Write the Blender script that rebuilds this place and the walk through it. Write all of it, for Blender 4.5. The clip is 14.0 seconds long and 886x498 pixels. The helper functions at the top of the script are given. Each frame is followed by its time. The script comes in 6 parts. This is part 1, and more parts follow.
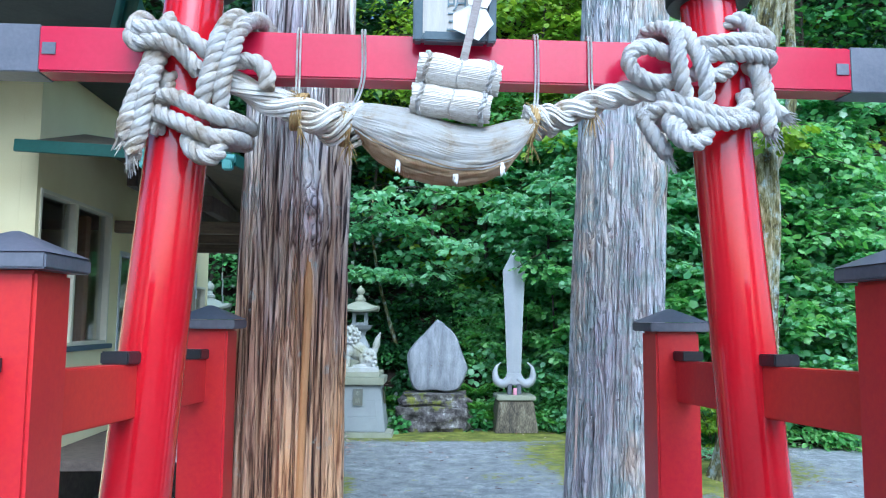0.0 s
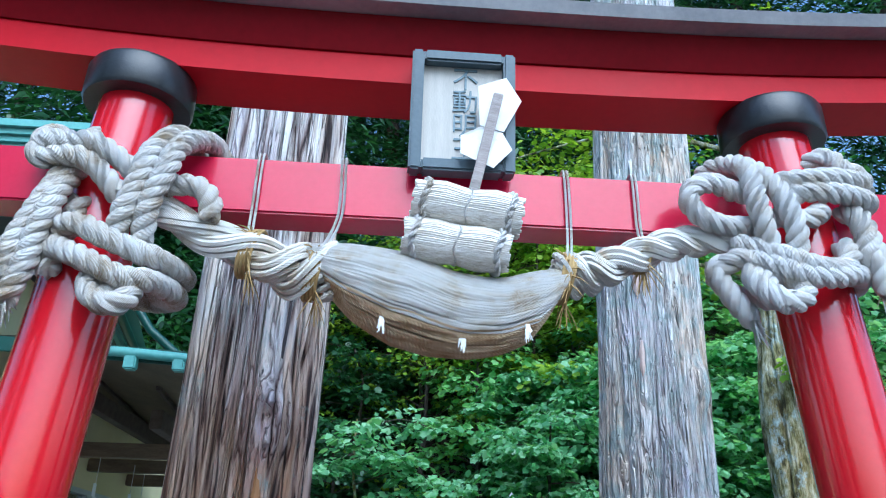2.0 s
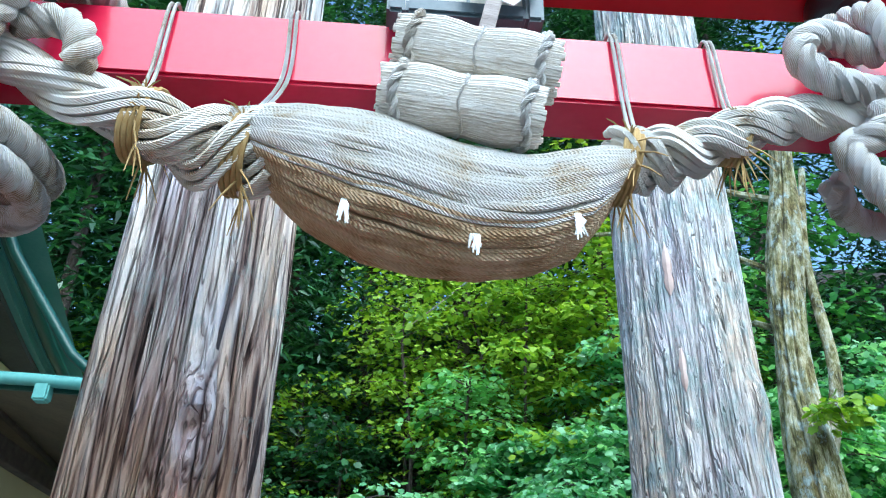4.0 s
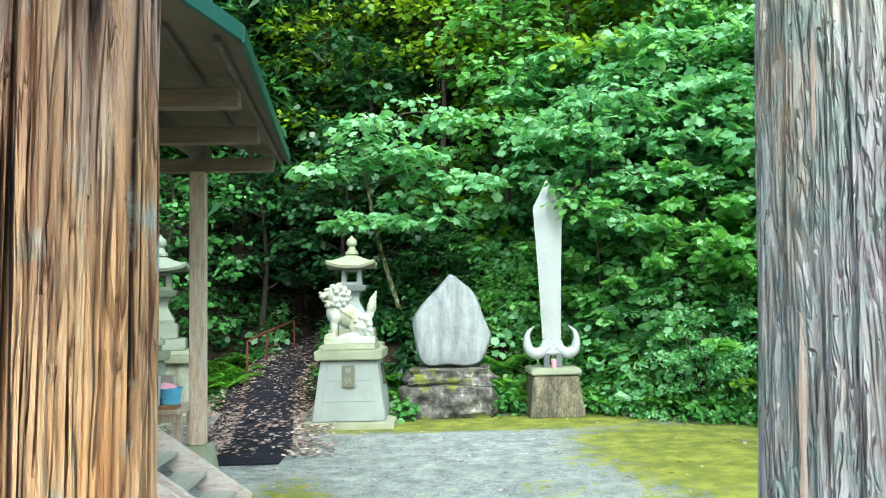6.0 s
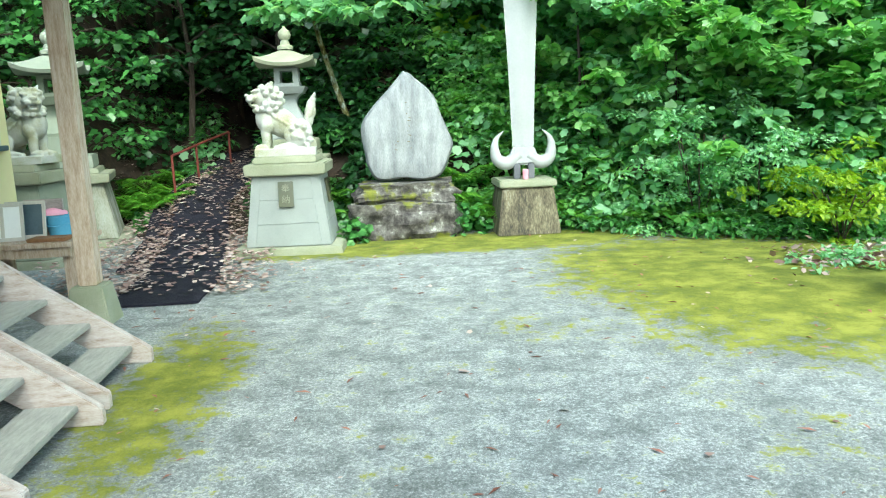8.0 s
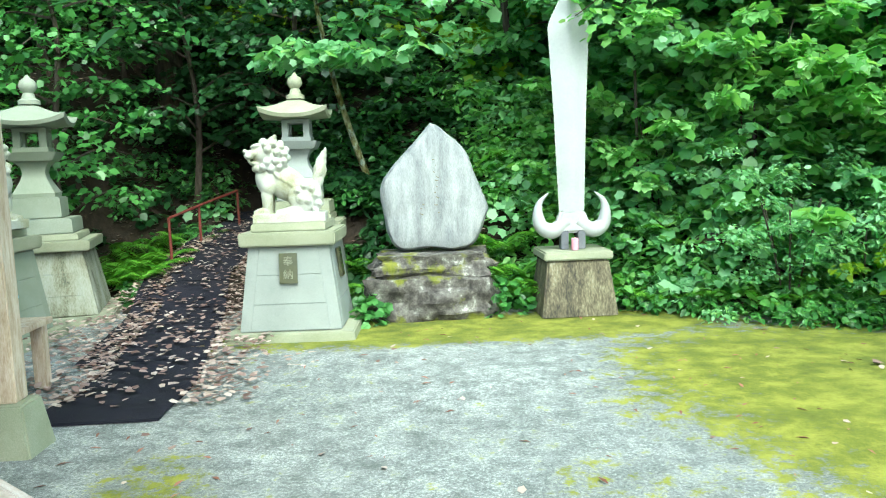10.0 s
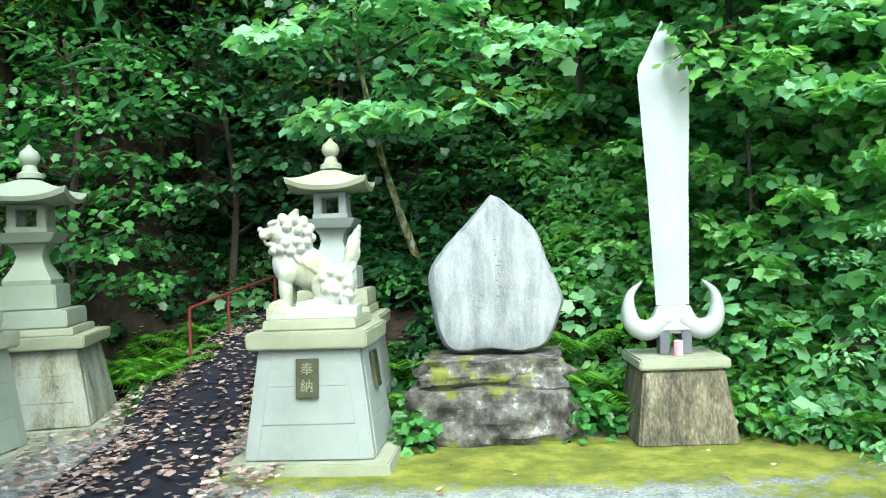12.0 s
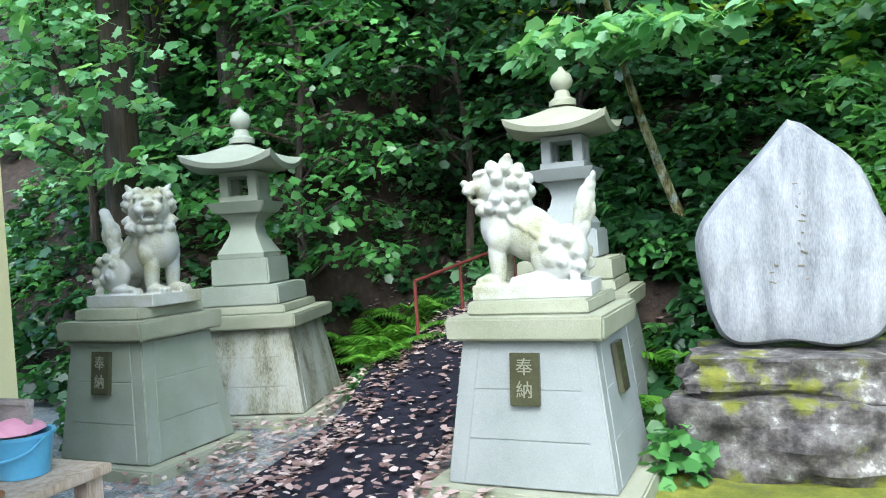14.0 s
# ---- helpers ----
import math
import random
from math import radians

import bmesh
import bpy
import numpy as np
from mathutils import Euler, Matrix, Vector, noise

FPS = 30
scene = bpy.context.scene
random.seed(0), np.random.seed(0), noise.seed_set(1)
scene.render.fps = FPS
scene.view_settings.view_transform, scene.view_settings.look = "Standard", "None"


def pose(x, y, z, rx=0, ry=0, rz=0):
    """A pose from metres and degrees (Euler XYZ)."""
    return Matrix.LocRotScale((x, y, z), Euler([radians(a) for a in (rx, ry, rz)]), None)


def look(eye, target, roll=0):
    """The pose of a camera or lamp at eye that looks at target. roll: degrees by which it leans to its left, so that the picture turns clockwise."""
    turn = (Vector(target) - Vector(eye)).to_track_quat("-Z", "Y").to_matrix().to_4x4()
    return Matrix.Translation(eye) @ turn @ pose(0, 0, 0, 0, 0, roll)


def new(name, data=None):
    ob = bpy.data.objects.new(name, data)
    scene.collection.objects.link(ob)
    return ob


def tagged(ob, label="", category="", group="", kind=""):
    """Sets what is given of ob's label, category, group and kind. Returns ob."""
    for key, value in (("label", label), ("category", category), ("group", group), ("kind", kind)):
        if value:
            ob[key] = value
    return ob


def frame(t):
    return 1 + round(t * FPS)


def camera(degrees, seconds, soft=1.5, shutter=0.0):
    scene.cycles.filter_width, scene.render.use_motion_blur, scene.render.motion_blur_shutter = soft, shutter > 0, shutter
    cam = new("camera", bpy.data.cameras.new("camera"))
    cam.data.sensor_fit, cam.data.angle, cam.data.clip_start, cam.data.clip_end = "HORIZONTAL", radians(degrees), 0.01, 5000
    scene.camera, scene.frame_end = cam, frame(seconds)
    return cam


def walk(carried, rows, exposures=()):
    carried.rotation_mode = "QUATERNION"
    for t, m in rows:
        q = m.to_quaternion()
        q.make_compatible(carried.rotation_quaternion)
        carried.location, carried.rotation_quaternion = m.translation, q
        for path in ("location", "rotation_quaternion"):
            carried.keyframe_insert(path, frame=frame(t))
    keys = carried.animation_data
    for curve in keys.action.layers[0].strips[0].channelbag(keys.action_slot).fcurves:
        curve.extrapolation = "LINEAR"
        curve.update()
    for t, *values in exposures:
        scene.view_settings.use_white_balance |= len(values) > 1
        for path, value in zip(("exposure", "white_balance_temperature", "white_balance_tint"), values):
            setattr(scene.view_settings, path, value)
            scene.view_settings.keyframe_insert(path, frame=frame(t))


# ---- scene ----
cam = camera(61.1, 14.0, 1.1)
PATH = [
    (0, (0.354, -2.087, 2.003), (0.225, -0.1, 2.193), 0.4),
    (0.5, (0.254, -1.872, 2.015), (0.153, 0.084, 2.419), 0.2),
    (1, (0.237, -1.661, 1.99), (0.131, 0.258, 2.543), 0.4),
    (1.5, (0.282, -1.387, 1.989), (0.17, 0.494, 2.66), 1.0),
    (2, (0.254, -1.096, 1.952), (0.154, 0.73, 2.762), 1.3),
    (2.2, (0.247, -1.007, 1.972), (0.142, 0.807, 2.809), 1.7),
    (4.3, (0.17, 0.068, 1.884), (0.122, 1.762, 2.947), 0.0),
    (4.5, (0.196, 0.179, 1.9), (0.136, 1.854, 2.992), -0.3),
    (5, (0.202, 0.519, 1.802), (0.116, 2.301, 2.707), -1.3),
    (5.5, (0.189, 0.857, 1.732), (0.051, 2.788, 2.234), -1.4),
    (6, (0.133, 1.226, 1.601), (-0.03, 3.214, 1.743), -1.3),
    (6.5, (0.135, 1.638, 1.53), (-0.042, 3.626, 1.396), -1.4),
    (7, (0.012, 2.011, 1.496), (-0.108, 3.982, 1.179), -2.1),
    (7.5, (0.042, 2.405, 1.466), (-0.037, 4.368, 1.092), -2.4),
    (8, (0.058, 2.78, 1.481), (-0.011, 4.747, 1.125), -2.3),
    (8.5, (-0.022, 3.133, 1.552), (-0.107, 5.113, 1.28), -2.2),
    (8.7, (-0.039, 3.272, 1.561), (-0.124, 5.254, 1.304), -2.2),
    (10.8, (-0.071, 4.963, 1.512), (-0.231, 6.954, 1.4), -2.1),
    (11, (-0.117, 5.122, 1.525), (-0.278, 7.114, 1.453), -2.1),
    (11.5, (-0.183, 5.504, 1.553), (-0.383, 7.494, 1.522), -2.1),
    (12, (-0.151, 5.916, 1.517), (-0.448, 7.894, 1.532), -2.2),
    (12.5, (-0.183, 6.284, 1.469), (-0.631, 8.233, 1.454), -2.6),
    (13, (-0.22, 6.706, 1.439), (-0.839, 8.607, 1.405), -3.0),
    (13.5, (-0.222, 7.121, 1.484), (-1.032, 8.949, 1.457), -3.4),
    (14, (-0.379, 7.449, 1.464), (-1.339, 9.203, 1.427), -3.8),
]
walk(cam, [(t, look(eye, target, roll)) for t, eye, target, roll in PATH],
     [(0, 1.2, 4750, 3), (1.0, 1.1, 4750, 2), (2.2, 1.05, 4750, 2), (4.5, 1.6, 5200, -6), (6.5, 2.0, 6000, -13), (8.5, 2.05, 6000, -13), (11, 2.18, 6000, -17), (14, 2.02, 5600, 3)])

# ---- light: bright overcast daylight, open sky behind the walker
SUN_ELEV, SUN_AZ = radians(48), radians(160)
world = bpy.data.worlds.new("overcast_sky")
scene.world = world
world.use_nodes = True
wn = world.node_tree
sky = wn.nodes.new("ShaderNodeTexSky")
sky.sky_type = "NISHITA"
sky.sun_disc = False
sky.sun_elevation = SUN_ELEV
sky.sun_rotation = SUN_AZ
sky.air_density = 1.2
sky.dust_density = 3.0
wn.links.new(sky.outputs[0], wn.nodes["Background"].inputs[0])
wn.nodes["Background"].inputs[1].default_value = 0.125
sun_data = bpy.data.lights.new("sun", "SUN")
sun_data.energy = 1.35
sun_data.angle = radians(60)
sun_data.color = (1.0, 0.97, 0.92)
sun = new("sun", sun_data)
sun.matrix_world = look((0, 0, 0), (-math.sin(SUN_AZ) * math.cos(SUN_ELEV), -math.cos(SUN_AZ) * math.cos(SUN_ELEV), -math.sin(SUN_ELEV)))

# the shrine ground lies turned by seven degrees
SITE = pose(0, 0, 0, 0, 0, 7)


def at(u, v, z=0.0, rz=0.0):
    return SITE @ pose(u, v, z, 0, 0, rz)


# ---- materials
class Mat:
    """A node material with a few short ways to add nodes."""

    def __init__(self, name, rough=0.7, metal=0.0, spec=0.5):
        self.m = bpy.data.materials.new(name)
        self.m.use_nodes = True
        self.t = self.m.node_tree
        self.b = self.t.nodes["Principled BSDF"]
        self.b.inputs["Roughness"].default_value = rough
        self.b.inputs["Metallic"].default_value = metal
        self.b.inputs["Specular IOR Level"].default_value = spec

    def node(self, kind, **values):
        n = self.t.nodes.new(kind)
        for k, v in values.items():
            n.inputs[k].default_value = v
        return n

    def link(self, a, b):
        self.t.links.new(a, b)

    def coords(self, scale=(1, 1, 1), uv=False, world_space=False):
        if world_space:
            src = self.node("ShaderNodeNewGeometry").outputs["Position"]
        else:
            src = self.node("ShaderNodeTexCoord").outputs["UV" if uv else "Object"]
        mp = self.node("ShaderNodeMapping")
        mp.inputs["Scale"].default_value = scale
        self.link(src, mp.inputs["Vector"])
        return mp.outputs[0]

    def noise(self, vec, scale, detail=5.0, rough=0.6, distort=0.0):
        n = self.node("ShaderNodeTexNoise", Scale=scale, Detail=detail, Roughness=rough, Distortion=distort)
        self.link(vec, n.inputs["Vector"])
        return n.outputs["Fac"]

    def ramp(self, fac, stops):
        r = self.node("ShaderNodeValToRGB")
        e = r.color_ramp.elements
        while len(e) < len(stops):
            e.new(0.5)
        for el, (p, c) in zip(e, stops):
            el.position = p
            el.color = (*c, 1) if len(c) == 3 else c
        self.link(fac, r.inputs[0])
        return r.outputs[0]

    def mix(self, fac, a, b, mode="MIX"):
        n = self.t.nodes.new("ShaderNodeMix")
        n.data_type = "RGBA"
        n.blend_type = mode
        for sock, val in ((n.inputs[0], fac), (n.inputs[6], a), (n.inputs[7], b)):
            if isinstance(val, bpy.types.NodeSocket):
                self.link(val, sock)
            elif isinstance(val, (int, float)):
                sock.default_value = val
            else:
                sock.default_value = (*val, 1)
        return n.outputs[2]

    def math(self, op, a, b):
        n = self.t.nodes.new("ShaderNodeMath")
        n.operation = op
        for sock, val in ((n.inputs[0], a), (n.inputs[1], b)):
            if isinstance(val, (int, float)):
                sock.default_value = val
            else:
                self.link(val, sock)
        return n.outputs[0]

    def color(self, c):
        if isinstance(c, tuple):
            self.b.inputs["Base Color"].default_value = (*c, 1)
        else:
            self.link(c, self.b.inputs["Base Color"])

    def bump(self, height, strength=0.3, dist=0.01):
        n = self.node("ShaderNodeBump", Strength=strength, Distance=dist)
        self.link(height, n.inputs["Height"])
        self.link(n.outputs[0], self.b.inputs["Normal"])

    def rough(self, fac, lo, hi):
        r = self.node("ShaderNodeMapRange")
        r.inputs["To Min"].default_value, r.inputs["To Max"].default_value = lo, hi
        self.link(fac, r.inputs["Value"])
        self.link(r.outputs[0], self.b.inputs["Roughness"])


def plain(name, stops, scale=4.0, fine=60.0, rough=0.7, metal=0.0, spec=0.5, stretch=(1, 1, 1), bump=0.2, dist=0.004, vary=0.35):
    """A surface with broad stains and fine grain between two or more tones."""
    k = Mat(name, rough, metal, spec)
    co = k.coords(stretch)
    big, small = k.noise(co, scale, 4), k.noise(co, fine, 4)
    both = k.math("ADD", k.math("MULTIPLY", big, 1 - vary), k.math("MULTIPLY", small, vary))
    k.color(k.ramp(both, stops))
    k.bump(small, bump, dist)
    k.rough(big, max(0.02, rough - 0.12), min(1, rough + 0.12))
    return k.m


def two(c, d, lo=0.32, hi=0.68):
    return [(lo, c), (hi, d)]


M = {}
M["red"] = plain("vermilion_lacquer", two((0.5, 0.004, 0.014), (0.6, 0.008, 0.02)), 1.2, 40, 0.14, 0, 0.5, bump=0.03, dist=0.002)
M["red_gloss"] = plain("glossy_beam_lacquer", two((0.48, 0.006, 0.04), (0.58, 0.012, 0.06)), 1.2, 40, 0.24, 0, 0.4, bump=0.02, dist=0.002)
for key, weight in (("red", 0.5), ("red_gloss", 0.12)):
    lacquer = M[key].node_tree.nodes["Principled BSDF"]
    lacquer.inputs["Coat Weight"].default_value = weight
    lacquer.inputs["Coat Roughness"].default_value = 0.06
    lacquer.inputs["Coat IOR"].default_value = 1.62
M["post_red"] = plain("vermilion_post_paint", [(0.3, (0.5, 0.01, 0.03)), (0.7, (0.68, 0.045, 0.025))], 0.8, 40, 0.36, 0, 0.5, bump=0.08)
# overhang shade and dark reflections are put into this red
M["shaded_red"] = plain("shaded_upper_lintel_red", two((0.15, 0.002, 0.006), (0.22, 0.003, 0.009)), 1.2, 30, 0.5, 0, 0.12, bump=0.06)
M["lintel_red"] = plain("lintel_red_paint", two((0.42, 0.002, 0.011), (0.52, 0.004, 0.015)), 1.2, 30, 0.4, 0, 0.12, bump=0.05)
M["black"] = plain("black_lacquer", two((0.012, 0.013, 0.016), (0.03, 0.032, 0.036)), 3, 60, 0.32)
M["cap_metal"] = plain("weathered_cap_metal", two((0.11, 0.12, 0.15), (0.2, 0.2, 0.23)), 3, 50, 0.42, 0.35)
M["copper"] = plain("grey_roof_sheet", two((0.2, 0.2, 0.22), (0.34, 0.33, 0.34)), 3, 40, 0.5, 0.3)
M["white_paint"] = plain("white_painted_metal", two((0.32, 0.33, 0.345), (0.41, 0.415, 0.43)), 2, 40, 0.5)
M["paper"] = plain("white_paper", two((0.82, 0.82, 0.82), (0.9, 0.9, 0.89)), 4, 60, 0.8)
M["wood_old"] = plain("weathered_grey_wood", [(0.25, (0.16, 0.13, 0.12)), (0.5, (0.36, 0.31, 0.29)), (0.75, (0.5, 0.44, 0.41))], 5, 40, 0.8, stretch=(1.2, 8, 8), bump=0.5, dist=0.004)
M["wood_step"] = plain("bare_step_wood", [(0.3, (0.24, 0.16, 0.12)), (0.45, (0.42, 0.35, 0.32)), (0.65, (0.55, 0.51, 0.51))], 4, 30, 0.75, stretch=(1.5, 7, 7), bump=0.4, dist=0.003)
M["wood_tread"] = plain("grey_tread_wood", two((0.24, 0.24, 0.22), (0.42, 0.41, 0.38)), 5, 30, 0.8, stretch=(8, 1.5, 8), bump=0.4)
M["wood_dark"] = plain("dark_roof_timber", [(0.3, (0.06, 0.045, 0.035)), (0.7, (0.17, 0.13, 0.1))], 4, 30, 0.8, stretch=(3, 3, 3), bump=0.4)
M["wood_post"] = plain("pale_post_wood", [(0.3, (0.28, 0.17, 0.1)), (0.5, (0.5, 0.39, 0.3)), (0.7, (0.66, 0.57, 0.51))], 4, 30, 0.8, stretch=(8, 8, 1.2), bump=0.4)
M["soffit_dark"] = plain("dark_grey_soffit_board", two((0.06, 0.07, 0.07), (0.11, 0.12, 0.12)), 2.5, 30, 0.8)
M["soffit"] = plain("soffit_board", two((0.1, 0.075, 0.045), (0.2, 0.16, 0.1)), 2.5, 30, 0.8)
M["cream"] = plain("cream_wall_render", two((0.72, 0.62, 0.33), (0.82, 0.74, 0.44)), 1.5, 90, 0.85, bump=0.3, dist=0.003)
M["turquoise"] = plain("turquoise_roof_sheet", two((0.11, 0.34, 0.31), (0.2, 0.46, 0.42)), 2, 40, 0.45)
M["green_dark"] = plain("dark_green_pipe", two((0.01, 0.06, 0.045), (0.02, 0.1, 0.075)), 3, 40, 0.4)
M["alu"] = plain("aluminium_frame", two((0.6, 0.62, 0.63), (0.74, 0.75, 0.76)), 3, 60, 0.4, 0.4)
M["sash"] = plain("cream_window_sash", two((0.6, 0.56, 0.4), (0.74, 0.7, 0.54)), 3, 60, 0.5)
M["door_wood"] = plain("brown_door_wood", two((0.2, 0.09, 0.04), (0.34, 0.17, 0.08)), 3, 30, 0.6, stretch=(8, 8, 1.5))
M["granite"] = plain("pale_granite", [(0.3, (0.18, 0.2, 0.195)), (0.5, (0.265, 0.285, 0.28)), (0.7, (0.33, 0.35, 0.345))], 2, 160, 0.75, vary=0.5, bump=0.25, dist=0.003)
M["granite_green"] = plain("greenish_granite", [(0.3, (0.17, 0.2, 0.14)), (0.5, (0.25, 0.275, 0.22)), (0.7, (0.34, 0.36, 0.32))], 1.6, 150, 0.78, vary=0.45, bump=0.25, dist=0.003)
M["granite_warm"] = plain("mossy_cap_granite", [(0.3, (0.18, 0.2, 0.12)), (0.5, (0.28, 0.29, 0.21)), (0.7, (0.37, 0.37, 0.29))], 3, 140, 0.8, vary=0.5, bump=0.3, dist=0.003)
M["granite_old"] = plain("streaked_old_granite", [(0.38, (0.035, 0.03, 0.025)), (0.48, (0.1, 0.085, 0.058)), (0.57, (0.19, 0.165, 0.11)), (0.68, (0.34, 0.32, 0.26))], 3.0, 30, 0.85, stretch=(2, 2, 0.7), vary=0.4, bump=0.4, dist=0.004)
M["granite_streak"] = plain("streaked_pedestal_granite", [(0.35, (0.08, 0.08, 0.065)), (0.44, (0.21, 0.21, 0.15)), (0.53, (0.31, 0.315, 0.26)), (0.68, (0.38, 0.39, 0.37))], 2.6, 40, 0.85, stretch=(2.2, 2.2, 0.6), vary=0.35, bump=0.4)
M["statue"] = plain("white_statue_stone", [(0.36, (0.24, 0.235, 0.13)), (0.47, (0.37, 0.375, 0.31)), (0.58, (0.45, 0.455, 0.44))], 3.4, 140, 0.8, bump=0.3, dist=0.003)
M["stele"] = plain("grey_stele_stone", [(0.32, (0.13, 0.135, 0.15)), (0.44, (0.215, 0.225, 0.245)), (0.54, (0.3, 0.31, 0.33)), (0.66, (0.41, 0.415, 0.44))], 3, 60, 0.85, stretch=(2.6, 2.6, 0.5), vary=0.36, bump=0.35, dist=0.004)
# the olive is reflected foliage, put into the dark plaque's colour
M["plaque"] = plain("plaque_with_olive_reflection", two((0.035, 0.037, 0.02), (0.075, 0.075, 0.038)), 3, 40, 0.12, 0, 0.9)
M["plaque_text"] = plain("carved_plaque_letters", two((0.16, 0.16, 0.11), (0.24, 0.24, 0.18)), 6, 60, 0.6)
M["sign_wood"] = plain("sign_board_wood", two((0.5, 0.47, 0.42), (0.64, 0.6, 0.54)), 4, 40, 0.7, stretch=(8, 8, 1))
M["sign_text"] = plain("faded_blue_grey_letters", two((0.13, 0.2, 0.24), (0.26, 0.33, 0.36)), 6, 60, 0.5)
M["slate"] = plain("blue_grey_sign_frame", two((0.05, 0.08, 0.1), (0.1, 0.14, 0.17)), 3, 60, 0.4)
M["rust"] = plain("rusty_red_rail", two((0.09, 0.016, 0.012), (0.19, 0.035, 0.025)), 6, 60, 0.7)
M["bare_wood"] = plain("bare_orange_wood", two((0.36, 0.17, 0.06), (0.56, 0.3, 0.13)), 4, 40, 0.7, stretch=(8, 8, 0.8))
M["scar"] = plain("resin_scar", two((0.02, 0.015, 0.018), (0.07, 0.05, 0.05)), 6, 60, 0.7)
M["peel"] = plain("peeled_bark", two((0.5, 0.36, 0.31), (0.66, 0.54, 0.48)), 8, 60, 0.85)
M["wood_beam"] = plain("aged_beam_timber", [(0.3, (0.1, 0.075, 0.05)), (0.7, (0.27, 0.2, 0.13))], 4, 30, 0.8, stretch=(1, 6, 6), bump=0.4)
M["blue"] = plain("blue_plastic", two((0.1, 0.36, 0.58), (0.16, 0.44, 0.66)), 3, 60, 0.35)
M["pink"] = plain("pink_cloth", two((0.75, 0.3, 0.42), (0.85, 0.42, 0.52)), 6, 60, 0.85)

g = Mat("mossy_concrete", 0.9)
co = g.coords(world_space=True)
big, mid = g.noise(co, 0.55, 6, 0.62, 0.4), g.noise(co, 3.5, 6)
clot = g.noise(co, 9, 6, 0.75)
fine = g.math("ADD", g.math("ADD", g.math("MULTIPLY", clot, 0.22), g.math("MULTIPLY", g.noise(co, 45, 5, 0.8), 0.38)), g.math("MULTIPLY", g.noise(co, 150, 4, 0.8), 0.4))
stone = g.ramp(g.math("ADD", g.math("MULTIPLY", mid, 0.16), g.math("MULTIPLY", fine, 0.84)),
               [(0.42, (0.085, 0.09, 0.09)), (0.475, (0.165, 0.175, 0.175)), (0.515, (0.25, 0.26, 0.265)), (0.56, (0.52, 0.53, 0.54))])
moss = g.ramp(g.math("ADD", g.math("MULTIPLY", mid, 0.5), g.math("MULTIPLY", fine, 0.5)),
              [(0.36, (0.06, 0.075, 0.008)), (0.48, (0.14, 0.155, 0.014)), (0.58, (0.27, 0.27, 0.04))])
sep = g.node("ShaderNodeSeparateXYZ")
mp = g.node("ShaderNodeMapping")
mp.vector_type = "TEXTURE"
mp.inputs["Rotation"].default_value = (0, 0, radians(7))
g.link(g.node("ShaderNodeNewGeometry").outputs["Position"], mp.inputs["Vector"])
g.link(mp.outputs[0], sep.inputs[0])


def spot(u, v, ru, rv, gain=1.0):
    """A soft patch round (u, v) in the site's plan, 1 in its middle."""
    du = g.math("DIVIDE", g.math("SUBTRACT", sep.outputs[0], u), ru)
    dv = g.math("DIVIDE", g.math("SUBTRACT", sep.outputs[1], v), rv)
    r2 = g.math("ADD", g.math("MULTIPLY", du, du), g.math("MULTIPLY", dv, dv))
    return g.math("MULTIPLY", g.math("MAXIMUM", g.math("SUBTRACT", 1.0, r2), 0.0), gain)


patches = spot(3.9, 9.0, 2.3, 2.7, 1.7)
for q in (spot(3.4, 7.2, 1.7, 1.0, 0.9), spot(1.3, 11.5, 3.4, 0.85, 1.6), spot(-0.85, 7.0, 0.5, 1.8, 0.95), spot(1.7, 7.6, 1.0, 0.5, 0.4), spot(-0.6, 4.2, 0.7, 1.2, 0.4), spot(2.2, 5.4, 0.45, 1.8, 0.3)):
    patches = g.math("MAXIMUM", patches, q)
mask = g.math("ADD", patches, g.math("MULTIPLY", g.math("SUBTRACT", g.math("ADD", g.math("MULTIPLY", mid, 0.6), g.math("MULTIPLY", big, 0.6)), 0.6), 2.4))
mask = g.math("ADD", mask, g.math("MULTIPLY", g.math("SUBTRACT", g.math("ADD", g.math("MULTIPLY", fine, 0.5), g.math("MULTIPLY", clot, 0.5)), 0.5), 5.5))
# unseen ground by the gate, darkened to cut bounce light under the lintel
bounce_mask = g.ramp(g.math("ADD", g.math("MULTIPLY", sep.outputs[1], 0.2), g.math("MULTIPLY", mid, 0.25)), [(0.5, (1, 1, 1)), (0.6, (0, 0, 0))])
stone = g.mix(bounce_mask, stone, g.ramp(fine, two((0.06, 0.06, 0.058), (0.12, 0.12, 0.115))))
g.color(g.mix(g.ramp(mask, [(0.38, (0, 0, 0)), (0.7, (1, 1, 1))]), stone, moss))
g.bump(g.math("ADD", fine, g.math("MULTIPLY", mid, 0.6)), 0.5, 0.012)
M["concrete"] = g.m

k = Mat("forest_soil", 0.95)
co = k.coords(world_space=True)
k.color(k.ramp(k.noise(co, 9, 6, 0.7), [(0.3, (0.012, 0.009, 0.006)), (0.5, (0.03, 0.02, 0.014)), (0.7, (0.07, 0.045, 0.032))]))
k.bump(k.noise(co, 30, 5), 0.6, 0.03)
M["soil"] = k.m
M["mat"] = plain("black_rubber_mat", two((0.007, 0.007, 0.014), (0.02, 0.019, 0.032)), 3, 160, 0.8, 0, 0.25, bump=0.6, dist=0.006)

k = Mat("window_glass", 0.03, 0, 0.5)
k.color((0.9, 0.95, 0.95))
k.b.inputs["Transmission Weight"].default_value = 1.0
k.b.inputs["IOR"].default_value = 1.45
M["glass"] = k.m


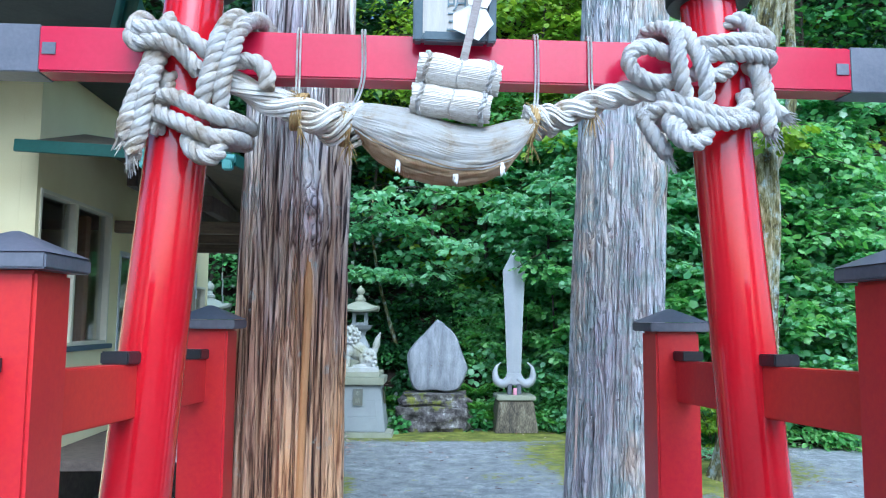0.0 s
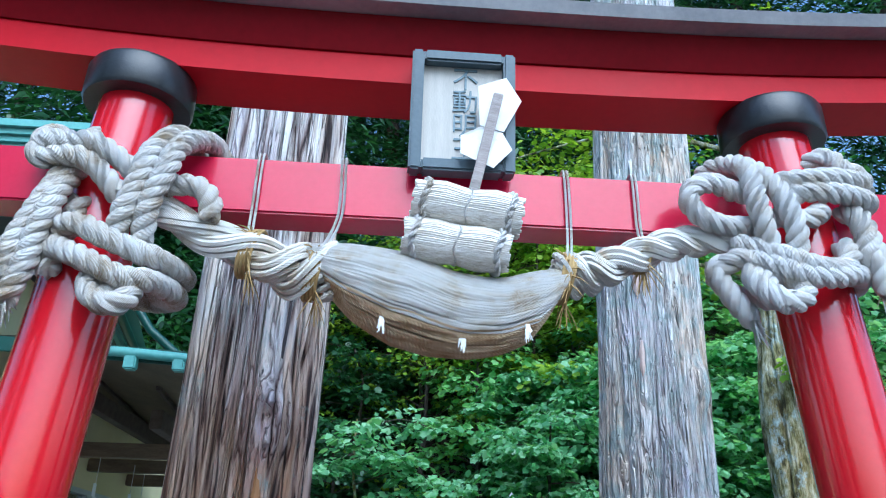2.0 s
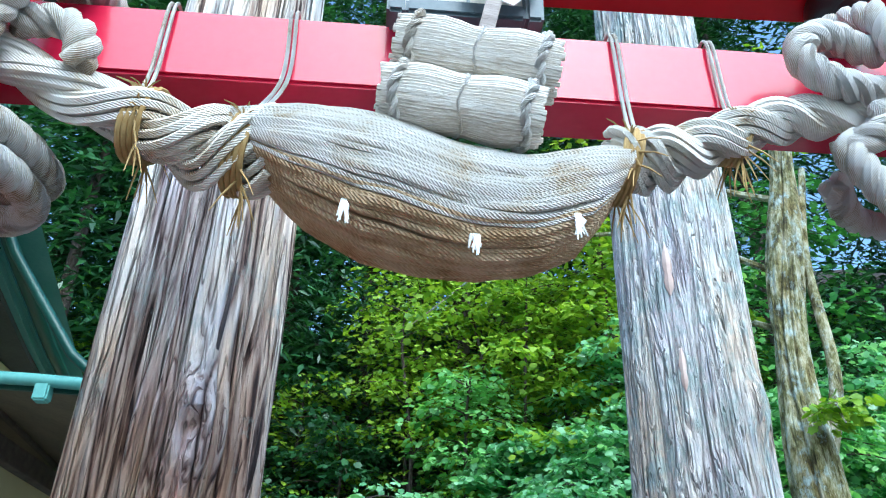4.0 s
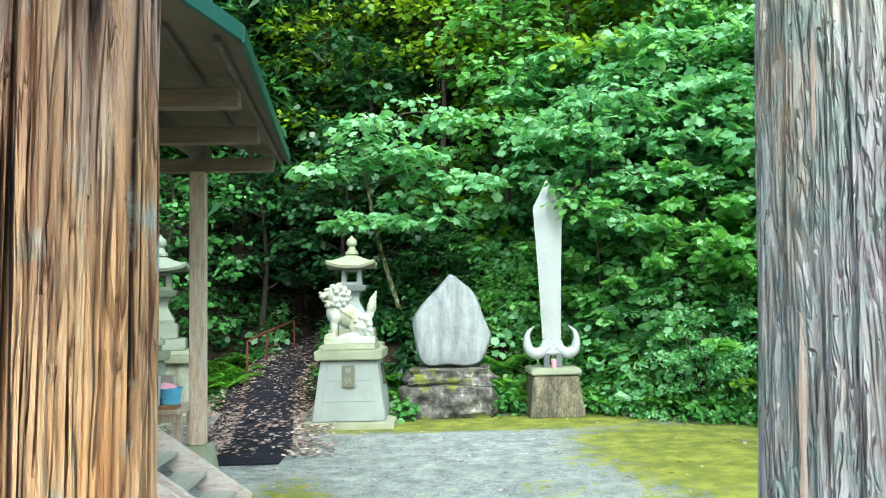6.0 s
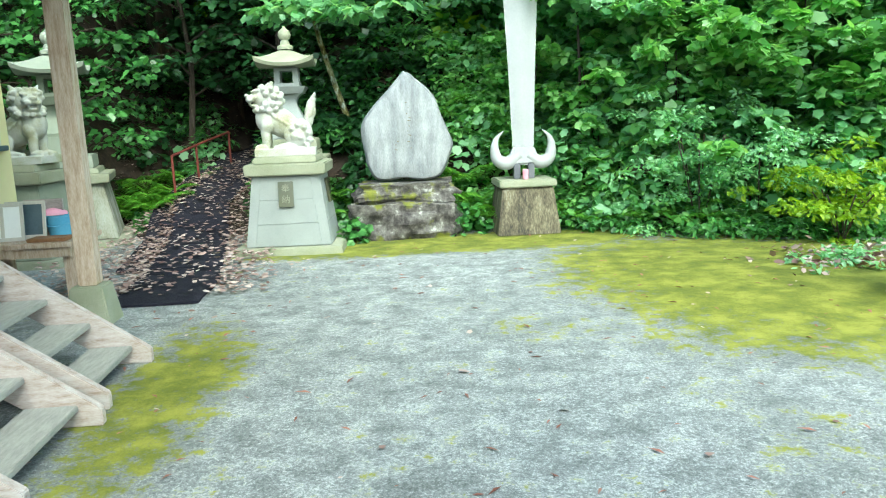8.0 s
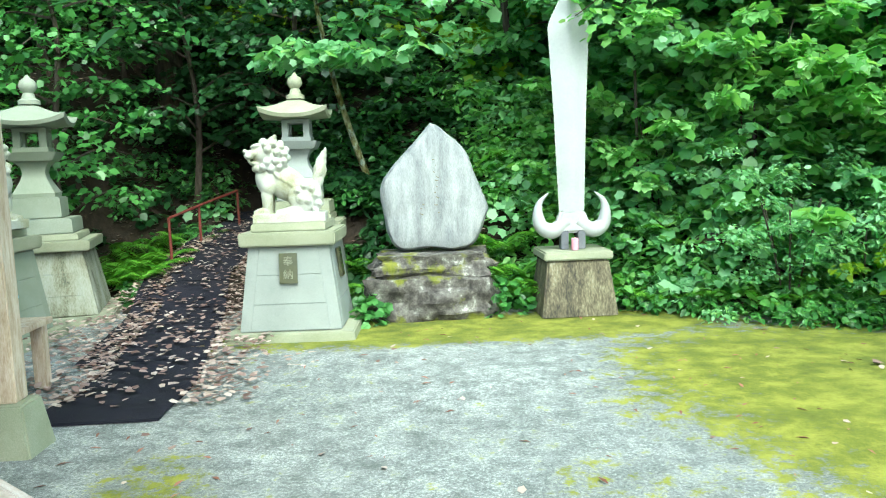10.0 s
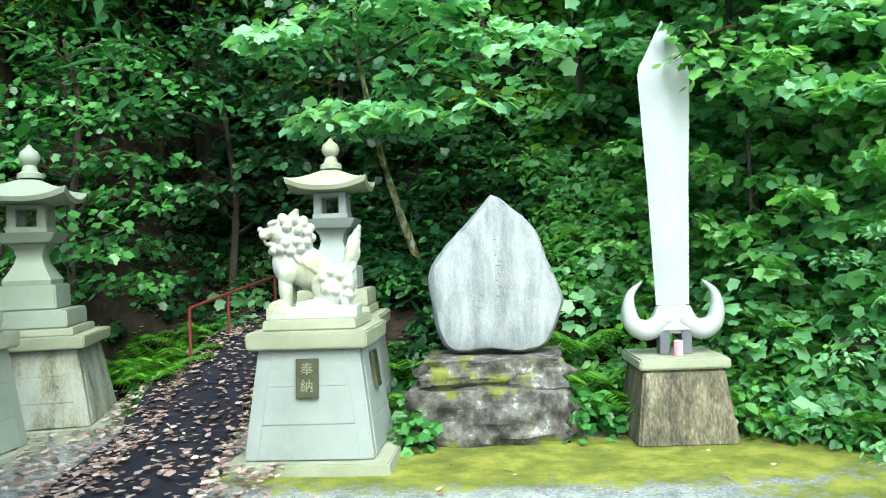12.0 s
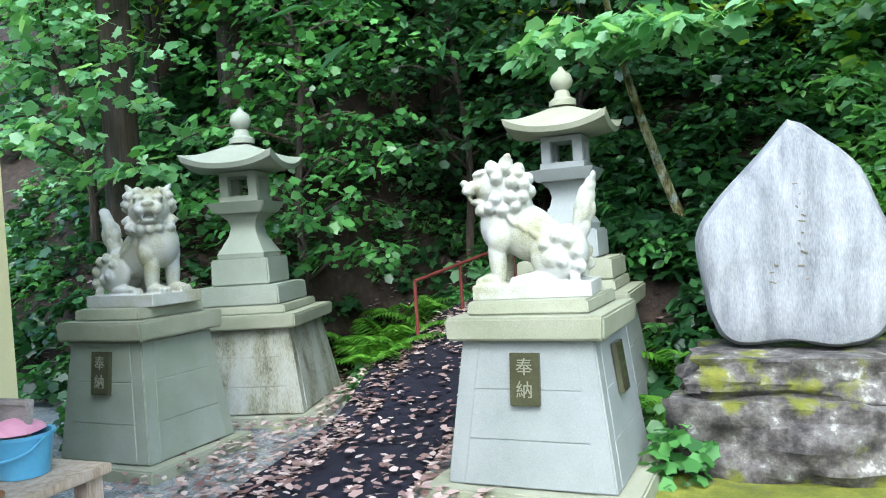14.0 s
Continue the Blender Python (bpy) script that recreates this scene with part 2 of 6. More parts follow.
def bark(name, tones, moss_amount, furrow=26.0, stretch=0.05, low=None, plates=0.0):
    """Ridged bark. plates: how far the ridges part into plates with dark cracks between them, inner bark and crease
    shade in one colour.
    """
    k = Mat(name, 0.9)
    co = k.coords((1, 1, stretch))
    ridges = k.noise(co, furrow, 6, 0.65, 0.3)
    wide = k.noise(k.coords((1, 1, 0.3)), 2.4, 4)
    fine = k.noise(k.coords((1, 1, 0.12)), 90, 4)
    tone = k.math("ADD", k.math("MULTIPLY", ridges, 0.76), k.math("MULTIPLY", fine, 0.24))
    height = ridges
    if plates:
        crack = None
        for scale, rise, gain in ((furrow * 0.55, stretch, 9.0), (furrow * 1.25, stretch * 1.6, 11.0)):
            n = k.noise(k.coords((1, 1, rise)), scale, 2.0, 0.5, 0.5)
            off = k.math("MULTIPLY", k.math("ABSOLUTE", k.math("SUBTRACT", n, 0.5), 0.0), gain)
            crack = k.math("MINIMUM", off, 1.0) if crack is None else k.math("MINIMUM", crack, k.math("ADD", off, 0.22))
        tone = k.math("ADD", k.math("MULTIPLY", tone, 1 - plates), k.math("MULTIPLY", k.math("ADD", k.math("MULTIPLY", crack, 0.3), 0.33), plates))
        height = k.math("ADD", k.math("MULTIPLY", ridges, 0.5), k.math("MULTIPLY", crack, 0.9))
    col = k.ramp(tone, tones)
    tint = k.ramp(wide, [(0.35, (0.85, 0.8, 0.9)), (0.5, (1, 0.98, 0.94)), (0.64, (1.0, 0.8, 0.6))])
    col = k.mix(1.0, col, tint, "MULTIPLY")
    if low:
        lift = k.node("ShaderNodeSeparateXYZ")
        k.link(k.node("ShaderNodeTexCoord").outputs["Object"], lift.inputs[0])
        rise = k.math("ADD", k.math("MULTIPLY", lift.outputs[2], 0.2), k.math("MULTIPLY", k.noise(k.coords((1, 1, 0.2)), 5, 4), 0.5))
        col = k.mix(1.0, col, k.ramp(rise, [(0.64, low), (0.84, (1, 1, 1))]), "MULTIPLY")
    lichen = k.ramp(k.noise(k.coords((1, 1, 0.7)), 7, 6, 0.7), [(0.56 - moss_amount, (0, 0, 0)), (0.7 - moss_amount, (0.85, 0.85, 0.85))])
    col = k.mix(lichen, col, k.ramp(fine, two((0.36, 0.45, 0.43), (0.58, 0.67, 0.65))))
    k.color(col)
    k.bump(k.math("ADD", height, k.math("MULTIPLY", fine, 0.4)), 1.0, 0.045)
    return k.m


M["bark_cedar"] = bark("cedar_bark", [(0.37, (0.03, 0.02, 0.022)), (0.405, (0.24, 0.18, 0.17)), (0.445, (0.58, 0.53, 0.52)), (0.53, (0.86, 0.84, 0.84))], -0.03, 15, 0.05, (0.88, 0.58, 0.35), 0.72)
M["bark_pale"] = bark("pale_lichen_bark", [(0.37, (0.24, 0.2, 0.2)), (0.415, (0.54, 0.5, 0.48)), (0.46, (0.74, 0.72, 0.71)), (0.54, (0.83, 0.85, 0.86))], 0.08, 26, 0.1, (1.0, 0.97, 0.96), 0.35)
M["bark_moss"] = bark("mossy_bark", [(0.4, (0.05, 0.042, 0.012)), (0.47, (0.16, 0.15, 0.05)), (0.54, (0.32, 0.31, 0.18)), (0.62, (0.5, 0.49, 0.38))], 0.04, 8, 0.45)
M["bark_forest"] = bark("forest_bark", [(0.3, (0.018, 0.013, 0.012)), (0.45, (0.05, 0.038, 0.03)), (0.58, (0.09, 0.07, 0.06)), (0.74, (0.16, 0.13, 0.11))], -0.1, 14)


def leafy(name, tones, rough=0.36, through_light=0.4):
    """Leaves that differ one from the next and let some light through."""
    k = Mat(name, rough, 0, 0.8)
    r = k.node("ShaderNodeNewGeometry").outputs["Random Per Island"]
    fine = k.noise(k.coords(), 1.3, 3)
    tone = k.math("ADD", k.math("MULTIPLY", r, 0.6), k.math("MULTIPLY", fine, 0.4))
    col = k.ramp(tone, tones)
    k.color(col)
    tr = k.node("ShaderNodeBsdfTranslucent")
    k.link(k.mix(1.0, col, (1.0, 1.0, 0.45), "MULTIPLY"), tr.inputs["Color"])
    mixer = k.node("ShaderNodeMixShader", Fac=through_light)
    k.link(k.b.outputs[0], mixer.inputs[1])
    k.link(tr.outputs[0], mixer.inputs[2])
    k.link(mixer.outputs[0], k.t.nodes["Material Output"].inputs["Surface"])
    return k.m


M["leaf_mid"] = leafy("green_leaves", [(0.2, (0.03, 0.11, 0.025)), (0.5, (0.075, 0.23, 0.05)), (0.8, (0.16, 0.4, 0.11))])
M["leaf_blue"] = leafy("blue_green_leaves", [(0.2, (0.12, 0.31, 0.13)), (0.5, (0.27, 0.55, 0.26)), (0.8, (0.46, 0.74, 0.46))], 0.36, 0.5)
M["leaf_fresh"] = leafy("fresh_green_leaves", [(0.2, (0.1, 0.28, 0.06)), (0.5, (0.23, 0.5, 0.14)), (0.8, (0.4, 0.68, 0.27))], 0.36, 0.5)
# own colour on the cedars; on broadleaf plants it stands in for canopy shade
M["leaf_dark"] = leafy("needles_and_shaded_leaves", [(0.2, (0.014, 0.052, 0.018)), (0.5, (0.032, 0.105, 0.034)), (0.8, (0.065, 0.18, 0.06))])
M["leaf_yellow"] = leafy("yellow_green_leaves", [(0.2, (0.13, 0.26, 0.008)), (0.5, (0.26, 0.42, 0.015)), (0.8, (0.4, 0.54, 0.03))], 0.5, 0.45)
M["fern"] = leafy("fern_fronds", [(0.2, (0.06, 0.19, 0.015)), (0.5, (0.12, 0.31, 0.03)), (0.8, (0.2, 0.42, 0.06))])
M["leaf_dry"] = leafy("fallen_leaves", [(0.2, (0.15, 0.075, 0.065)), (0.5, (0.34, 0.23, 0.21)), (0.8, (0.6, 0.49, 0.45))], 0.8, 0.1)
M["needle_red"] = leafy("fallen_cedar_twigs", [(0.2, (0.16, 0.05, 0.03)), (0.8, (0.34, 0.14, 0.1))], 0.8, 0.05)


def cord(name, tones, waves, slant, amount=0.3):
    """Twisted fibres: fine diagonal yarns along the rope's own length."""
    k = Mat(name, 0.95, 0, 0.15)
    co = k.coords(uv=True)
    mp = co.node
    mp.inputs["Rotation"].default_value = (0, 0, slant)
    w = k.node("ShaderNodeTexWave", Scale=waves, Distortion=0.8, Detail=2.0)
    w.inputs["Detail Scale"].default_value = 2.0
    k.link(co, w.inputs["Vector"])
    n = k.noise(k.coords(), 9, 6, 0.65)
    tone = k.math("ADD", k.math("MULTIPLY", w.outputs["Fac"], amount), k.math("MULTIPLY", n, 0.9 - amount))
    tone = k.math("ADD", tone, k.math("MULTIPLY", k.node("ShaderNodeObjectInfo").outputs["Random"], 0.1))
    k.color(k.ramp(tone, tones))
    k.bump(k.math("ADD", k.math("MULTIPLY", w.outputs["Fac"], amount * 3.3), k.math("MULTIPLY", k.noise(k.coords(), 120, 3), 0.7)), 0.9, 0.007)
    return k.m


M["rope"] = cord("white_twisted_rope", [(0.3, (0.34, 0.24, 0.13)), (0.39, (0.64, 0.56, 0.45)), (0.48, (0.82, 0.79, 0.75)), (0.6, (0.86, 0.85, 0.84))], 11.0, 0.75, 0.16)
M["straw"] = cord("straw_cord", [(0.27, (0.34, 0.23, 0.11)), (0.35, (0.62, 0.5, 0.34)), (0.43, (0.8, 0.75, 0.66)), (0.58, (0.9, 0.88, 0.84))], 7.5, 0.6, 0.1)
M["straw_brown"] = cord("brown_straw_cord", [(0.26, (0.26, 0.14, 0.06)), (0.42, (0.52, 0.35, 0.19)), (0.6, (0.7, 0.54, 0.35))], 5.6, 0.6, 0.1)
M["bale_straw"] = plain("grey_bale_straw", [(0.3, (0.36, 0.29, 0.2)), (0.44, (0.62, 0.57, 0.5)), (0.6, (0.82, 0.8, 0.76))], 3, 26, 0.95, 0, 0.15, stretch=(1.2, 14, 14), vary=0.6, bump=0.6, dist=0.004)
M["straw_tie"] = plain("golden_straw_tie", two((0.32, 0.2, 0.06), (0.5, 0.36, 0.16)), 8, 80, 0.9)


# ---- mesh helpers
def link_mesh(name, me, mat, parent=None, m=None, label="", smooth=True):
    if mat:
        me.materials.append(mat)
    if smooth:
        me.polygons.foreach_set("use_smooth", [True] * len(me.polygons))
        me.set_sharp_from_angle(angle=radians(38))
    ob = new(name, me)
    if parent:
        ob.parent = parent
    if m is not None:
        ob.matrix_basis = m
    if label:
        ob["label"] = label
    return ob


def part(name, bm, mat, parent=None, label="", m=None, smooth=True):
    """Links a bmesh as one mesh object under a thing or part."""
    bmesh.ops.recalc_face_normals(bm, faces=bm.faces)
    me = bpy.data.meshes.new(name)
    bm.to_mesh(me)
    bm.free()
    return link_mesh(name, me, mat, parent, m, label, smooth)


def raw(name, verts, faces, mat, parent=None, label="", m=None, smooth=True, uvs=None):
    me = bpy.data.meshes.new(name)
    me.from_pydata([tuple(map(float, p)) for p in verts], [], [tuple(int(i) for i in f) for f in faces])
    if uvs is not None:
        layer = me.uv_layers.new(name="UVMap")
        idx = np.empty(len(me.loops), np.int32)
        me.loops.foreach_get("vertex_index", idx)
        layer.data.foreach_set("uv", np.asarray(uvs, np.float32)[idx].ravel())
    return link_mesh(name, me, mat, parent, m, label, smooth)


def thing(name, m, label, category, group="", kind=""):
    ob = new(name)
    ob.empty_display_size = 0.1
    ob.matrix_basis = m
    return tagged(ob, label, category, group, kind)


def box(bm, x0, x1, y0, y1, z0, z1, bevel=0.0, m=None):
    made = bmesh.ops.create_cube(bm, size=1)
    vs = made["verts"]
    for p in vs:
        p.co = Vector((x0 + (p.co.x + 0.5) * (x1 - x0), y0 + (p.co.y + 0.5) * (y1 - y0), z0 + (p.co.z + 0.5) * (z1 - z0)))
    if m is not None:
        bmesh.ops.transform(bm, matrix=m, verts=vs)
    if bevel:
        edges = list({e for p in vs for e in p.link_edges})
        bmesh.ops.bevel(bm, geom=edges, offset=bevel, segments=2, affect="EDGES")
    return bm


def boxed(name, dims, mat, parent=None, bevel=0.006, label="", m=None):
    return part(name, box(bmesh.new(), *dims, bevel), mat, parent, label, m)


def frustum(bm, z0, z1, a, b, bevel=0.01, taper=None):
    """A block with half widths a = (x, y) below and b above."""
    vs = []
    for z, (hx, hy) in ((z0, a), (z1, b)):
        vs.append([bm.verts.new((sx * hx, sy * hy, z)) for sx, sy in ((-1, -1), (1, -1), (1, 1), (-1, 1))])
    lo, hi = vs
    fs = [bm.faces.new(lo[::-1]), bm.faces.new(hi)]
    fs += [bm.faces.new((lo[i], lo[(i + 1) % 4], hi[(i + 1) % 4], hi[i])) for i in range(4)]
    if bevel:
        bmesh.ops.bevel(bm, geom=list({e for f in fs for e in f.edges}), offset=bevel, segments=2, affect="EDGES")
    return bm


def sweep(points, radii, sides=10, closed_ends=True, flat=1.0):
    """A tube along points. Gives verts, faces, uvs."""
    pts = np.asarray(points, float)
    n = len(pts)
    rad = np.broadcast_to(np.asarray(radii, float), (n,))
    tang = np.gradient(pts, axis=0)
    tang /= np.linalg.norm(tang, axis=1)[:, None] + 1e-9
    up = np.array((0.0, 0.0, 1.0)) if abs(tang[0][2]) < 0.9 else np.array((1.0, 0.0, 0.0))
    side = np.cross(tang[0], up)
    side /= np.linalg.norm(side)
    run = np.concatenate([[0], np.cumsum(np.linalg.norm(np.diff(pts, axis=0), axis=1))])
    verts, uvs = [], []
    ang = np.linspace(0, 2 * np.pi, sides, endpoint=False)
    for i in range(n):
        side = side - tang[i] * side.dot(tang[i])
        side /= np.linalg.norm(side) + 1e-9
        other = np.cross(tang[i], side)
        verts.append(pts[i] + rad[i] * (np.cos(ang)[:, None] * side + flat * np.sin(ang)[:, None] * other))
        uvs.append(np.stack([ang / (2 * np.pi) * 2 * np.pi * rad.mean(), np.full(sides, run[i])], 1) * 8)
    verts, uvs = np.concatenate(verts), np.concatenate(uvs)
    faces = []
    for i in range(n - 1):
        for j in range(sides):
            k2 = (j + 1) % sides
            faces.append((i * sides + j, i * sides + k2, (i + 1) * sides + k2, (i + 1) * sides + j))
    if closed_ends:
        faces.append(tuple(range(sides))[::-1])
        faces.append(tuple((n - 1) * sides + j for j in range(sides)))
    return verts, faces, uvs


def gather(pieces):
    """Joins several (verts, faces, uvs) into one."""
    vs, fs, us, base = [], [], [], 0
    for v, f, u in pieces:
        vs.append(v)
        us.append(u)
        fs += [tuple(i + base for i in q) for q in f]
        base += len(v)
    return np.concatenate(vs), fs, np.concatenate(us)


def smooth_path(points, per=8):
    """A Catmull-Rom curve through points."""
    p = [np.asarray(q, float) for q in points]
    p = [2 * p[0] - p[1]] + p + [2 * p[-1] - p[-2]]
    out = []
    for i in range(1, len(p) - 2):
        for s in np.linspace(0, 1, per, endpoint=False):
            a, b, c, d = p[i - 1], p[i], p[i + 1], p[i + 2]
            out.append(0.5 * (2 * b + (c - a) * s + (2 * a - 5 * b + 4 * c - d) * s ** 2 + (3 * b - a - 3 * c + d) * s ** 3))
    out.append(p[-2])
    return np.array(out)


def pipe(name, points, radius, mat, parent=None, sides=10, label="", m=None):
    v, f, u = sweep(points, radius, sides)
    return raw(name, v, f, mat, parent, label, m, True, u)


def lathe(bm, profile, sides=24):
    """Turns (radius, z) pairs round the z axis."""
    rings = []
    for r, z in profile:
        rings.append([bm.verts.new((r * math.cos(2 * math.pi * i / sides), r * math.sin(2 * math.pi * i / sides), z)) for i in range(sides)])
    for a, b in zip(rings, rings[1:]):
        for i in range(sides):
            bm.faces.new((a[i], a[(i + 1) % sides], b[(i + 1) % sides], b[i]))
    bm.faces.new(rings[0][::-1])
    bm.faces.new(rings[-1])
    return bm


def words(name, text, size, mat, parent, m, depth=0.004):
    """Built-in letters turned into a mesh."""
    cu = bpy.data.curves.new(name, "FONT")
    cu.body, cu.size, cu.extrude, cu.align_x, cu.align_y = text, size, depth, "CENTER", "CENTER"
    tmp = new(name, cu)
    me = bpy.data.meshes.new_from_object(tmp.evaluated_get(bpy.context.evaluated_depsgraph_get()))
    bpy.data.objects.remove(tmp)
    bpy.data.curves.remove(cu)
    me.materials.clear()
    return link_mesh(name, me, mat, parent, m, "", False)


def noise_at(x, y, z=0.0, s=1.0):
    return noise.noise(Vector((x * s, y * s, z * s)))


# ---- ground and hillside
def step(a, b, x):
    s = min(1.0, max(0.0, (x - a) / (b - a)))
    return s * s * (3 - 2 * s)


FOOT = ((-30, 15), (-9, 13.5), (-6, 12.9), (-4.6, 13.2), (-4.2, 15.0), (-3.3, 16.0), (-1.6, 15.0), (-1.2, 13.6), (0, 13.1), (1.5, 12.75), (3.0, 12.2), (4.0, 11.3), (5.3, 10.6), (8, 9.3), (30, 2))


def path_u(v):
    """Middle of the mat path at v."""
    return float(np.interp(v, (8, 9.9, 14, 15.5, 18, 22), (-1.49, -1.49, -2.12, -2.02, -1.5, -0.6)))


def hill(u, v):
    """Height of the forest floor at a place in the site's plan."""
    foot = float(np.interp(u, [f[0] for f in FOOT], [f[1] for f in FOOT]))
    d = v - foot
    path = step(0.6, 0.0, abs(u - path_u(v)) - 0.6) * step(12.4, 13.6, v) * step(21, 18, v)
    rise = 0.0
    if d > 0:
        rise = 0.95 * d * step(0, 1.2, d) if d < 14 else 0.95 * 14 + 0.5 * (d - 14)
        rise = min(rise, 26)
    way = max(0.0, v - 12.4) * 0.175
    rise = rise * (1 - path) + way * path
    bumps = 0.25 * noise_at(u, v, 3.1, 0.7) + 0.1 * noise_at(u, v, 9.3, 2.0)
    return rise + bumps * step(0, 1.5, rise)


def ground_z(u, v):
    return 0.42 * step(3.8, -2.2, v) - 0.05 * step(8.5, 12.0, v)


def sheet(name, u0, u1, v0, v1, nu, nv, height, mat, m=None):
    us, vs = np.linspace(u0, u1, nu), np.linspace(v0, v1, nv)
    verts = [(u, v, height(u, v)) for v in vs for u in us]
    faces = [(j * nu + i, j * nu + i + 1, (j + 1) * nu + i + 1, (j + 1) * nu + i) for j in range(nv - 1) for i in range(nu - 1)]
    return raw(name, verts, faces, mat, None, "", SITE)


def base_ground(u, v):
    r = math.hypot(u, v - 4)
    return ground_z(u, v) + 0.006 * noise_at(u, v, 0, 2.5)


yard = sheet("ground", -14, 14, -12, 14.5, 113, 107, base_ground, M["concrete"])
tagged(yard, "mossy grey concrete yard with scattered twigs and leaves", "ground", kind="structure")
far = bmesh.new()
bmesh.ops.create_circle(far, cap_ends=True, radius=1500, segments=64)
far_ground = part("distance_ground", far, M["soil"], None, "", pose(0, 0, -0.12))
tagged(far_ground, "dark earth stretching away beyond the yard", "ground", kind="structure")
slope = sheet("hillside", -30, 30, 8.5, 46, 181, 151, lambda u, v: hill(u, v) - 0.1 - 0.05 * step(8.5, 12.0, v) + 0.11 * step(0.0, 0.35, hill(u, v)), M["soil"])
tagged(slope, "steep forest slope of dark soil and leaf litter", "hillside", kind="structure")
# ---- torii gate, with its ropes
GATE = at(0.349, 1.281, 0.047) @ Matrix.Scale(0.976, 4)


def on_gate(x, y, z=0.0):
    return GATE @ pose(x, y, z)


torii = thing("torii_gate", GATE, "vermilion lacquered four-legged torii gate with black collars", "torii gate")


def tapered(p0, p1, r0, r1, n=40, rows=14):
    t = np.linspace(0, 1, rows)[:, None]
    return sweep(np.asarray(p0) * (1 - t) + np.asarray(p1) * t, np.linspace(r0, r1, rows), n)


for s in (-1, 1):
    v, f, u = tapered((s * 1.505, 0, 0.0), (s * 1.228, 0, 3.66), 0.16, 0.132)
    raw("pillar", v, f, M["red"], torii, "", None, True, u)
    bm = bmesh.new()
    lathe(bm, [(0.15, 3.535), (0.19, 3.537), (0.198, 3.55), (0.198, 3.66), (0.19, 3.677), (0.14, 3.68)], 48)
    bmesh.ops.translate(bm, verts=bm.verts, vec=(s * 1.235, 0, 0.014))
    part("collar", bm, M["black"], torii, "black lacquered ring under the lintel")

bar = torii
nuki = boxed("tie_beam", (-1.97, 1.97, -0.075, 0.075, 3.115, 3.33), M["red_gloss"], torii, 0.008)
for s in (-1, 1):
    bm = bmesh.new()
    box(bm, min(s * 1.9, s * 2.45), max(s * 1.9, s * 2.45), -0.079, 0.079, 3.111, 3.334, 0.004)
    end = part("beam_end", bm, M["cap_metal"], nuki, "grey metal sheath with a scalloped edge")
    boxed("tip", (s * 1.86 - 0.05, s * 1.86 + 0.05, -0.081, 0.081, 3.175, 3.27), M["cap_metal"], nuki, 0.02, m=Matrix.Translation((0, 0, 0)))


def curved_beam(name, half, y0, y1, z0, z1, mat, parent, lift=0.16, flare=0.0):
    xs = np.linspace(-half, half, 41)
    verts, faces = [], []
    for x in xs:
        dz = lift * (abs(x) / half) ** 2.6
        for y, z in ((y0, z0), (y1, z0), (y1 + flare, z1), (y0 - flare, z1)):
            verts.append((x, y, z + dz))
    for i in range(len(xs) - 1):
        for j in range(4):
            k2 = (j + 1) % 4
            faces.append((i * 4 + j, i * 4 + k2, i * 4 + 4 + k2, i * 4 + 4 + j))
    faces += [(0, 1, 2, 3), tuple(len(verts) - 4 + q for q in (3, 2, 1, 0))]
    return raw(name, verts, faces, mat, parent, "", None, True)


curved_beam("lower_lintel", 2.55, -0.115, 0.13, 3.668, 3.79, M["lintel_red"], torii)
# coloured darker to stand in for the shade below the roof lip
curved_beam("upper_lintel", 2.75, -0.125, 0.14, 3.792, 3.915, M["shaded_red"], torii, 0.18, 0.07)
curved_beam("lintel_roof", 2.85, -0.27, 0.27, 3.918, 3.965, M["copper"], torii, 0.2, 0.02)

for s in (-1, 1):
    for y, top, cx in ((-1.0, 2.15, 1.49), (0.86, 1.95, 1.325)):
        h = 0.125
        post = boxed("support_post", (s * cx - h, s * cx + h, y - h, y + h, 0.0, top), M["post_red"], torii, 0.012)
        bm = bmesh.new()
        box(bm, -0.17, 0.17, -0.17, 0.17, 0, 0.05, 0.006)
        frustum(bm, 0.052, 0.13, (0.17, 0.17), (0.012, 0.012), 0.0)
        part("post_cap", bm, M["cap_metal"], post, "blue-grey metal pyramid cap", Matrix.Translation((s * cx, y, top + 0.001)))
    rail = part("rail", box(bmesh.new(), -0.045, 0.045, -1.35, 1.2, -0.115, 0.115, 0.006), M["post_red"], torii, "", pose(s * 1.415, 0, 1.69, -1.5, 0, s * 4.6))
    for y in (-1.2, -0.2, 0.68):
        boxed("wedge", (-0.06, 0.06, y - 0.07, y + 0.07, 0.116, 0.17), M["black"], rail, 0.006)

# name board
board = thing("shrine_name_board", on_gate(-0.022, -0.155, 3.512), "wooden name board in a blue-grey frame on the gate", "name board")
tilt = pose(0, 0, 0, 6, 0, 0)
boxed("panel", (-0.15, 0.15, -0.004, 0.02, -0.2, 0.2), M["sign_wood"], board, 0.003, "", tilt)
for dims in ((-0.19, -0.146, -0.05, 0.03, -0.24, 0.24), (0.146, 0.19, -0.05, 0.03, -0.24, 0.24), (-0.145, 0.145, -0.05, 0.03, 0.195, 0.24), (-0.145, 0.145, -0.05, 0.03, -0.24, -0.195)):
    boxed("frame_bar", dims, M["slate"], board, 0.008, "", tilt)
for i, ch in enumerate("不動明王"):
    words("letter", ch, 0.1, M["sign_text"], board, tilt @ pose(0.01, -0.006, 0.14 - i * 0.095, 90, 0, 0))


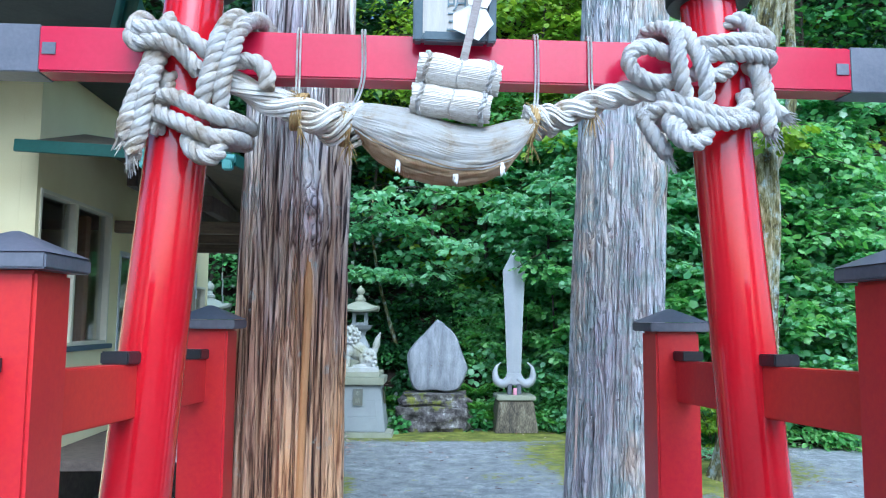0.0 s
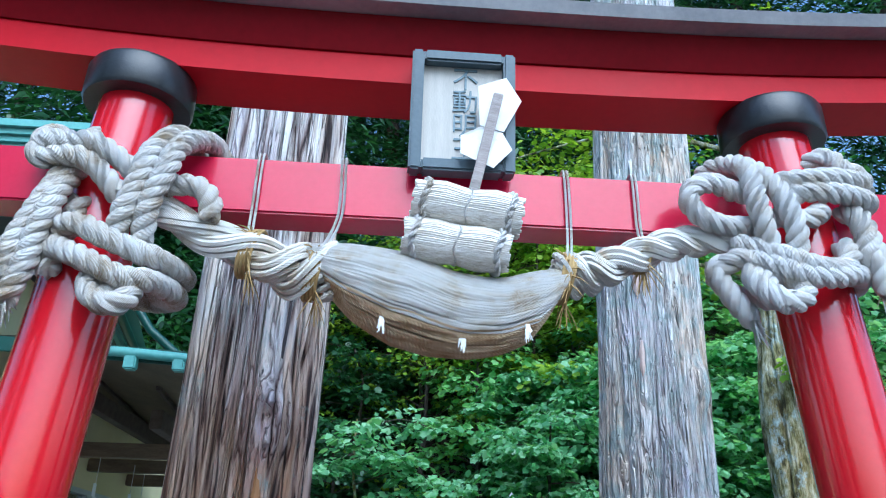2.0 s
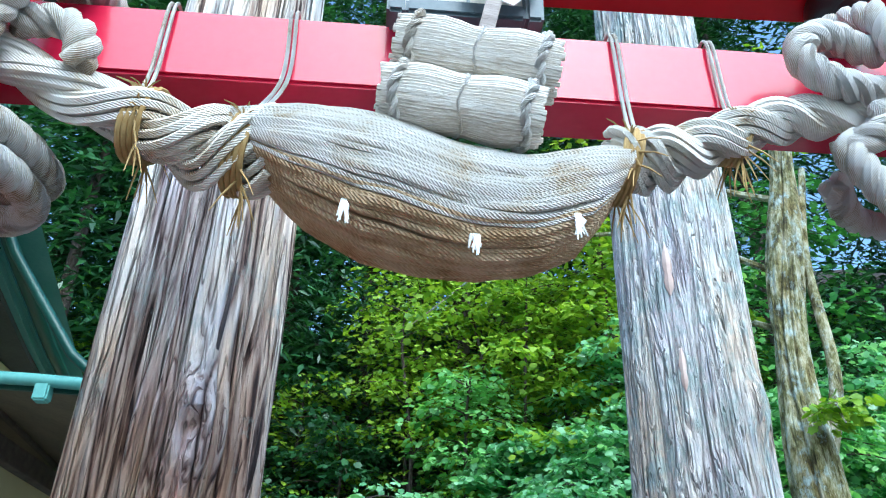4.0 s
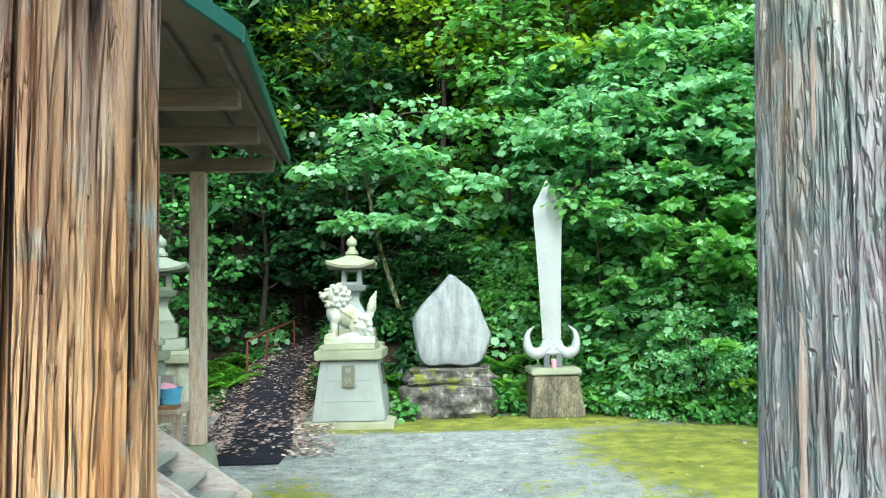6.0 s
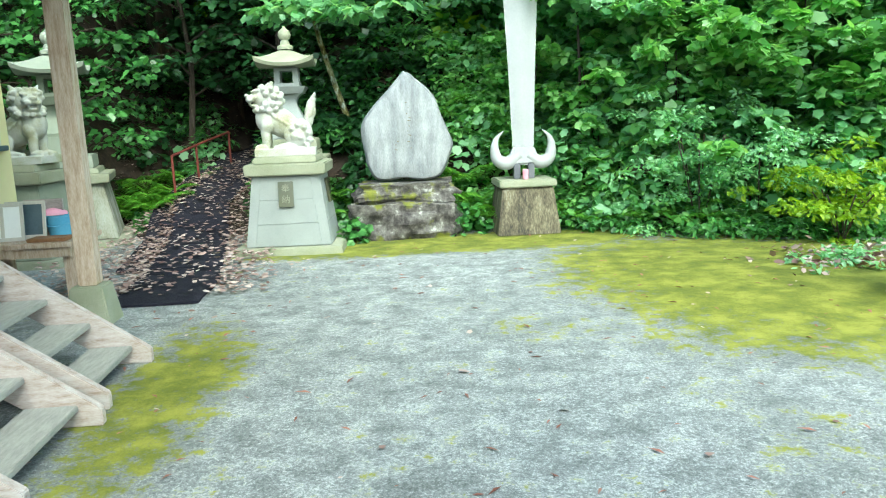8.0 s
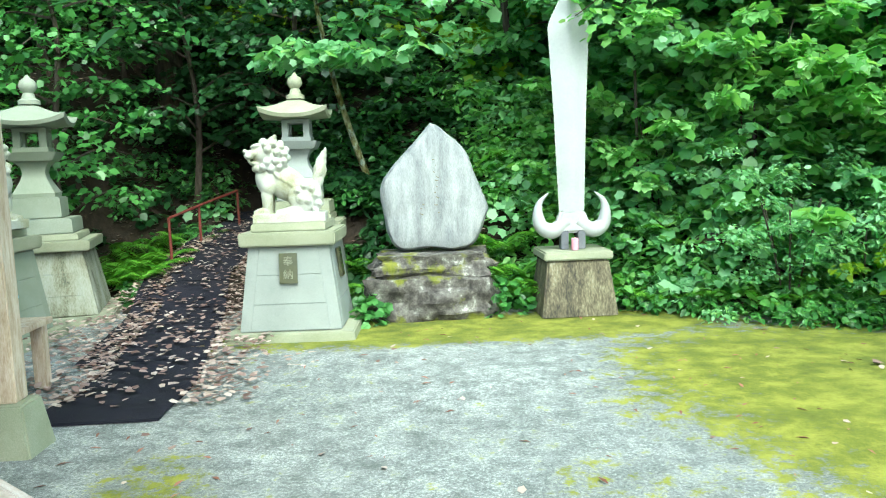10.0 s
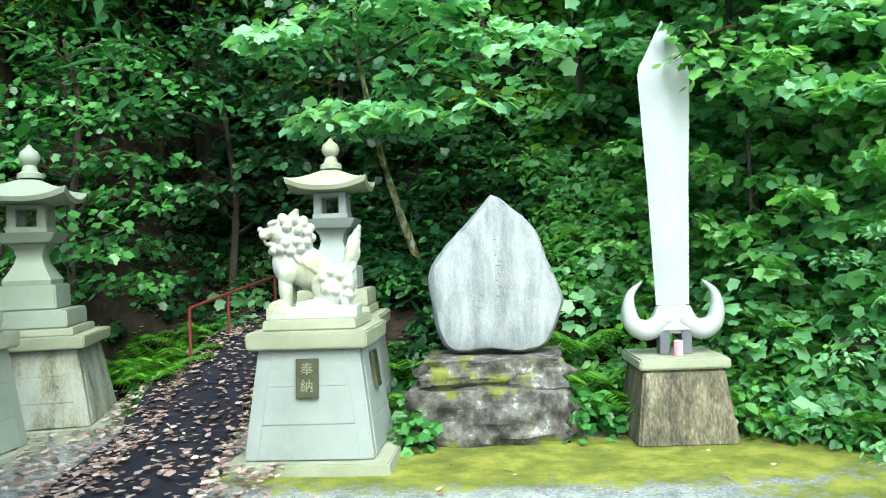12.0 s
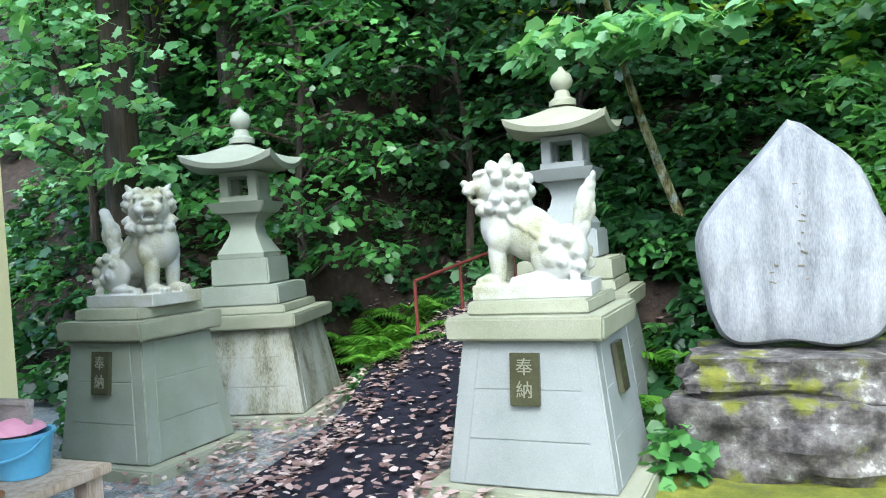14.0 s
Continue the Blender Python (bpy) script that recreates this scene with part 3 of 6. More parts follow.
def strand_rope(points, radius, strands=3, pitch=None, sides=8, wobble=0.0):
    """Twisted strands round a path."""
    pts = np.asarray(points, float)
    pitch = pitch or radius * 6.5
    run = np.concatenate([[0], np.cumsum(np.linalg.norm(np.diff(pts, axis=0), axis=1))])
    n = max(8, int(run[-1] / (pitch / 14)))
    s = np.linspace(0, run[-1], n)
    path = np.stack([np.interp(s, run, pts[:, i]) for i in range(3)], 1)
    tang = np.gradient(path, axis=0)
    tang /= np.linalg.norm(tang, axis=1)[:, None] + 1e-9
    side = np.cross(tang[0], (0.13, 0.31, 0.94))
    pieces = []
    sides_v = []
    for i in range(n):
        side = side - tang[i] * side.dot(tang[i])
        side /= np.linalg.norm(side) + 1e-9
        sides_v.append(side.copy())
    a = np.array(sides_v)
    b = np.cross(tang, a)
    for q in range(strands):
        ph = 2 * np.pi * q / strands + s / pitch * 2 * np.pi
        r = radius * 0.52
        off = r * (np.cos(ph)[:, None] * a + np.sin(ph)[:, None] * b)
        pieces.append(sweep(path + off, radius * 0.56 * (1 + wobble * np.sin(s * 37 + q)), sides))
    return gather(pieces)


def rope_thing(name, pieces, mat, label, category, m):
    v, f, u = gather(pieces)
    return tagged(raw(name, v, f, mat, None, "", m, True, u), label, category)


TM = GATE


def wound(bits, *points):
    """One length of the heavy rope through (across, out, up) points."""
    bits.append(strand_rope(smooth_path(points, 10), 0.037, 3, 0.135, 9, 0.08))


def frayed(bits, x, y, z, dx, dy, dz, n=26):
    """Loose fibres where a rope was cut."""
    for q in range(n):
        d = np.array((dx, dy, dz)) * knot_rnd.uniform(0.6, 1.3) + np.array([knot_rnd.uniform(-0.028, 0.028) for _ in range(3)])
        p0 = np.array((x, y, z)) + np.array([knot_rnd.uniform(-0.02, 0.02) for _ in range(3)])
        bits.append(sweep([p0, p0 + d * 0.6, p0 + d], [0.004, 0.003, 0.0015], 4))


knot_rnd = random.Random(11)
F = -0.205
left = []
# doubled rope falling over the beam beside the pillar
wound(left, (-0.96, 0.12, 3.3), (-1.0, -0.02, 3.39), (-1.02, -0.15, 3.36), (-1.06, F - 0.04, 3.235), (-1.085, F - 0.05, 3.11), (-1.115, F - 0.04, 3.0), (-1.14, F + 0.01, 2.93))
wound(left, (-0.87, 0.1, 3.29), (-0.91, -0.02, 3.385), (-0.945, -0.14, 3.35), (-0.98, F - 0.03, 3.26), (-1.005, F - 0.05, 3.15), (-1.04, F - 0.04, 3.035), (-1.055, F + 0.01, 2.93))
frayed(left, -0.87, 0.0, 3.36, 0.03, -0.03, -0.06)
# loop over the beam on the outer side
wound(left, (-1.42, 0.08, 3.36), (-1.44, -0.1, 3.36), (-1.435, F, 3.28), (-1.365, F - 0.01, 3.275), (-1.265, F - 0.02, 3.27), (-1.18, F - 0.01, 3.225), (-1.12, F + 0.01, 3.18), (-1.06, F + 0.04, 3.13))
wound(left, (-1.46, -0.04, 3.35), (-1.455, F + 0.02, 3.25), (-1.427, F, 3.21), (-1.354, F - 0.01, 3.22), (-1.277, F - 0.02, 3.205), (-1.21, F - 0.01, 3.155), (-1.155, F + 0.01, 3.09))
wound(left, (-1.3, 0.1, 3.3), (-1.31, -0.04, 3.385), (-1.315, -0.15, 3.32), (-1.33, F + 0.03, 3.25))
# falls to the hanging ends
wound(left, (-1.36, F + 0.06, 3.22), (-1.37, F + 0.02, 3.14), (-1.39, F, 3.05), (-1.425, F, 2.96), (-1.45, F, 2.87), (-1.465, F, 2.78))
wound(left, (-1.33, F + 0.05, 3.2), (-1.345, F + 0.01, 3.11), (-1.36, F - 0.01, 3.02), (-1.378, F - 0.01, 2.93), (-1.39, F, 2.845), (-1.41, F, 2.76), (-1.425, F, 2.71))
wound(left, (-1.3, F + 0.08, 3.1), (-1.32, F + 0.06, 2.97), (-1.34, F + 0.05, 2.88), (-1.335, F + 0.05, 2.82))
frayed(left, -1.465, F, 2.78, -0.01, 0, -0.05)
frayed(left, -1.425, F, 2.71, 0.0, 0, -0.05)
# turns round the pillar below the beam
wound(left, (-1.34, F + 0.04, 2.98), (-1.25, F - 0.03, 2.965), (-1.155, F - 0.04, 2.92), (-1.06, F - 0.02, 2.885), (-0.985, F + 0.06, 2.88), (-0.97, 0.06, 2.9), (-1.1, 0.2, 2.94), (-1.3, 0.2, 2.97), (-1.46, 0.04, 2.98), (-1.44, -0.1, 2.985))
wound(left, (-1.34, F + 0.03, 2.915), (-1.252, F - 0.03, 2.865), (-1.157, F - 0.05, 2.82), (-1.073, F - 0.04, 2.785), (-1.0, F + 0.03, 2.8), (-0.985, 0.05, 2.83), (-1.1, 0.2, 2.86), (-1.3, 0.2, 2.89), (-1.45, 0.03, 2.91))
wound(left, (-1.185, F, 2.79), (-1.165, F - 0.03, 2.735), (-1.105, F - 0.05, 2.695), (-1.055, F - 0.04, 2.71), (-1.05, F, 2.76))
wound(left, (-1.13, F + 0.02, 2.8), (-1.115, F - 0.01, 2.74), (-1.09, F - 0.02, 2.7))
# small loop on the inner side
wound(left, (-1.02, F + 0.02, 3.14), (-0.96, F + 0.02, 3.15), (-0.9, F + 0.02, 3.14), (-0.86, F + 0.02, 3.085), (-0.865, F + 0.03, 3.03))
rope_thing("binding_rope", left, M["rope"], "thick weathered white rope knotted round the gate pillar", "rope", TM)

right = []
wound(right, (0.9, 0.1, 3.3), (0.915, -0.04, 3.385), (0.965, -0.15, 3.37), (0.985, F - 0.03, 3.3), (0.987, F - 0.05, 3.19), (1.0, F - 0.05, 3.09), (1.025, F - 0.02, 3.02))
wound(right, (1.0, 0.1, 3.3), (1.01, -0.04, 3.39), (1.04, -0.15, 3.36), (1.08, F - 0.03, 3.235), (1.1, F - 0.05, 3.14), (1.115, F - 0.05, 3.06), (1.115, F - 0.02, 2.99))
wound(right, (1.0, F + 0.02, 3.235), (0.945, F + 0.02, 3.24), (0.862, F, 3.258), (0.8, F, 3.24), (0.772, F, 3.185), (0.805, F, 3.13), (0.867, F, 3.098), (0.955, F + 0.02, 3.1), (1.02, F + 0.03, 3.11))
wound(right, (1.09, F - 0.01, 3.268), (1.2, F - 0.03, 3.28), (1.32, F - 0.03, 3.288), (1.41, F, 3.29), (1.46, F + 0.1, 3.3), (1.45, 0.0, 3.37))
wound(right, (1.11, F - 0.01, 3.22), (1.21, F - 0.03, 3.228), (1.316, F - 0.03, 3.226), (1.41, F, 3.225), (1.47, F + 0.08, 3.24), (1.48, 0.02, 3.25))
wound(right, (1.24, 0.1, 3.31), (1.255, -0.05, 3.38), (1.3, -0.14, 3.42), (1.35, -0.16, 3.41), (1.37, F + 0.02, 3.355), (1.43, F + 0.02, 3.33), (1.44, F + 0.03, 3.27))
wound(right, (1.08, F + 0.03, 3.15), (1.13, F, 3.14), (1.18, F - 0.02, 3.125), (1.235, F, 3.16), (1.27, F + 0.05, 3.19))
wound(right, (1.36, F + 0.06, 3.2), (1.37, F + 0.01, 3.165), (1.388, F, 3.085), (1.387, F, 3.0), (1.412, F, 2.965), (1.42, F, 2.91), (1.425, F, 2.87))
wound(right, (1.4, F + 0.04, 3.2), (1.415, F + 0.02, 3.11), (1.43, F + 0.02, 3.02), (1.46, F + 0.02, 2.975), (1.5, F + 0.02, 2.96))
frayed(right, 1.425, F, 2.87, 0.02, 0, -0.05)
frayed(right, 1.5, F + 0.02, 2.96, 0.05, 0, -0.03)
wound(right, (0.92, F + 0.02, 3.035), (1.0, F - 0.02, 3.0), (1.097, F - 0.05, 2.953), (1.18, F - 0.05, 2.932), (1.27, F - 0.02, 2.945), (1.315, F, 3.0), (1.33, F + 0.05, 3.06))
wound(right, (0.92, F + 0.02, 2.985), (1.01, F - 0.03, 2.945), (1.106, F - 0.05, 2.905), (1.19, F - 0.05, 2.895), (1.285, F - 0.02, 2.92), (1.38, F + 0.06, 2.95), (1.44, 0.03, 2.97), (1.3, 0.2, 2.98), (1.1, 0.2, 3.0), (0.95, 0.05, 3.0))
wound(right, (0.865, F + 0.05, 2.95), (0.93, F, 2.972), (1.026, F - 0.02, 2.935), (1.1, F - 0.02, 2.88))
wound(right, (0.955, F, 2.93), (0.962, F - 0.03, 2.86), (1.012, F - 0.06, 2.8), (1.08, F - 0.06, 2.808), (1.115, F - 0.03, 2.86), (1.08, F, 2.89))
wound(right, (0.99, F, 2.92), (0.995, F - 0.04, 2.84), (1.035, F - 0.07, 2.795))
wound(right, (0.87, F + 0.06, 2.98), (0.86, F + 0.05, 2.93), (0.885, F + 0.05, 2.88), (0.925, F + 0.05, 2.82), (0.965, F + 0.05, 2.77))
frayed(right, 0.965, F + 0.05, 2.77, 0.02, 0, -0.06)
rope_thing("binding_rope", right, M["rope"], "thick weathered white rope tied in loops round the gate pillar", "rope", TM)

# straw festoon: plaited arms, a fat crescent of cords, and two bales on top
fest = thing("straw_festoon", on_gate(0, -0.085), "fat crescent-shaped straw festoon hung below the gate beam", "straw rope")


def crescent(a):
    """Middle line and half thickness of the crescent, a from 0 to 1."""
    x = -0.5 + 0.86 * a
    top = float(np.interp(a, (0, 0.17, 0.36, 0.54, 0.7, 0.85, 1), (2.985, 2.985, 2.962, 2.9, 2.885, 2.925, 2.945)))
    low = float(np.interp(a, (0, 0.1, 0.28, 0.45, 0.6, 0.75, 0.88, 0.96, 1), (2.83, 2.745, 2.665, 2.636, 2.628, 2.645, 2.695, 2.775, 2.86)))
    return x, (top + low) / 2, (top - low) / 2


pieces = []
rnd = random.Random(5)
for ring, count in ((1.0, 104), (0.88, 60)):
    for i in range(count):
        th = 2 * math.pi * i / count + rnd.uniform(-0.03, 0.03)
        tw = rnd.uniform(0.25, 0.4)
        pts = []
        for a in np.linspace(0.0, 1.0, 26):
            x, z, r = crescent(a)
            ang = th + tw * (a - 0.5)
            rr = r * ring * (1 + 0.02 * math.sin(17 * a + i) + 0.03 * noise_at(a * 5, i * 1.7))
            pts.append((x + 0.05 * math.sin(ang) * (a - 0.5) * 2, rr * 1.05 * math.cos(ang), z + rr * math.sin(ang)))
        tube = sweep(pts, 0.0066 + 0.0016 * rnd.random() if ring == 1.0 else 0.012, 6)
        # cords low on the crescent, and the core, take the browner straw
        if ring == 1.0:
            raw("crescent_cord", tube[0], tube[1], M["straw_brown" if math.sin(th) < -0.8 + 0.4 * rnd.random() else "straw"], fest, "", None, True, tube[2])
        else:
            pieces.append(tube)
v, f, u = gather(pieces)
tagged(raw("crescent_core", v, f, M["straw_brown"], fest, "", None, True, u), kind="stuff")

for tail in ([(-0.44, 0, 2.9), (-0.53, -0.01, 2.89), (-0.62, -0.01, 2.9), (-0.73, -0.02, 2.95), (-0.87, -0.03, 2.995), (-1.01, -0.05, 3.06), (-1.1, -0.06, 3.1)],
             [(0.31, 0, 2.92), (0.38, -0.01, 2.925), (0.466, -0.01, 2.945), (0.59, -0.02, 3.0), (0.717, -0.03, 3.05), (0.83, -0.04, 3.068), (0.96, -0.06, 3.07)]):
    path = smooth_path(tail, 12)
    fat = 0.088 if tail[0][0] < 0 else 0.07
    bits = []
    for q in range(3):
        base = np.array(path)
        run = np.linspace(0, 1, len(base))
        ph = 2 * np.pi * q / 3 + run * 2 * np.pi * (1.6 if tail[0][0] < 0 else 2.6)
        r = np.linspace(fat, 0.034, len(base))
        mid = base + np.stack([0 * ph, np.cos(ph) * r * 0.6, np.sin(ph) * r * 0.6], 1)
        for w in range(9):
            an = 2 * np.pi * w / 9 + run * 3.0
            rr = r * 0.62 * (0.9 + 0.15 * math.sin(w * 3.3))
            bits.append(sweep(mid + np.stack([0 * an, np.cos(an) * rr, np.sin(an) * rr], 1), 0.011, 5))
    v, f, u = gather(bits)
    tagged(raw("plaited_arm", v, f, M["straw"], fest, "", None, True, u), kind="stuff")

for x, z, r in ((-0.5, 2.89, 0.085), (0.345, 2.915, 0.08), (-0.725, 2.95, 0.075), (0.63, 3.01, 0.052)):
    ring = []
    for q in range(4):
        th = np.linspace(0, 2 * np.pi, 20)
        ring.append(sweep(np.stack([x + 0.012 * (q - 1.5) + 0.02 * np.sin(th), r * 1.08 * np.cos(th), z + r * 1.08 * np.sin(th)], 1), 0.007, 6))
    for q in range(26):
        a = rnd.uniform(0, 6.28)
        d = np.array((rnd.uniform(-0.05, 0.05), 0.06 * math.cos(a), 0.06 * math.sin(a) - 0.03))
        p0 = np.array((x, r * math.cos(a), z + r * math.sin(a)))
        ring.append(sweep([p0, p0 + d * 0.6, p0 + d + (0, 0, -0.01)], [0.003, 0.002, 0.001], 4))
    v, f, u = gather(ring)
    tagged(raw("binding", v, f, M["straw_tie"], fest, "golden straw binding with frayed ends", None, True, u), kind="stuff")

for x0, x1, z1 in ((-0.725, -0.735, 2.95), (-0.5, -0.44, 2.9), (0.345, 0.37, 2.93), (0.63, 0.625, 3.01)):
    for off in (-0.007, 0.007):
        ob = sweep(smooth_path([(x0 + off, -0.085, z1), (x1 + off, -0.01, 3.1), (x1 + off, 0.004, 3.337), (x1 + off, 0.085, 3.34), (x1 + off, 0.17, 3.3)], 8), 0.0048, 6)
        raw("hanging_cord", ob[0], ob[1], M["rope"], fest, "thin white cord over the beam", None, True, ob[2])
# tufts of white fibre stuck in the crescent
for x, y, z in ((-0.272, -0.1, 2.675), (-0.015, -0.08, 2.63), (0.195, -0.1, 2.665)):
    tuft = [sweep([(x + rnd.uniform(-0.006, 0.006), y - 0.005, z + 0.045), (x + rnd.uniform(-0.01, 0.01), y - 0.018, z + 0.02), (x + rnd.uniform(-0.014, 0.014), y - 0.012, z - rnd.uniform(0.0, 0.02))], [0.003, 0.004, 0.0015], 4) for _ in range(9)]
    v, f, u = gather(tuft)
    raw("fibre_tuft", v, f, M["paper"], fest, "tuft of white fibre", None, True, u)


def bale(x, y, z, length, r, tiltz):
    b = thing("straw_bale", on_gate(0, -0.08) @ pose(x, y, z, 0, tiltz, 0), "small grey-white straw bale bound with cord above the festoon", "straw bale", "straw bales")
    bits = []
    for ring, count in ((1.0, 60), (0.72, 26)):
        for i in range(count):
            th = 2 * math.pi * i / count
            pts = []
            L = length * rnd.uniform(0.96, 1.05)
            for a in np.linspace(-0.5, 0.5, 12):
                rr = r * ring * (1 - 0.08 * math.cos(4 * math.pi * a)) * rnd.uniform(0.985, 1.015)
                pts.append((a * L, rr * math.cos(th), rr * math.sin(th)))
            bits.append(sweep(pts, 0.006 + 0.002 * rnd.random(), 5))
    v, f, u = gather(bits)
    tagged(raw("straw", v, f, M["bale_straw"], b, "", None, True, u), kind="stuff")
    for a in (-0.4, 0.0, 0.4):
        th = np.linspace(0, 2 * np.pi, 30)
        big = 1.1 if a else 1.03
        v, f, u = strand_rope(np.stack([a * length + 0.008 * np.sin(3 * th), r * big * np.cos(th), r * big * np.sin(th)], 1), 0.012 if a else 0.004, 2, 0.06, 5)
        raw("cord", v, f, M["rope"], b, "", None, True, u)
    return b


bale(-0.04, -0.11, 2.975, 0.35, 0.066, 7)
bale(-0.005, -0.12, 3.105, 0.36, 0.07, 8)

# paper wand stuck in the upper bale
wand = thing("paper_wand", on_gate(0.012, -0.24, 3.15), "white folded paper wand on a weathered stick", "paper wand")
boxed("stick", (-0.018, 0.018, -0.008, 0.008, 0.0, 0.4), M["wood_old"], wand, 0.003, "", pose(0, 0, 0, 3, 12.5, 0))
for pts in (((0.022, 0.27), (0.015, 0.43), (0.12, 0.485), (0.175, 0.39), (0.11, 0.26)), ((-0.045, 0.155), (-0.045, 0.225), (0.025, 0.265), (0.105, 0.255), (0.14, 0.19), (0.07, 0.105))):
    bm = bmesh.new()
    lo = [bm.verts.new((x, 0.016 + 0.02 * (x > 0.1), z)) for x, z in pts]
    hi = [bm.verts.new((x, 0.019 + 0.02 * (x > 0.1), z)) for x, z in pts]
    bm.faces.new(lo)
    bm.faces.new(hi[::-1])
    for i in range(len(pts)):
        bm.faces.new((lo[i], lo[(i + 1) % len(pts)], hi[(i + 1) % len(pts)], hi[i]))
    part("paper", bm, M["paper"], wand, "", pose(0, 0, 0, 3, 0, 0), False)

# ---- the two great trees by the gate, and the mossy one beside the yard
def trunk_mesh(height, radius, furrows, depth, lean, seed, n=420, rows=130, flare=0.12, knots=()):
    verts = []
    for j in range(rows):
        z = height * j / (rows - 1)
        r0 = radius(z) * (1 + flare * math.exp(-z / 0.35))
        cx, cy = lean(z)
        for i in range(n):
            a = 2 * math.pi * i / n
            wx, wy = math.cos(a), math.sin(a)
            warp = 0.35 * noise_at(wx * 1.5, wy * 1.5, z * 0.9 + seed)
            fx = furrows * (a + 0.12 * noise_at(wx * 3, wy * 3, z * 1.1 + seed * 3) + 0.04 * z)
            ridge = noise.noise(Vector((math.cos(a + 0.05 * warp) * furrows * 0.5, math.sin(a + 0.05 * warp) * furrows * 0.5, z * 0.33 + seed)))
            ridge2 = noise.noise(Vector((wx * furrows * 1.3, wy * furrows * 1.3, z * 0.55 + seed + 7)))
            d = 0.4 * depth - depth * 1.5 * math.exp(-(ridge / 0.09) ** 2) - depth * 0.7 * math.exp(-(ridge2 / 0.1) ** 2) + depth * 0.5 * noise_at(wx * furrows, wy * furrows, z * 0.2 + seed) + 0.04 * warp * radius(z) * 2
            for ka, kz, ks, kh in knots:
                da = (a - ka + math.pi) % (2 * math.pi) - math.pi
                q = (da * radius(z) / ks) ** 2 + ((z - kz) / (ks * 1.3)) ** 2
                d += kh * math.exp(-q) - kh * 0.9 * math.exp(-q * 9)
            r = r0 + d
            verts.append((cx + r * wx, cy + r * wy, z))
    faces = [(j * n + i, j * n + (i + 1) % n, (j + 1) * n + (i + 1) % n, (j + 1) * n + i) for j in range(rows - 1) for i in range(n)]
    faces.append(tuple((rows - 1) * n + i for i in range(n)))
    return verts, faces


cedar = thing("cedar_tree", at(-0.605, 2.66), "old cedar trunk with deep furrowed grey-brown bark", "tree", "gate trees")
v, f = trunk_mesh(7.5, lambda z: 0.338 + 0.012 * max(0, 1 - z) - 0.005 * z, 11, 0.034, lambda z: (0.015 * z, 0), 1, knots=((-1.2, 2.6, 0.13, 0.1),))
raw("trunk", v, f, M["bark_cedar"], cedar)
strip = [(0.345 * math.cos(a) + 0.015 * z, 0.345 * math.sin(a), z) for z, a in ((0.0, -1.26), (0.5, -1.23), (1.0, -1.2), (1.5, -1.19), (2.0, -1.17), (2.3, -1.18), (2.5, -1.2))]
pipe("bare_wood", smooth_path(strip, 6), [0.024] * 30 + [0.018, 0.016, 0.014, 0.01, 0.008, 0.006, 0.004], M["bare_wood"], cedar, 8, "strip of bare orange wood without bark")
for z, a, h in ((2.95, -1.05, 0.6),):
    line = [(0.334 * math.cos(a + 0.05 * math.sin(q * 3)) + 0.015 * (z + h * q), 0.334 * math.sin(a + 0.05 * math.sin(q * 3)), z + h * q) for q in np.linspace(-0.5, 0.5, 8)]
    pipe("bark_scar", line, [0.002, 0.006, 0.009, 0.012, 0.011, 0.008, 0.006, 0.002], M["scar"], cedar, 7, "dark resin scar")
pale = thing("cypress_tree", at(1.645, 3.45), "old tree trunk with pale bark and grey-green lichen", "tree", "gate trees")
v, f = trunk_mesh(7.5, lambda z: 0.345 - 0.004 * z, 8, 0.016, lambda z: (0.04 * z, 0), 5, knots=((-0.9, 3.05, 0.09, 0.06),))
raw("trunk", v, f, M["bark_pale"], pale)
for z, a, h, w in ((3.2, -2.05, 0.22, 0.02), (3.75, -2.1, 0.3, 0.026), (1.2, -2.75, 0.7, 0.013), (2.2, -2.6, 0.4, 0.012)):
    line = [(0.04 * (z + h * q) + (0.347 - 0.004 * z) * math.cos(a), (0.347 - 0.004 * z) * math.sin(a), z + h * q) for q in np.linspace(-0.5, 0.5, 8)]
    pipe("bare_patch", line, [0.004, w * 0.8, w, w * 0.7, w, w * 0.9, w * 0.6, 0.004], M["peel"], pale, 7, "pinkish patch where bark peeled away")
moss_tree = thing("mossy_tree", at(4.5, 7.6), "slender leaning tree trunk blotched with moss and lichen", "tree")
v, f = trunk_mesh(9.5, lambda z: 0.3 - 0.016 * z + 0.03 * math.sin(z * 2.1), 3, 0.03, lambda z: (0.12 * z + 0.12 * math.sin(z * 0.9), 0.02 * z), 9, 120, 120, 0.3)
raw("trunk", v, f, M["bark_moss"], moss_tree)
pipe("limb", smooth_path([(0.62, 0.1, 4.0), (0.9, 0.0, 5.0), (1.0, 0.1, 6.6), (1.3, 0.1, 8.0)], 6), [0.09 - 0.0025 * i for i in range(19)], M["bark_moss"], moss_tree)

# ---- shrine hall beside the path
hall = thing("shrine_hall", at(0, 0), "cream rendered shrine hall with turquoise roof edges and a timber porch", "building")


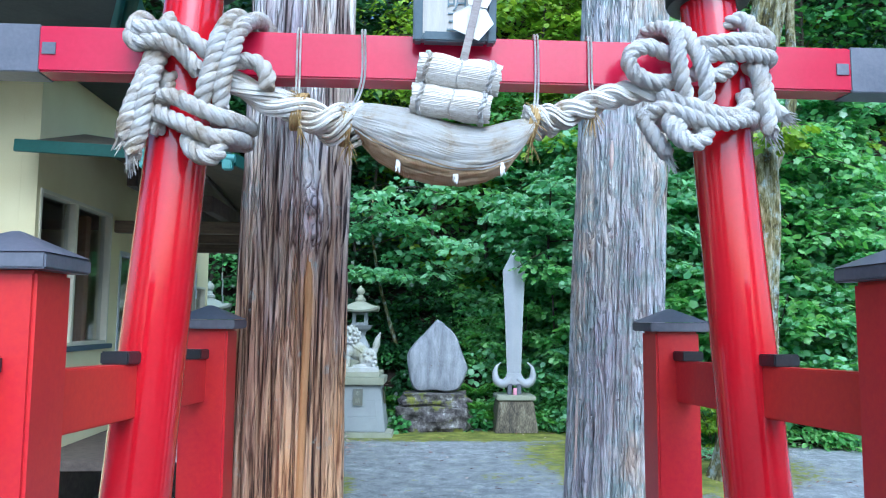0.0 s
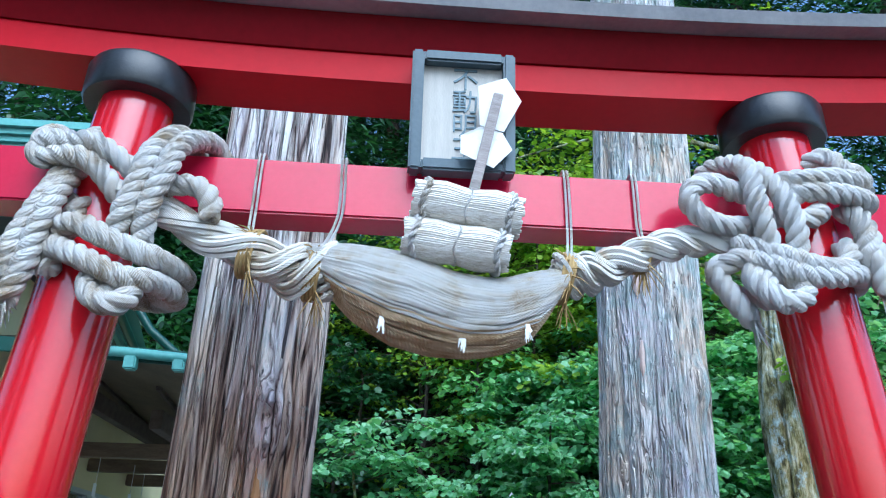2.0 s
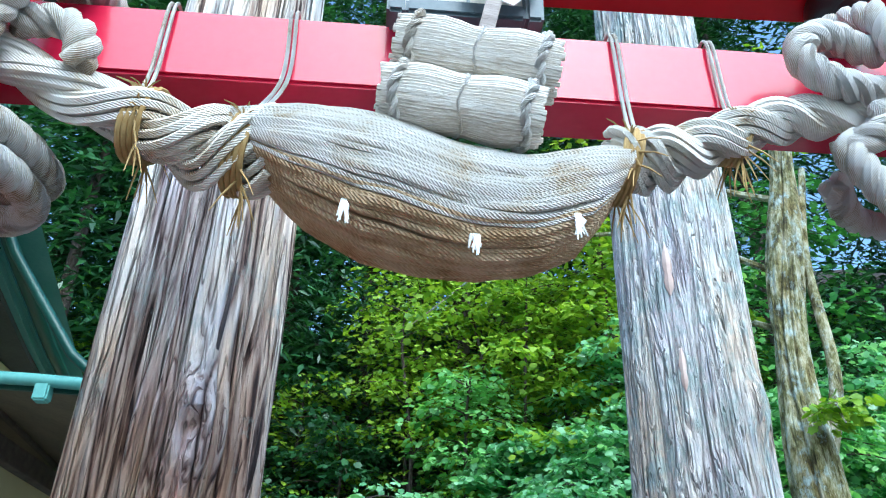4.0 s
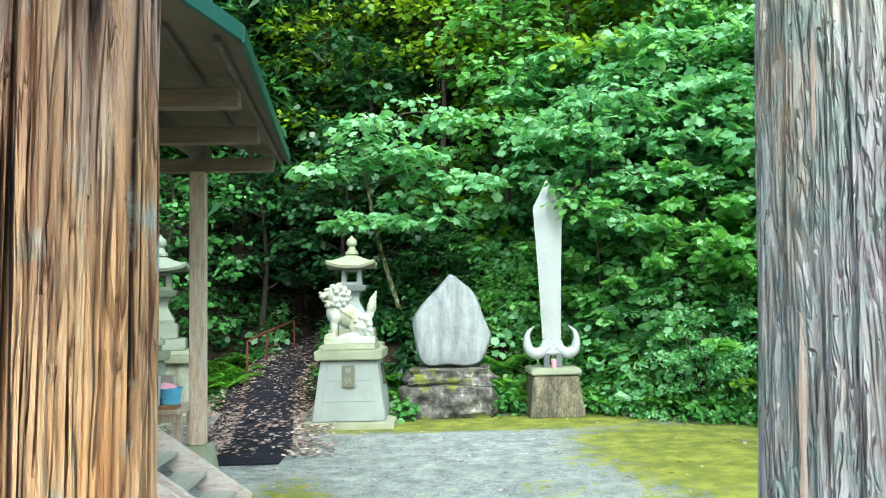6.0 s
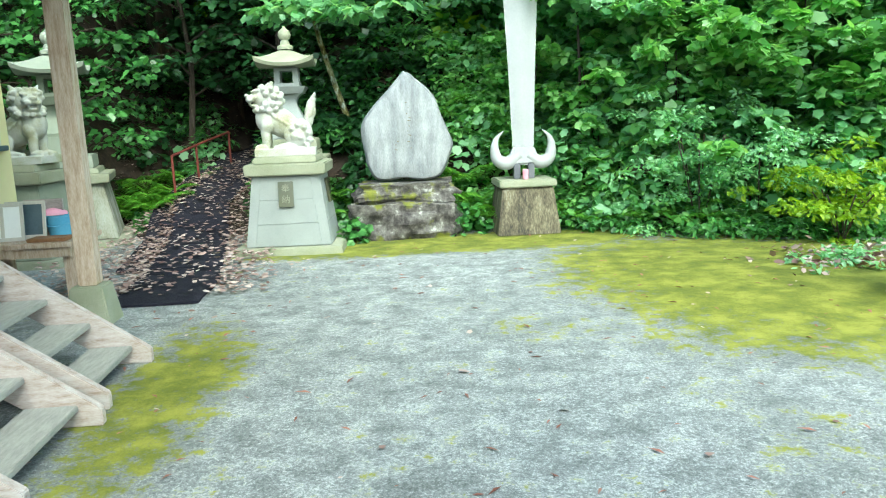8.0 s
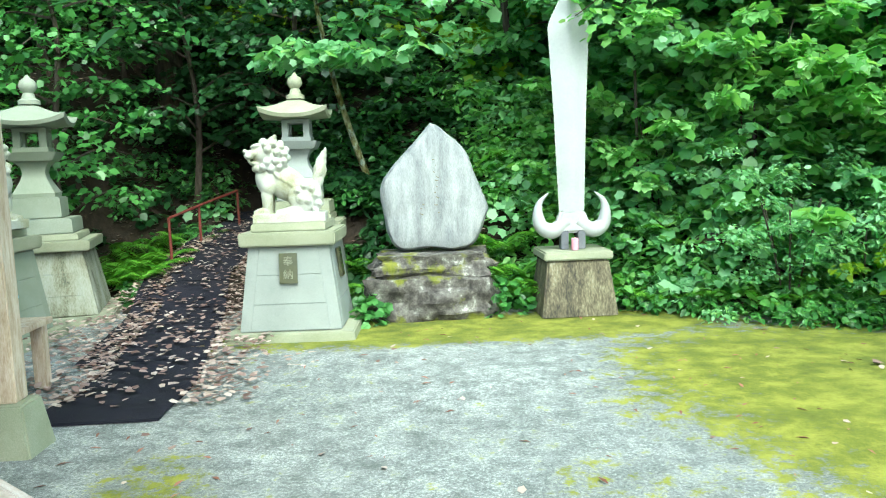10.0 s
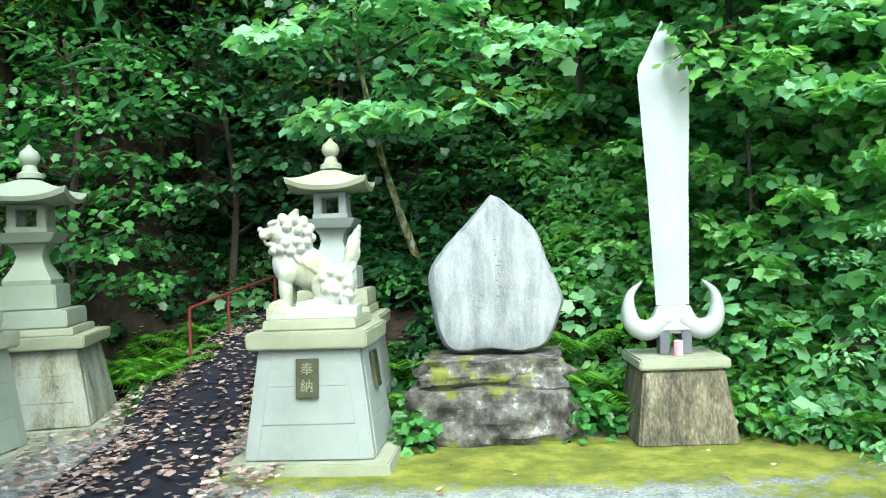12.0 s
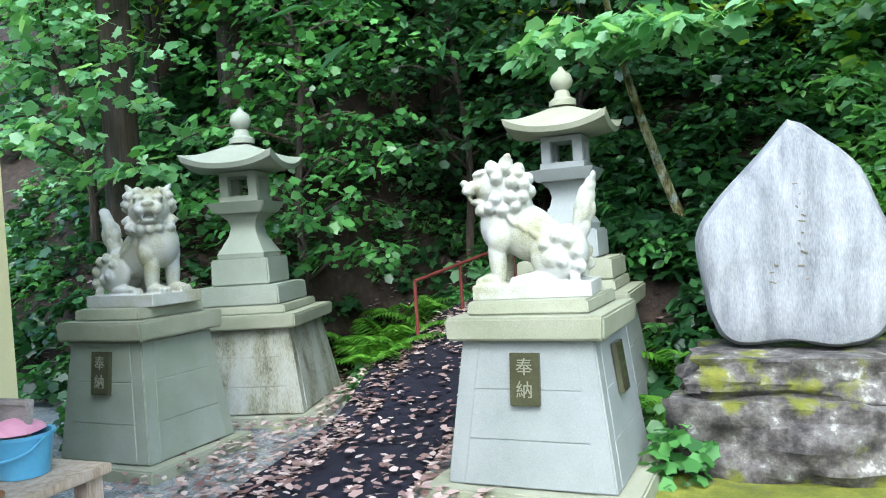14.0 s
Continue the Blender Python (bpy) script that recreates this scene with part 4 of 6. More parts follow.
def wall_with_holes(name, axis, fixed, thick, a0, a1, z0, z1, holes, mat, parent):
    """A wall built of blocks round its openings. holes: (a0, a1, z0, z1)."""
    bm = bmesh.new()
    cuts_a = sorted({a0, a1, *[h[0] for h in holes], *[h[1] for h in holes]})
    cuts_z = sorted({z0, z1, *[h[2] for h in holes], *[h[3] for h in holes]})
    for p, q in zip(cuts_a, cuts_a[1:]):
        for r, s in zip(cuts_z, cuts_z[1:]):
            ca, cz = (p + q) / 2, (r + s) / 2
            if any(h[0] < ca < h[1] and h[2] < cz < h[3] for h in holes):
                continue
            if axis == "u":
                box(bm, fixed - thick, fixed, p, q, r, s)
            else:
                box(bm, p, q, fixed, fixed + thick, r, s)
    bmesh.ops.remove_doubles(bm, verts=bm.verts, dist=0.0005)
    return part(name, bm, mat, parent, "", None, False)


WU = -3.0
W_NEAR, W_FAR, W_DOOR = (4.46, 6.08, 1.74, 3.12), (8.9, 10.05, 1.35, 2.5), (6.35, 8.5, 0.85, 2.75)
wall_with_holes("wall_side", "u", WU, 0.14, 4.4, 10.22, 0.72, 4.25, [W_NEAR, W_FAR, W_DOOR], M["cream"], hall)
wall_with_holes("wall_front", "v", 4.4, 0.14, -8.5, WU - 0.141, 0.1, 4.25, [], M["cream"], hall)
wall_with_holes("wall_rear", "v", 10.08, 0.14, -8.5, WU - 0.141, 0.72, 4.25, [], M["cream"], hall)
boxed("wall_far", (-8.64, -8.5, 4.4, 10.22, 0.1, 4.25), M["cream"], hall, 0)
boxed("inner_floor", (-8.5, WU - 0.15, 4.55, 10.07, 0.7, 0.84), M["wood_dark"], hall, 0)
boxed("inner_wall", (-6.0, -5.9, 4.55, 10.07, 0.845, 3.4), M["wood_dark"], hall, 0)
boxed("ceiling", (-8.5, WU - 0.15, 4.55, 10.07, 3.4, 3.5), M["wood_dark"], hall, 0)
boxed("underside", (-8.0, WU - 0.3, 4.6, 10.2, 0.0, 0.69), M["wood_dark"], hall, 0)


def window(name, hole, mullions, label=""):
    a0, a1, z0, z1 = hole
    w = thing(name, Matrix(), label or "aluminium framed sliding window", "")
    w.parent = hall
    t = 0.035
    for dims in ((a0, a0 + t, z0, z1), (a1 - t, a1, z0, z1), (a0 + t, a1 - t, z0, z0 + t), (a0 + t, a1 - t, z1 - t, z1), *[(q - 0.025, q + 0.025, z0 + t, z1 - t) for q in mullions]):
        boxed("frame_bar", (WU - 0.1, WU + 0.012, *dims), M["sash"], w, 0.004)
    cuts = [a0 + t, *mullions, a1 - t]
    for p, q in zip(cuts, cuts[1:]):
        boxed("pane", (WU - 0.06, WU - 0.054, p, q, z0 + t, z1 - t), M["glass"], w, 0).visible_shadow = False
    boxed("sill", (WU - 0.12, WU + 0.05, a0 - 0.05, a1 + 0.05, z0 - 0.05, z0 - 0.002), M["slate"], w, 0.006, "dark metal sill")
    return w


window("window", W_NEAR, (5.2,))
boxed("inner_frame", (WU - 0.2, WU - 0.12, 5.72, 5.84, 1.75, 3.05), M["door_wood"], hall, 0.004)
window("window", W_FAR, (9.5,))
for q in range(5):
    boxed("inner_board", (WU - 0.52, WU - 0.49, 8.7, 10.06, 1.86 + 0.155 * q, 1.95 + 0.155 * q), M["door_wood"], hall, 0.004, "brown board seen through the window")
d0, d1, dz0, dz1 = W_DOOR
door = thing("sliding_door", Matrix(), "glazed sliding doors in aluminium frames", "")
door.parent = hall
for dims in ((d0, d0 + 0.05, dz0, dz1), (d1 - 0.05, d1, dz0, dz1), (d0 + 0.05, d1 - 0.05, dz1 - 0.05, dz1), (7.4, 7.46, dz0, dz1 - 0.05), (d0 + 0.05, 7.4, 1.6, 1.66), (7.46, d1 - 0.05, 1.6, 1.66), (d0 + 0.05, 7.4, dz0, dz0 + 0.1), (7.46, d1 - 0.05, dz0, dz0 + 0.1)):
    boxed("frame_bar", (WU - 0.09, WU + 0.01, *dims), M["alu"], door, 0.004)
for p, q in ((d0 + 0.05, 7.4), (7.46, d1 - 0.05)):
    boxed("pane", (WU - 0.05, WU - 0.044, p, q, 0.95, 1.6), M["glass"], door, 0).visible_shadow = False
    boxed("pane", (WU - 0.05, WU - 0.044, p, q, 1.66, dz1 - 0.05), M["glass"], door, 0).visible_shadow = False

# main roof edge with its stepped gutter, and the porch roof below
EAVE = [(-9.2, 3.05), (-1.86, 3.05), (-2.28, 4.0), (-2.68, 5.95), (-3.5, 10.6), (-9.2, 10.6)]


def eave_band(out, z0, z1):
    bm = bmesh.new()
    pts = [(x + (out if x > -9 else 0), y - (out if y < 4 else 0)) for x, y in EAVE]
    a = [bm.verts.new((x, y, z0)) for x, y in pts]
    b = [bm.verts.new((x, y, z1)) for x, y in pts]
    bm.faces.new(a[::-1])
    bm.faces.new(b)
    n = len(pts)
    for i in range(n):
        bm.faces.new((a[i], a[(i + 1) % n], b[(i + 1) % n], b[i]))
    return bm


for out, z0, z1 in ((0.0, 4.31, 4.37), (0.025, 4.372, 4.41), (0.05, 4.412, 4.45), (0.08, 4.452, 4.5)):
    part("roof_edge", eave_band(out, z0, z1), M["turquoise"], hall, "turquoise sheet metal eave band")
part("roof_soffit", eave_band(-0.05, 4.26, 4.308), M["soffit_dark"], hall)
bm = bmesh.new()
vs = [bm.verts.new(p) for p in ((-9.2, 2.98, 4.505), (-1.8, 2.98, 4.505), (-3.44, 10.6, 4.505), (-9.2, 10.6, 4.505), (-6.2, 6.0, 6.2), (-6.2, 8.2, 6.2))]
for q in ((0, 1, 4), (1, 2, 5, 4), (2, 3, 5), (3, 0, 4, 5), (3, 2, 1, 0)):
    bm.faces.new([vs[i] for i in q])
part("main_roof", bm, M["turquoise"], hall)
V0, V1 = 4.0, 8.93
PORCH = [(-3.0, 4.0, 3.36), (-1.28, 4.0, 3.28), (-0.66, 5.3, 3.09), (-1.0, 8.93, 3.09), (-3.0, 8.93, 3.66), (-3.0, 5.3, 3.75)]
bm = bmesh.new()
lo = [bm.verts.new(p) for p in PORCH]
hi = [bm.verts.new((p[0], p[1], p[2] + 0.05)) for p in PORCH]
for q in ((0, 1, 5), (1, 2, 5), (2, 3, 4, 5)):
    bm.faces.new([lo[i] for i in q])
    bm.faces.new([hi[i] for i in q][::-1])
for i in range(6):
    bm.faces.new((lo[i], lo[(i + 1) % 6], hi[(i + 1) % 6], hi[i]))
part("porch_roof", bm, M["soffit"], hall, "", None, False)
for a, b in ((0, 1), (1, 2), (2, 3)):
    p, q = Vector(PORCH[a]), Vector(PORCH[b])
    bm = bmesh.new()
    d = (q - p).length
    box(bm, 0.002, d - 0.002, -0.035, -0.004, -0.03, 0.07, 0.004)
    turn = (q - p).to_track_quat("X", "Z").to_matrix().to_4x4()
    part("fascia", bm, M["green_dark"], hall, "dark green metal roof edge", Matrix.Translation(p) @ turn)
pipe("gutter", [(-2.1, 3.93, 3.33), (-1.7, 3.93, 3.32), (-1.24, 3.93, 3.29)], 0.035, M["turquoise"], hall, 12, "turquoise round gutter")
for uu in (-1.95, -1.62, -1.3):
    boxed("gutter_clip", (uu - 0.04, uu + 0.04, 3.9, 3.98, 3.2, 3.3), M["turquoise"], hall, 0.01)
pipe("side_gutter", [(x + 0.1, y, 4.36) for x, y in EAVE[1:5]], 0.045, M["green_dark"], hall, 12, "dark green round gutter")
pipe("downspout", [(-2.1, 3.9, 4.3), (-2.0, 3.95, 4.1), (-1.55, 4.0, 3.5), (-1.3, 4.02, 3.3)], 0.03, M["green_dark"], hall, 10)
for vv in (6.2, 7.3, 8.6):
    end = -0.86 - 0.09 * (vv - 6.2)
    boxed("cross_beam", (WU + 0.004, end, vv - 0.06, vv + 0.06, 2.93, 3.06), M["wood_beam"], hall, 0.008)
for uu, top in ((-2.55, 3.6), (-1.81, 3.36)):
    boxed("purlin", (uu - 0.05, uu + 0.05, 5.35, V1 - 0.03, top - 0.3, top - 0.14), M["wood_dark"], hall, 0.006)
for uu in (-1.05, -1.35, -2.1, -2.8):
    a = Vector((uu + 0.26, 5.35, 3.09 + (-0.66 - uu - 0.26) * 0.29 - 0.012))
    b = Vector((uu, 8.9, 3.09 + (-1.0 - uu) * 0.285 - 0.022))
    bm = bmesh.new()
    box(bm, 0, (b - a).length, -0.018, 0.018, -0.035, 0.0, 0.003)
    part("batten", bm, M["wood_dark"], hall, "", Matrix.Translation(a) @ (b - a).to_track_quat("X", "Z").to_matrix().to_4x4())
for vv in (8.6,):
    post = boxed("porch_post", (-1.88, -1.74, vv - 0.07, vv + 0.07, 0.3, 2.928), M["wood_post"], hall, 0.008, "pale weathered timber post")
    bm = bmesh.new()
    frustum(bm, -0.05, 0.298, (0.17, 0.17), (0.12, 0.12), 0.012)
    part("post_base", bm, M["granite_warm"], hall, "tapered grey stone block", pose(-1.81, vv, 0))
boxed("veranda_deck", (WU + 0.004, -2.2, 4.4, 8.1, 0.74, 0.82), M["wood_dark"], hall, 0.006)
for vv in (4.6, 6.6, 8.0):
    boxed("veranda_post", (-2.36, -2.26, vv - 0.05, vv + 0.05, 0, 0.738), M["wood_dark"], hall, 0.005)
boxed("low_wall", (-3.16, -3.14, 4.5, 10.1, 0.3, 0.7), M["wood_dark"], hall, 0)
pipe("downpipe", [(-3.35, 4.36, 4.4), (-3.38, 4.34, 4.1), (-3.4, 4.34, 3.9), (-3.4, 4.34, 0.4)], 0.03, M["white_paint"], hall, 10)
for i, (vv, zz) in enumerate(((6.2, 2.7), (6.9, 2.68), (7.6, 2.7), (8.62, 2.66))):
    shide = new("paper_streamer")
    shide.matrix_basis = at(-2.5 + 0.1 * (i % 2), vv, zz)
    tagged(shide, "white zigzag paper streamer hanging in the porch", "paper streamer", "paper streamers")
    for j in range(4):
        boxed("fold", (-0.002 + 0.004 * j, 0.002 + 0.004 * j, -0.05 + 0.03 * (j % 2), 0.03 + 0.03 * (j % 2), -0.11 * (j + 1), -0.11 * j), M["paper"], shide, 0.0005)
    pipe("string", [(0, 0, 0.0), (0, 0, 0.28)], 0.003, M["rope"], shide, 5)


# ---- open stairs: stringers and treads
def stair(v0, v1, label, back=0.0):
    s = thing("wooden_stair", at(-back, 0), label, "stairs", "porch stairs")
    slope_, th = 0.72, 0.055
    for vv in (v0, v1 - th):
        bm = bmesh.new()
        prof = [(-1.03, 0.0), (-1.03, 0.09), (-2.2, 0.93), (-2.42, 0.93), (-2.42, 0.82), (-1.25, 0.0)]
        a = [bm.verts.new((x, vv, z)) for x, z in prof]
        b = [bm.verts.new((x, vv + th, z)) for x, z in prof]
        bm.faces.new(a)
        bm.faces.new(b[::-1])
        for i in range(len(prof)):
            bm.faces.new((a[i], a[(i + 1) % len(prof)], b[(i + 1) % len(prof)], b[i]))
        bmesh.ops.bevel(bm, geom=list(bm.edges), offset=0.006, segments=2, affect="EDGES")
        part("stringer", bm, M["wood_step"], s)
    for i in range(5):
        z = 0.12 + 0.165 * i
        x = -1.2 - 0.235 * i
        boxed("tread", (x - 0.2, x + 0.06, v0 + th + 0.002, v1 - th - 0.002, z - 0.035, z), M["wood_tread"], s, 0.005, "grey worn plank")


stair(5.6, 6.52, "bare weathered wooden stair, planks between stringers")
stair(6.68, 7.52, "bare weathered wooden stair leading to the porch", 0.04)


# ---- bench with clutter
bench = thing("wooden_bench", at(-2.65, 9.66), "low weathered wooden bench beside the hall", "bench")
boxed("seat", (-0.45, 0.46, -0.36, 0.37, 0.485, 0.53), M["wood_post"], bench, 0.006)
boxed("apron", (-0.42, 0.42, -0.32, -0.28, 0.4, 0.483), M["wood_post"], bench, 0.004)
for x in (-0.38, 0.38):
    for y in (-0.22, 0.3):
        boxed("leg", (x - 0.045, x + 0.045, y - 0.045, y + 0.045, 0, 0.483), M["wood_post"], bench, 0.006)
bucket = thing("blue_bucket", at(-2.46, 9.8, 0.533), "blue plastic bucket with a handle on the bench", "bucket")
bm = bmesh.new()
lathe(bm, [(0.1, 0.0), (0.125, 0.17), (0.135, 0.172), (0.135, 0.187), (0.118, 0.185), (0.095, 0.012)], 32)
part("pail", bm, M["blue"], bucket)
pipe("handle", smooth_path([(0.13, 0, 0.17), (0.12, -0.09, 0.12), (0, -0.15, 0.09), (-0.12, -0.09, 0.12), (-0.13, 0, 0.17)], 6), 0.006, M["blue"], bucket, 6)
bm = bmesh.new()
bmesh.ops.create_icosphere(bm, subdivisions=3, radius=0.11)
for p in bm.verts:
    p.co *= 1 + 0.35 * noise_at(*p.co, s=9)
    p.co.z = max(0, p.co.z * 0.5)
tagged(part("pink_cloth", bm, M["pink"], None, "", at(-2.5, 9.8, 0.72)), "crumpled pink cloth lying over the bucket", "cloth")
for i, (x, mat, lab) in enumerate(((-2.83, "sign_wood", "pale framed board leaning on the wall"), (-2.7, "slate", "dark framed panel leaning on the wall"), (-2.6, "wood_old", "grey board leaning on the wall"))):
    fr = thing("leaning_board", at(x, 9.5 + 0.14 * i, 0.533) @ pose(0, 0, 0, -10, 0, 0 if i else 8), lab, "board", "boards on the bench")
    boxed("panel", (-0.15, 0.15, -0.006, 0.006, 0.02, 0.3), M["paper"] if i == 0 else M[mat], fr, 0.002)
    for dims in ((-0.17, -0.145, 0, 0.33), (0.145, 0.17, 0, 0.33), (-0.144, 0.144, 0, 0.03), (-0.144, 0.144, 0.3, 0.33)) + (((-0.015, 0.015, 0.031, 0.299),) if i == 0 else ()):
        boxed("frame_bar", (dims[0], dims[1], -0.014, 0.014, dims[2], dims[3]), M["sign_wood"] if i < 2 else M["wood_old"], fr, 0.003)
boxed_tray = boxed("wooden_tray", (-0.16, 0.16, -0.1, 0.1, 0, 0.03), M["door_wood"], None, 0.006, "", at(-2.42, 9.45, 0.533))
tagged(boxed_tray, "brown wooden tray lying on the bench", "tray")
# ---- stone pedestals, guardian statues and lanterns
def pedestal(name, u, v, rz, label, mat_body, mat_cap, wide=1.0, plaques=(0, 1), tall=1.0):
    p = thing(name, at(u, v, -0.06, rz) @ Matrix.Diagonal((1, 1, tall, 1)), label, "stone pedestal", "stone pedestals")
    w = wide
    part("plinth", frustum(bmesh.new(), 0, 0.1, (0.58 * w, 0.55 * w), (0.57 * w, 0.54 * w), 0.012), mat_cap, p)
    part("body", frustum(bmesh.new(), 0.102, 0.91, (0.455 * w, 0.45 * w), (0.36 * w, 0.36 * w), 0.01), mat_body, p)
    # raised face panels in courses
    for face in range(4):
        for (z0, z1) in ((0.112, 0.36), (0.364, 0.635), (0.639, 0.9)):
            bm = bmesh.new()
            h0, h1 = 0.455 * w - 0.0975 * w / 0.808 * (z0 - 0.1) , 0.455 * w - 0.0975 * w / 0.808 * (z1 - 0.1)
            a0, a1 = h0 - 0.105, h1 - 0.105
            vs = [bm.verts.new(c) for c in ((-a0, -h0 + 0.006, z0), (a0, -h0 + 0.006, z0), (a1, -h1 + 0.006, z1), (-a1, -h1 + 0.006, z1), (-a0, -h0 - 0.006, z0), (a0, -h0 - 0.006, z0), (a1, -h1 - 0.006, z1), (-a1, -h1 - 0.006, z1))]
            for q in ((3, 2, 1, 0), (4, 5, 6, 7), (0, 1, 5, 4), (1, 2, 6, 5), (2, 3, 7, 6), (3, 0, 4, 7)):
                bm.faces.new([vs[i] for i in q])
            bmesh.ops.bevel(bm, geom=list(bm.edges), offset=0.003, segments=1, affect="EDGES")
            part("panel", bm, mat_body, p, "", pose(0, 0, 0, 0, 0, 90 * face))
    part("cap", frustum(bmesh.new(), 0.912, 1.045, (0.425 * w, 0.425 * w), (0.432 * w, 0.432 * w), 0.014), mat_cap, p)
    part("upper_step", frustum(bmesh.new(), 1.047, 1.125, (0.335 * w, 0.335 * w), (0.33 * w, 0.33 * w), 0.01), mat_cap, p)
    for face in plaques:
        pl = boxed("plaque", (-0.085, 0.085, -0.02, 0.012, -0.145, 0.145), M["plaque"], p, 0.003, "dark polished plaque, olive reflection put into its colour", pose(0, 0, 0, 0, 0, 90 * face) @ pose(0.0, -0.397 * w - 0.008, 0.7, -6.7, 0, 0))
        if face == 0:
            for i, ch in enumerate("奉納"):
                words("letter", ch, 0.1, M["plaque_text"], pl, pose(0, -0.022, 0.062 - 0.125 * i, 90, 0, 0), 0.003)
    return p


pedestal("statue_pedestal", -0.595, 11.86, -3, "pale granite pedestal with a dark polished dedication plaque", M["granite"], M["granite_warm"], 1.07)
pedestal("statue_pedestal", -3.63, 11.77, -3, "grey-green granite pedestal with a dark polished dedication plaque", M["granite_green"], M["granite_warm"], 0.95, (0,), 1.03)
pedestal("lantern_pedestal", -3.73, 13.3, 14, "water-streaked old stone pedestal under a lantern", M["granite_streak"], M["granite_warm"], 1.34, (), 0.9)
pedestal("lantern_pedestal", -0.69, 13.2, 0, "pale stone pedestal standing behind the guardian statue", M["granite"], M["granite_warm"], 1.12, ())


def lantern(u, v, z, rz, size, label, mat):
    L = thing("stone_lantern", at(u, v, z, rz) @ Matrix.Scale(size, 4), label, "stone lantern", "stone lanterns")
    top = mat if mat == M["granite_green"] else M["granite_warm"]
    part("base_block", frustum(bmesh.new(), 0.0, 0.15, (0.34, 0.34), (0.335, 0.335), 0.012), top, L)
    part("foot", frustum(bmesh.new(), 0.152, 0.36, (0.235, 0.235), (0.23, 0.23), 0.012), mat, L)
    bm = bmesh.new()
    sq = [(0.185, 0.362), (0.19, 0.4), (0.16, 0.45), (0.115, 0.54), (0.1, 0.6), (0.115, 0.66), (0.16, 0.71)]
    rings = []
    for r, zz in sq:
        rings.append([bm.verts.new((sx * r, sy * r, zz)) for sx, sy in ((-1, -1), (1, -1), (1, 1), (-1, 1))])
    for a, b in zip(rings, rings[1:]):
        for i in range(4):
            bm.faces.new((a[i], a[(i + 1) % 4], b[(i + 1) % 4], b[i]))
    bm.faces.new(rings[0][::-1])
    bm.faces.new(rings[-1])
    part("stem", bm, mat, L)
    part("platform", frustum(bmesh.new(), 0.712, 0.8, (0.19, 0.19), (0.24, 0.24), 0.008), mat, L)
    bm = bmesh.new()
    box(bm, -0.16, 0.16, -0.16, 0.16, 0.802, 0.85, 0.004)
    for sx in (-1, 1):
        for sy in (-1, 1):
            box(bm, sx * 0.115 - 0.035, sx * 0.115 + 0.035, sy * 0.115 - 0.035, sy * 0.115 + 0.035, 0.85, 1.0, 0.004)
    box(bm, -0.15, 0.15, -0.15, 0.15, 1.0, 1.04, 0.004)
    part("fire_box", bm, mat, L)
    # flared roof with upturned corners
    bm = bmesh.new()
    n = 17
    grid = {}
    for i in range(n):
        for j in range(n):
            x, y = -1 + 2 * i / (n - 1), -1 + 2 * j / (n - 1)
            m_ = max(abs(x), abs(y))
            corner = (abs(x) * abs(y)) ** 2.4
            zz = 1.09 + 0.2 * (1 - m_) ** 0.8 * (1.0 if m_ < 1 else 0) + 0.085 * corner
            grid[i, j, 1] = bm.verts.new((x * 0.37, y * 0.37, zz))
            grid[i, j, 0] = bm.verts.new((x * 0.355, y * 0.355, 1.042 + 0.068 * corner + 0.01 * m_))
    for i in range(n - 1):
        for j in range(n - 1):
            bm.faces.new((grid[i, j, 1], grid[i + 1, j, 1], grid[i + 1, j + 1, 1], grid[i, j + 1, 1]))
            bm.faces.new((grid[i, j, 0], grid[i, j + 1, 0], grid[i + 1, j + 1, 0], grid[i + 1, j, 0]))
    for i in range(n - 1):
        for a, b in (((i, 0), (i + 1, 0)), ((n - 1, i), (n - 1, i + 1)), ((i + 1, n - 1), (i, n - 1)), ((0, i + 1), (0, i))):
            bm.faces.new((grid[(*a, 0)], grid[(*b, 0)], grid[(*b, 1)], grid[(*a, 1)]))
    part("roof", bm, top, L, "flared stone roof with upturned corners")
    bm = bmesh.new()
    lathe(bm, [(0.1, 1.27), (0.1, 1.31), (0.065, 1.33), (0.055, 1.37), (0.045, 1.385), (0.07, 1.41), (0.085, 1.45), (0.07, 1.5), (0.03, 1.53), (0.012, 1.56), (0.0, 1.58)][:-1], 20)
    part("finial", bm, top, L)
    return L


lantern(-3.73, 13.28, 0.9535, 14, 1.165, "grey-green stone lantern with a flared mossy roof", M["granite_green"])
lantern(-0.69, 13.2, 1.066, 0, 1.045, "pale stone lantern with a flared roof", M["granite"])


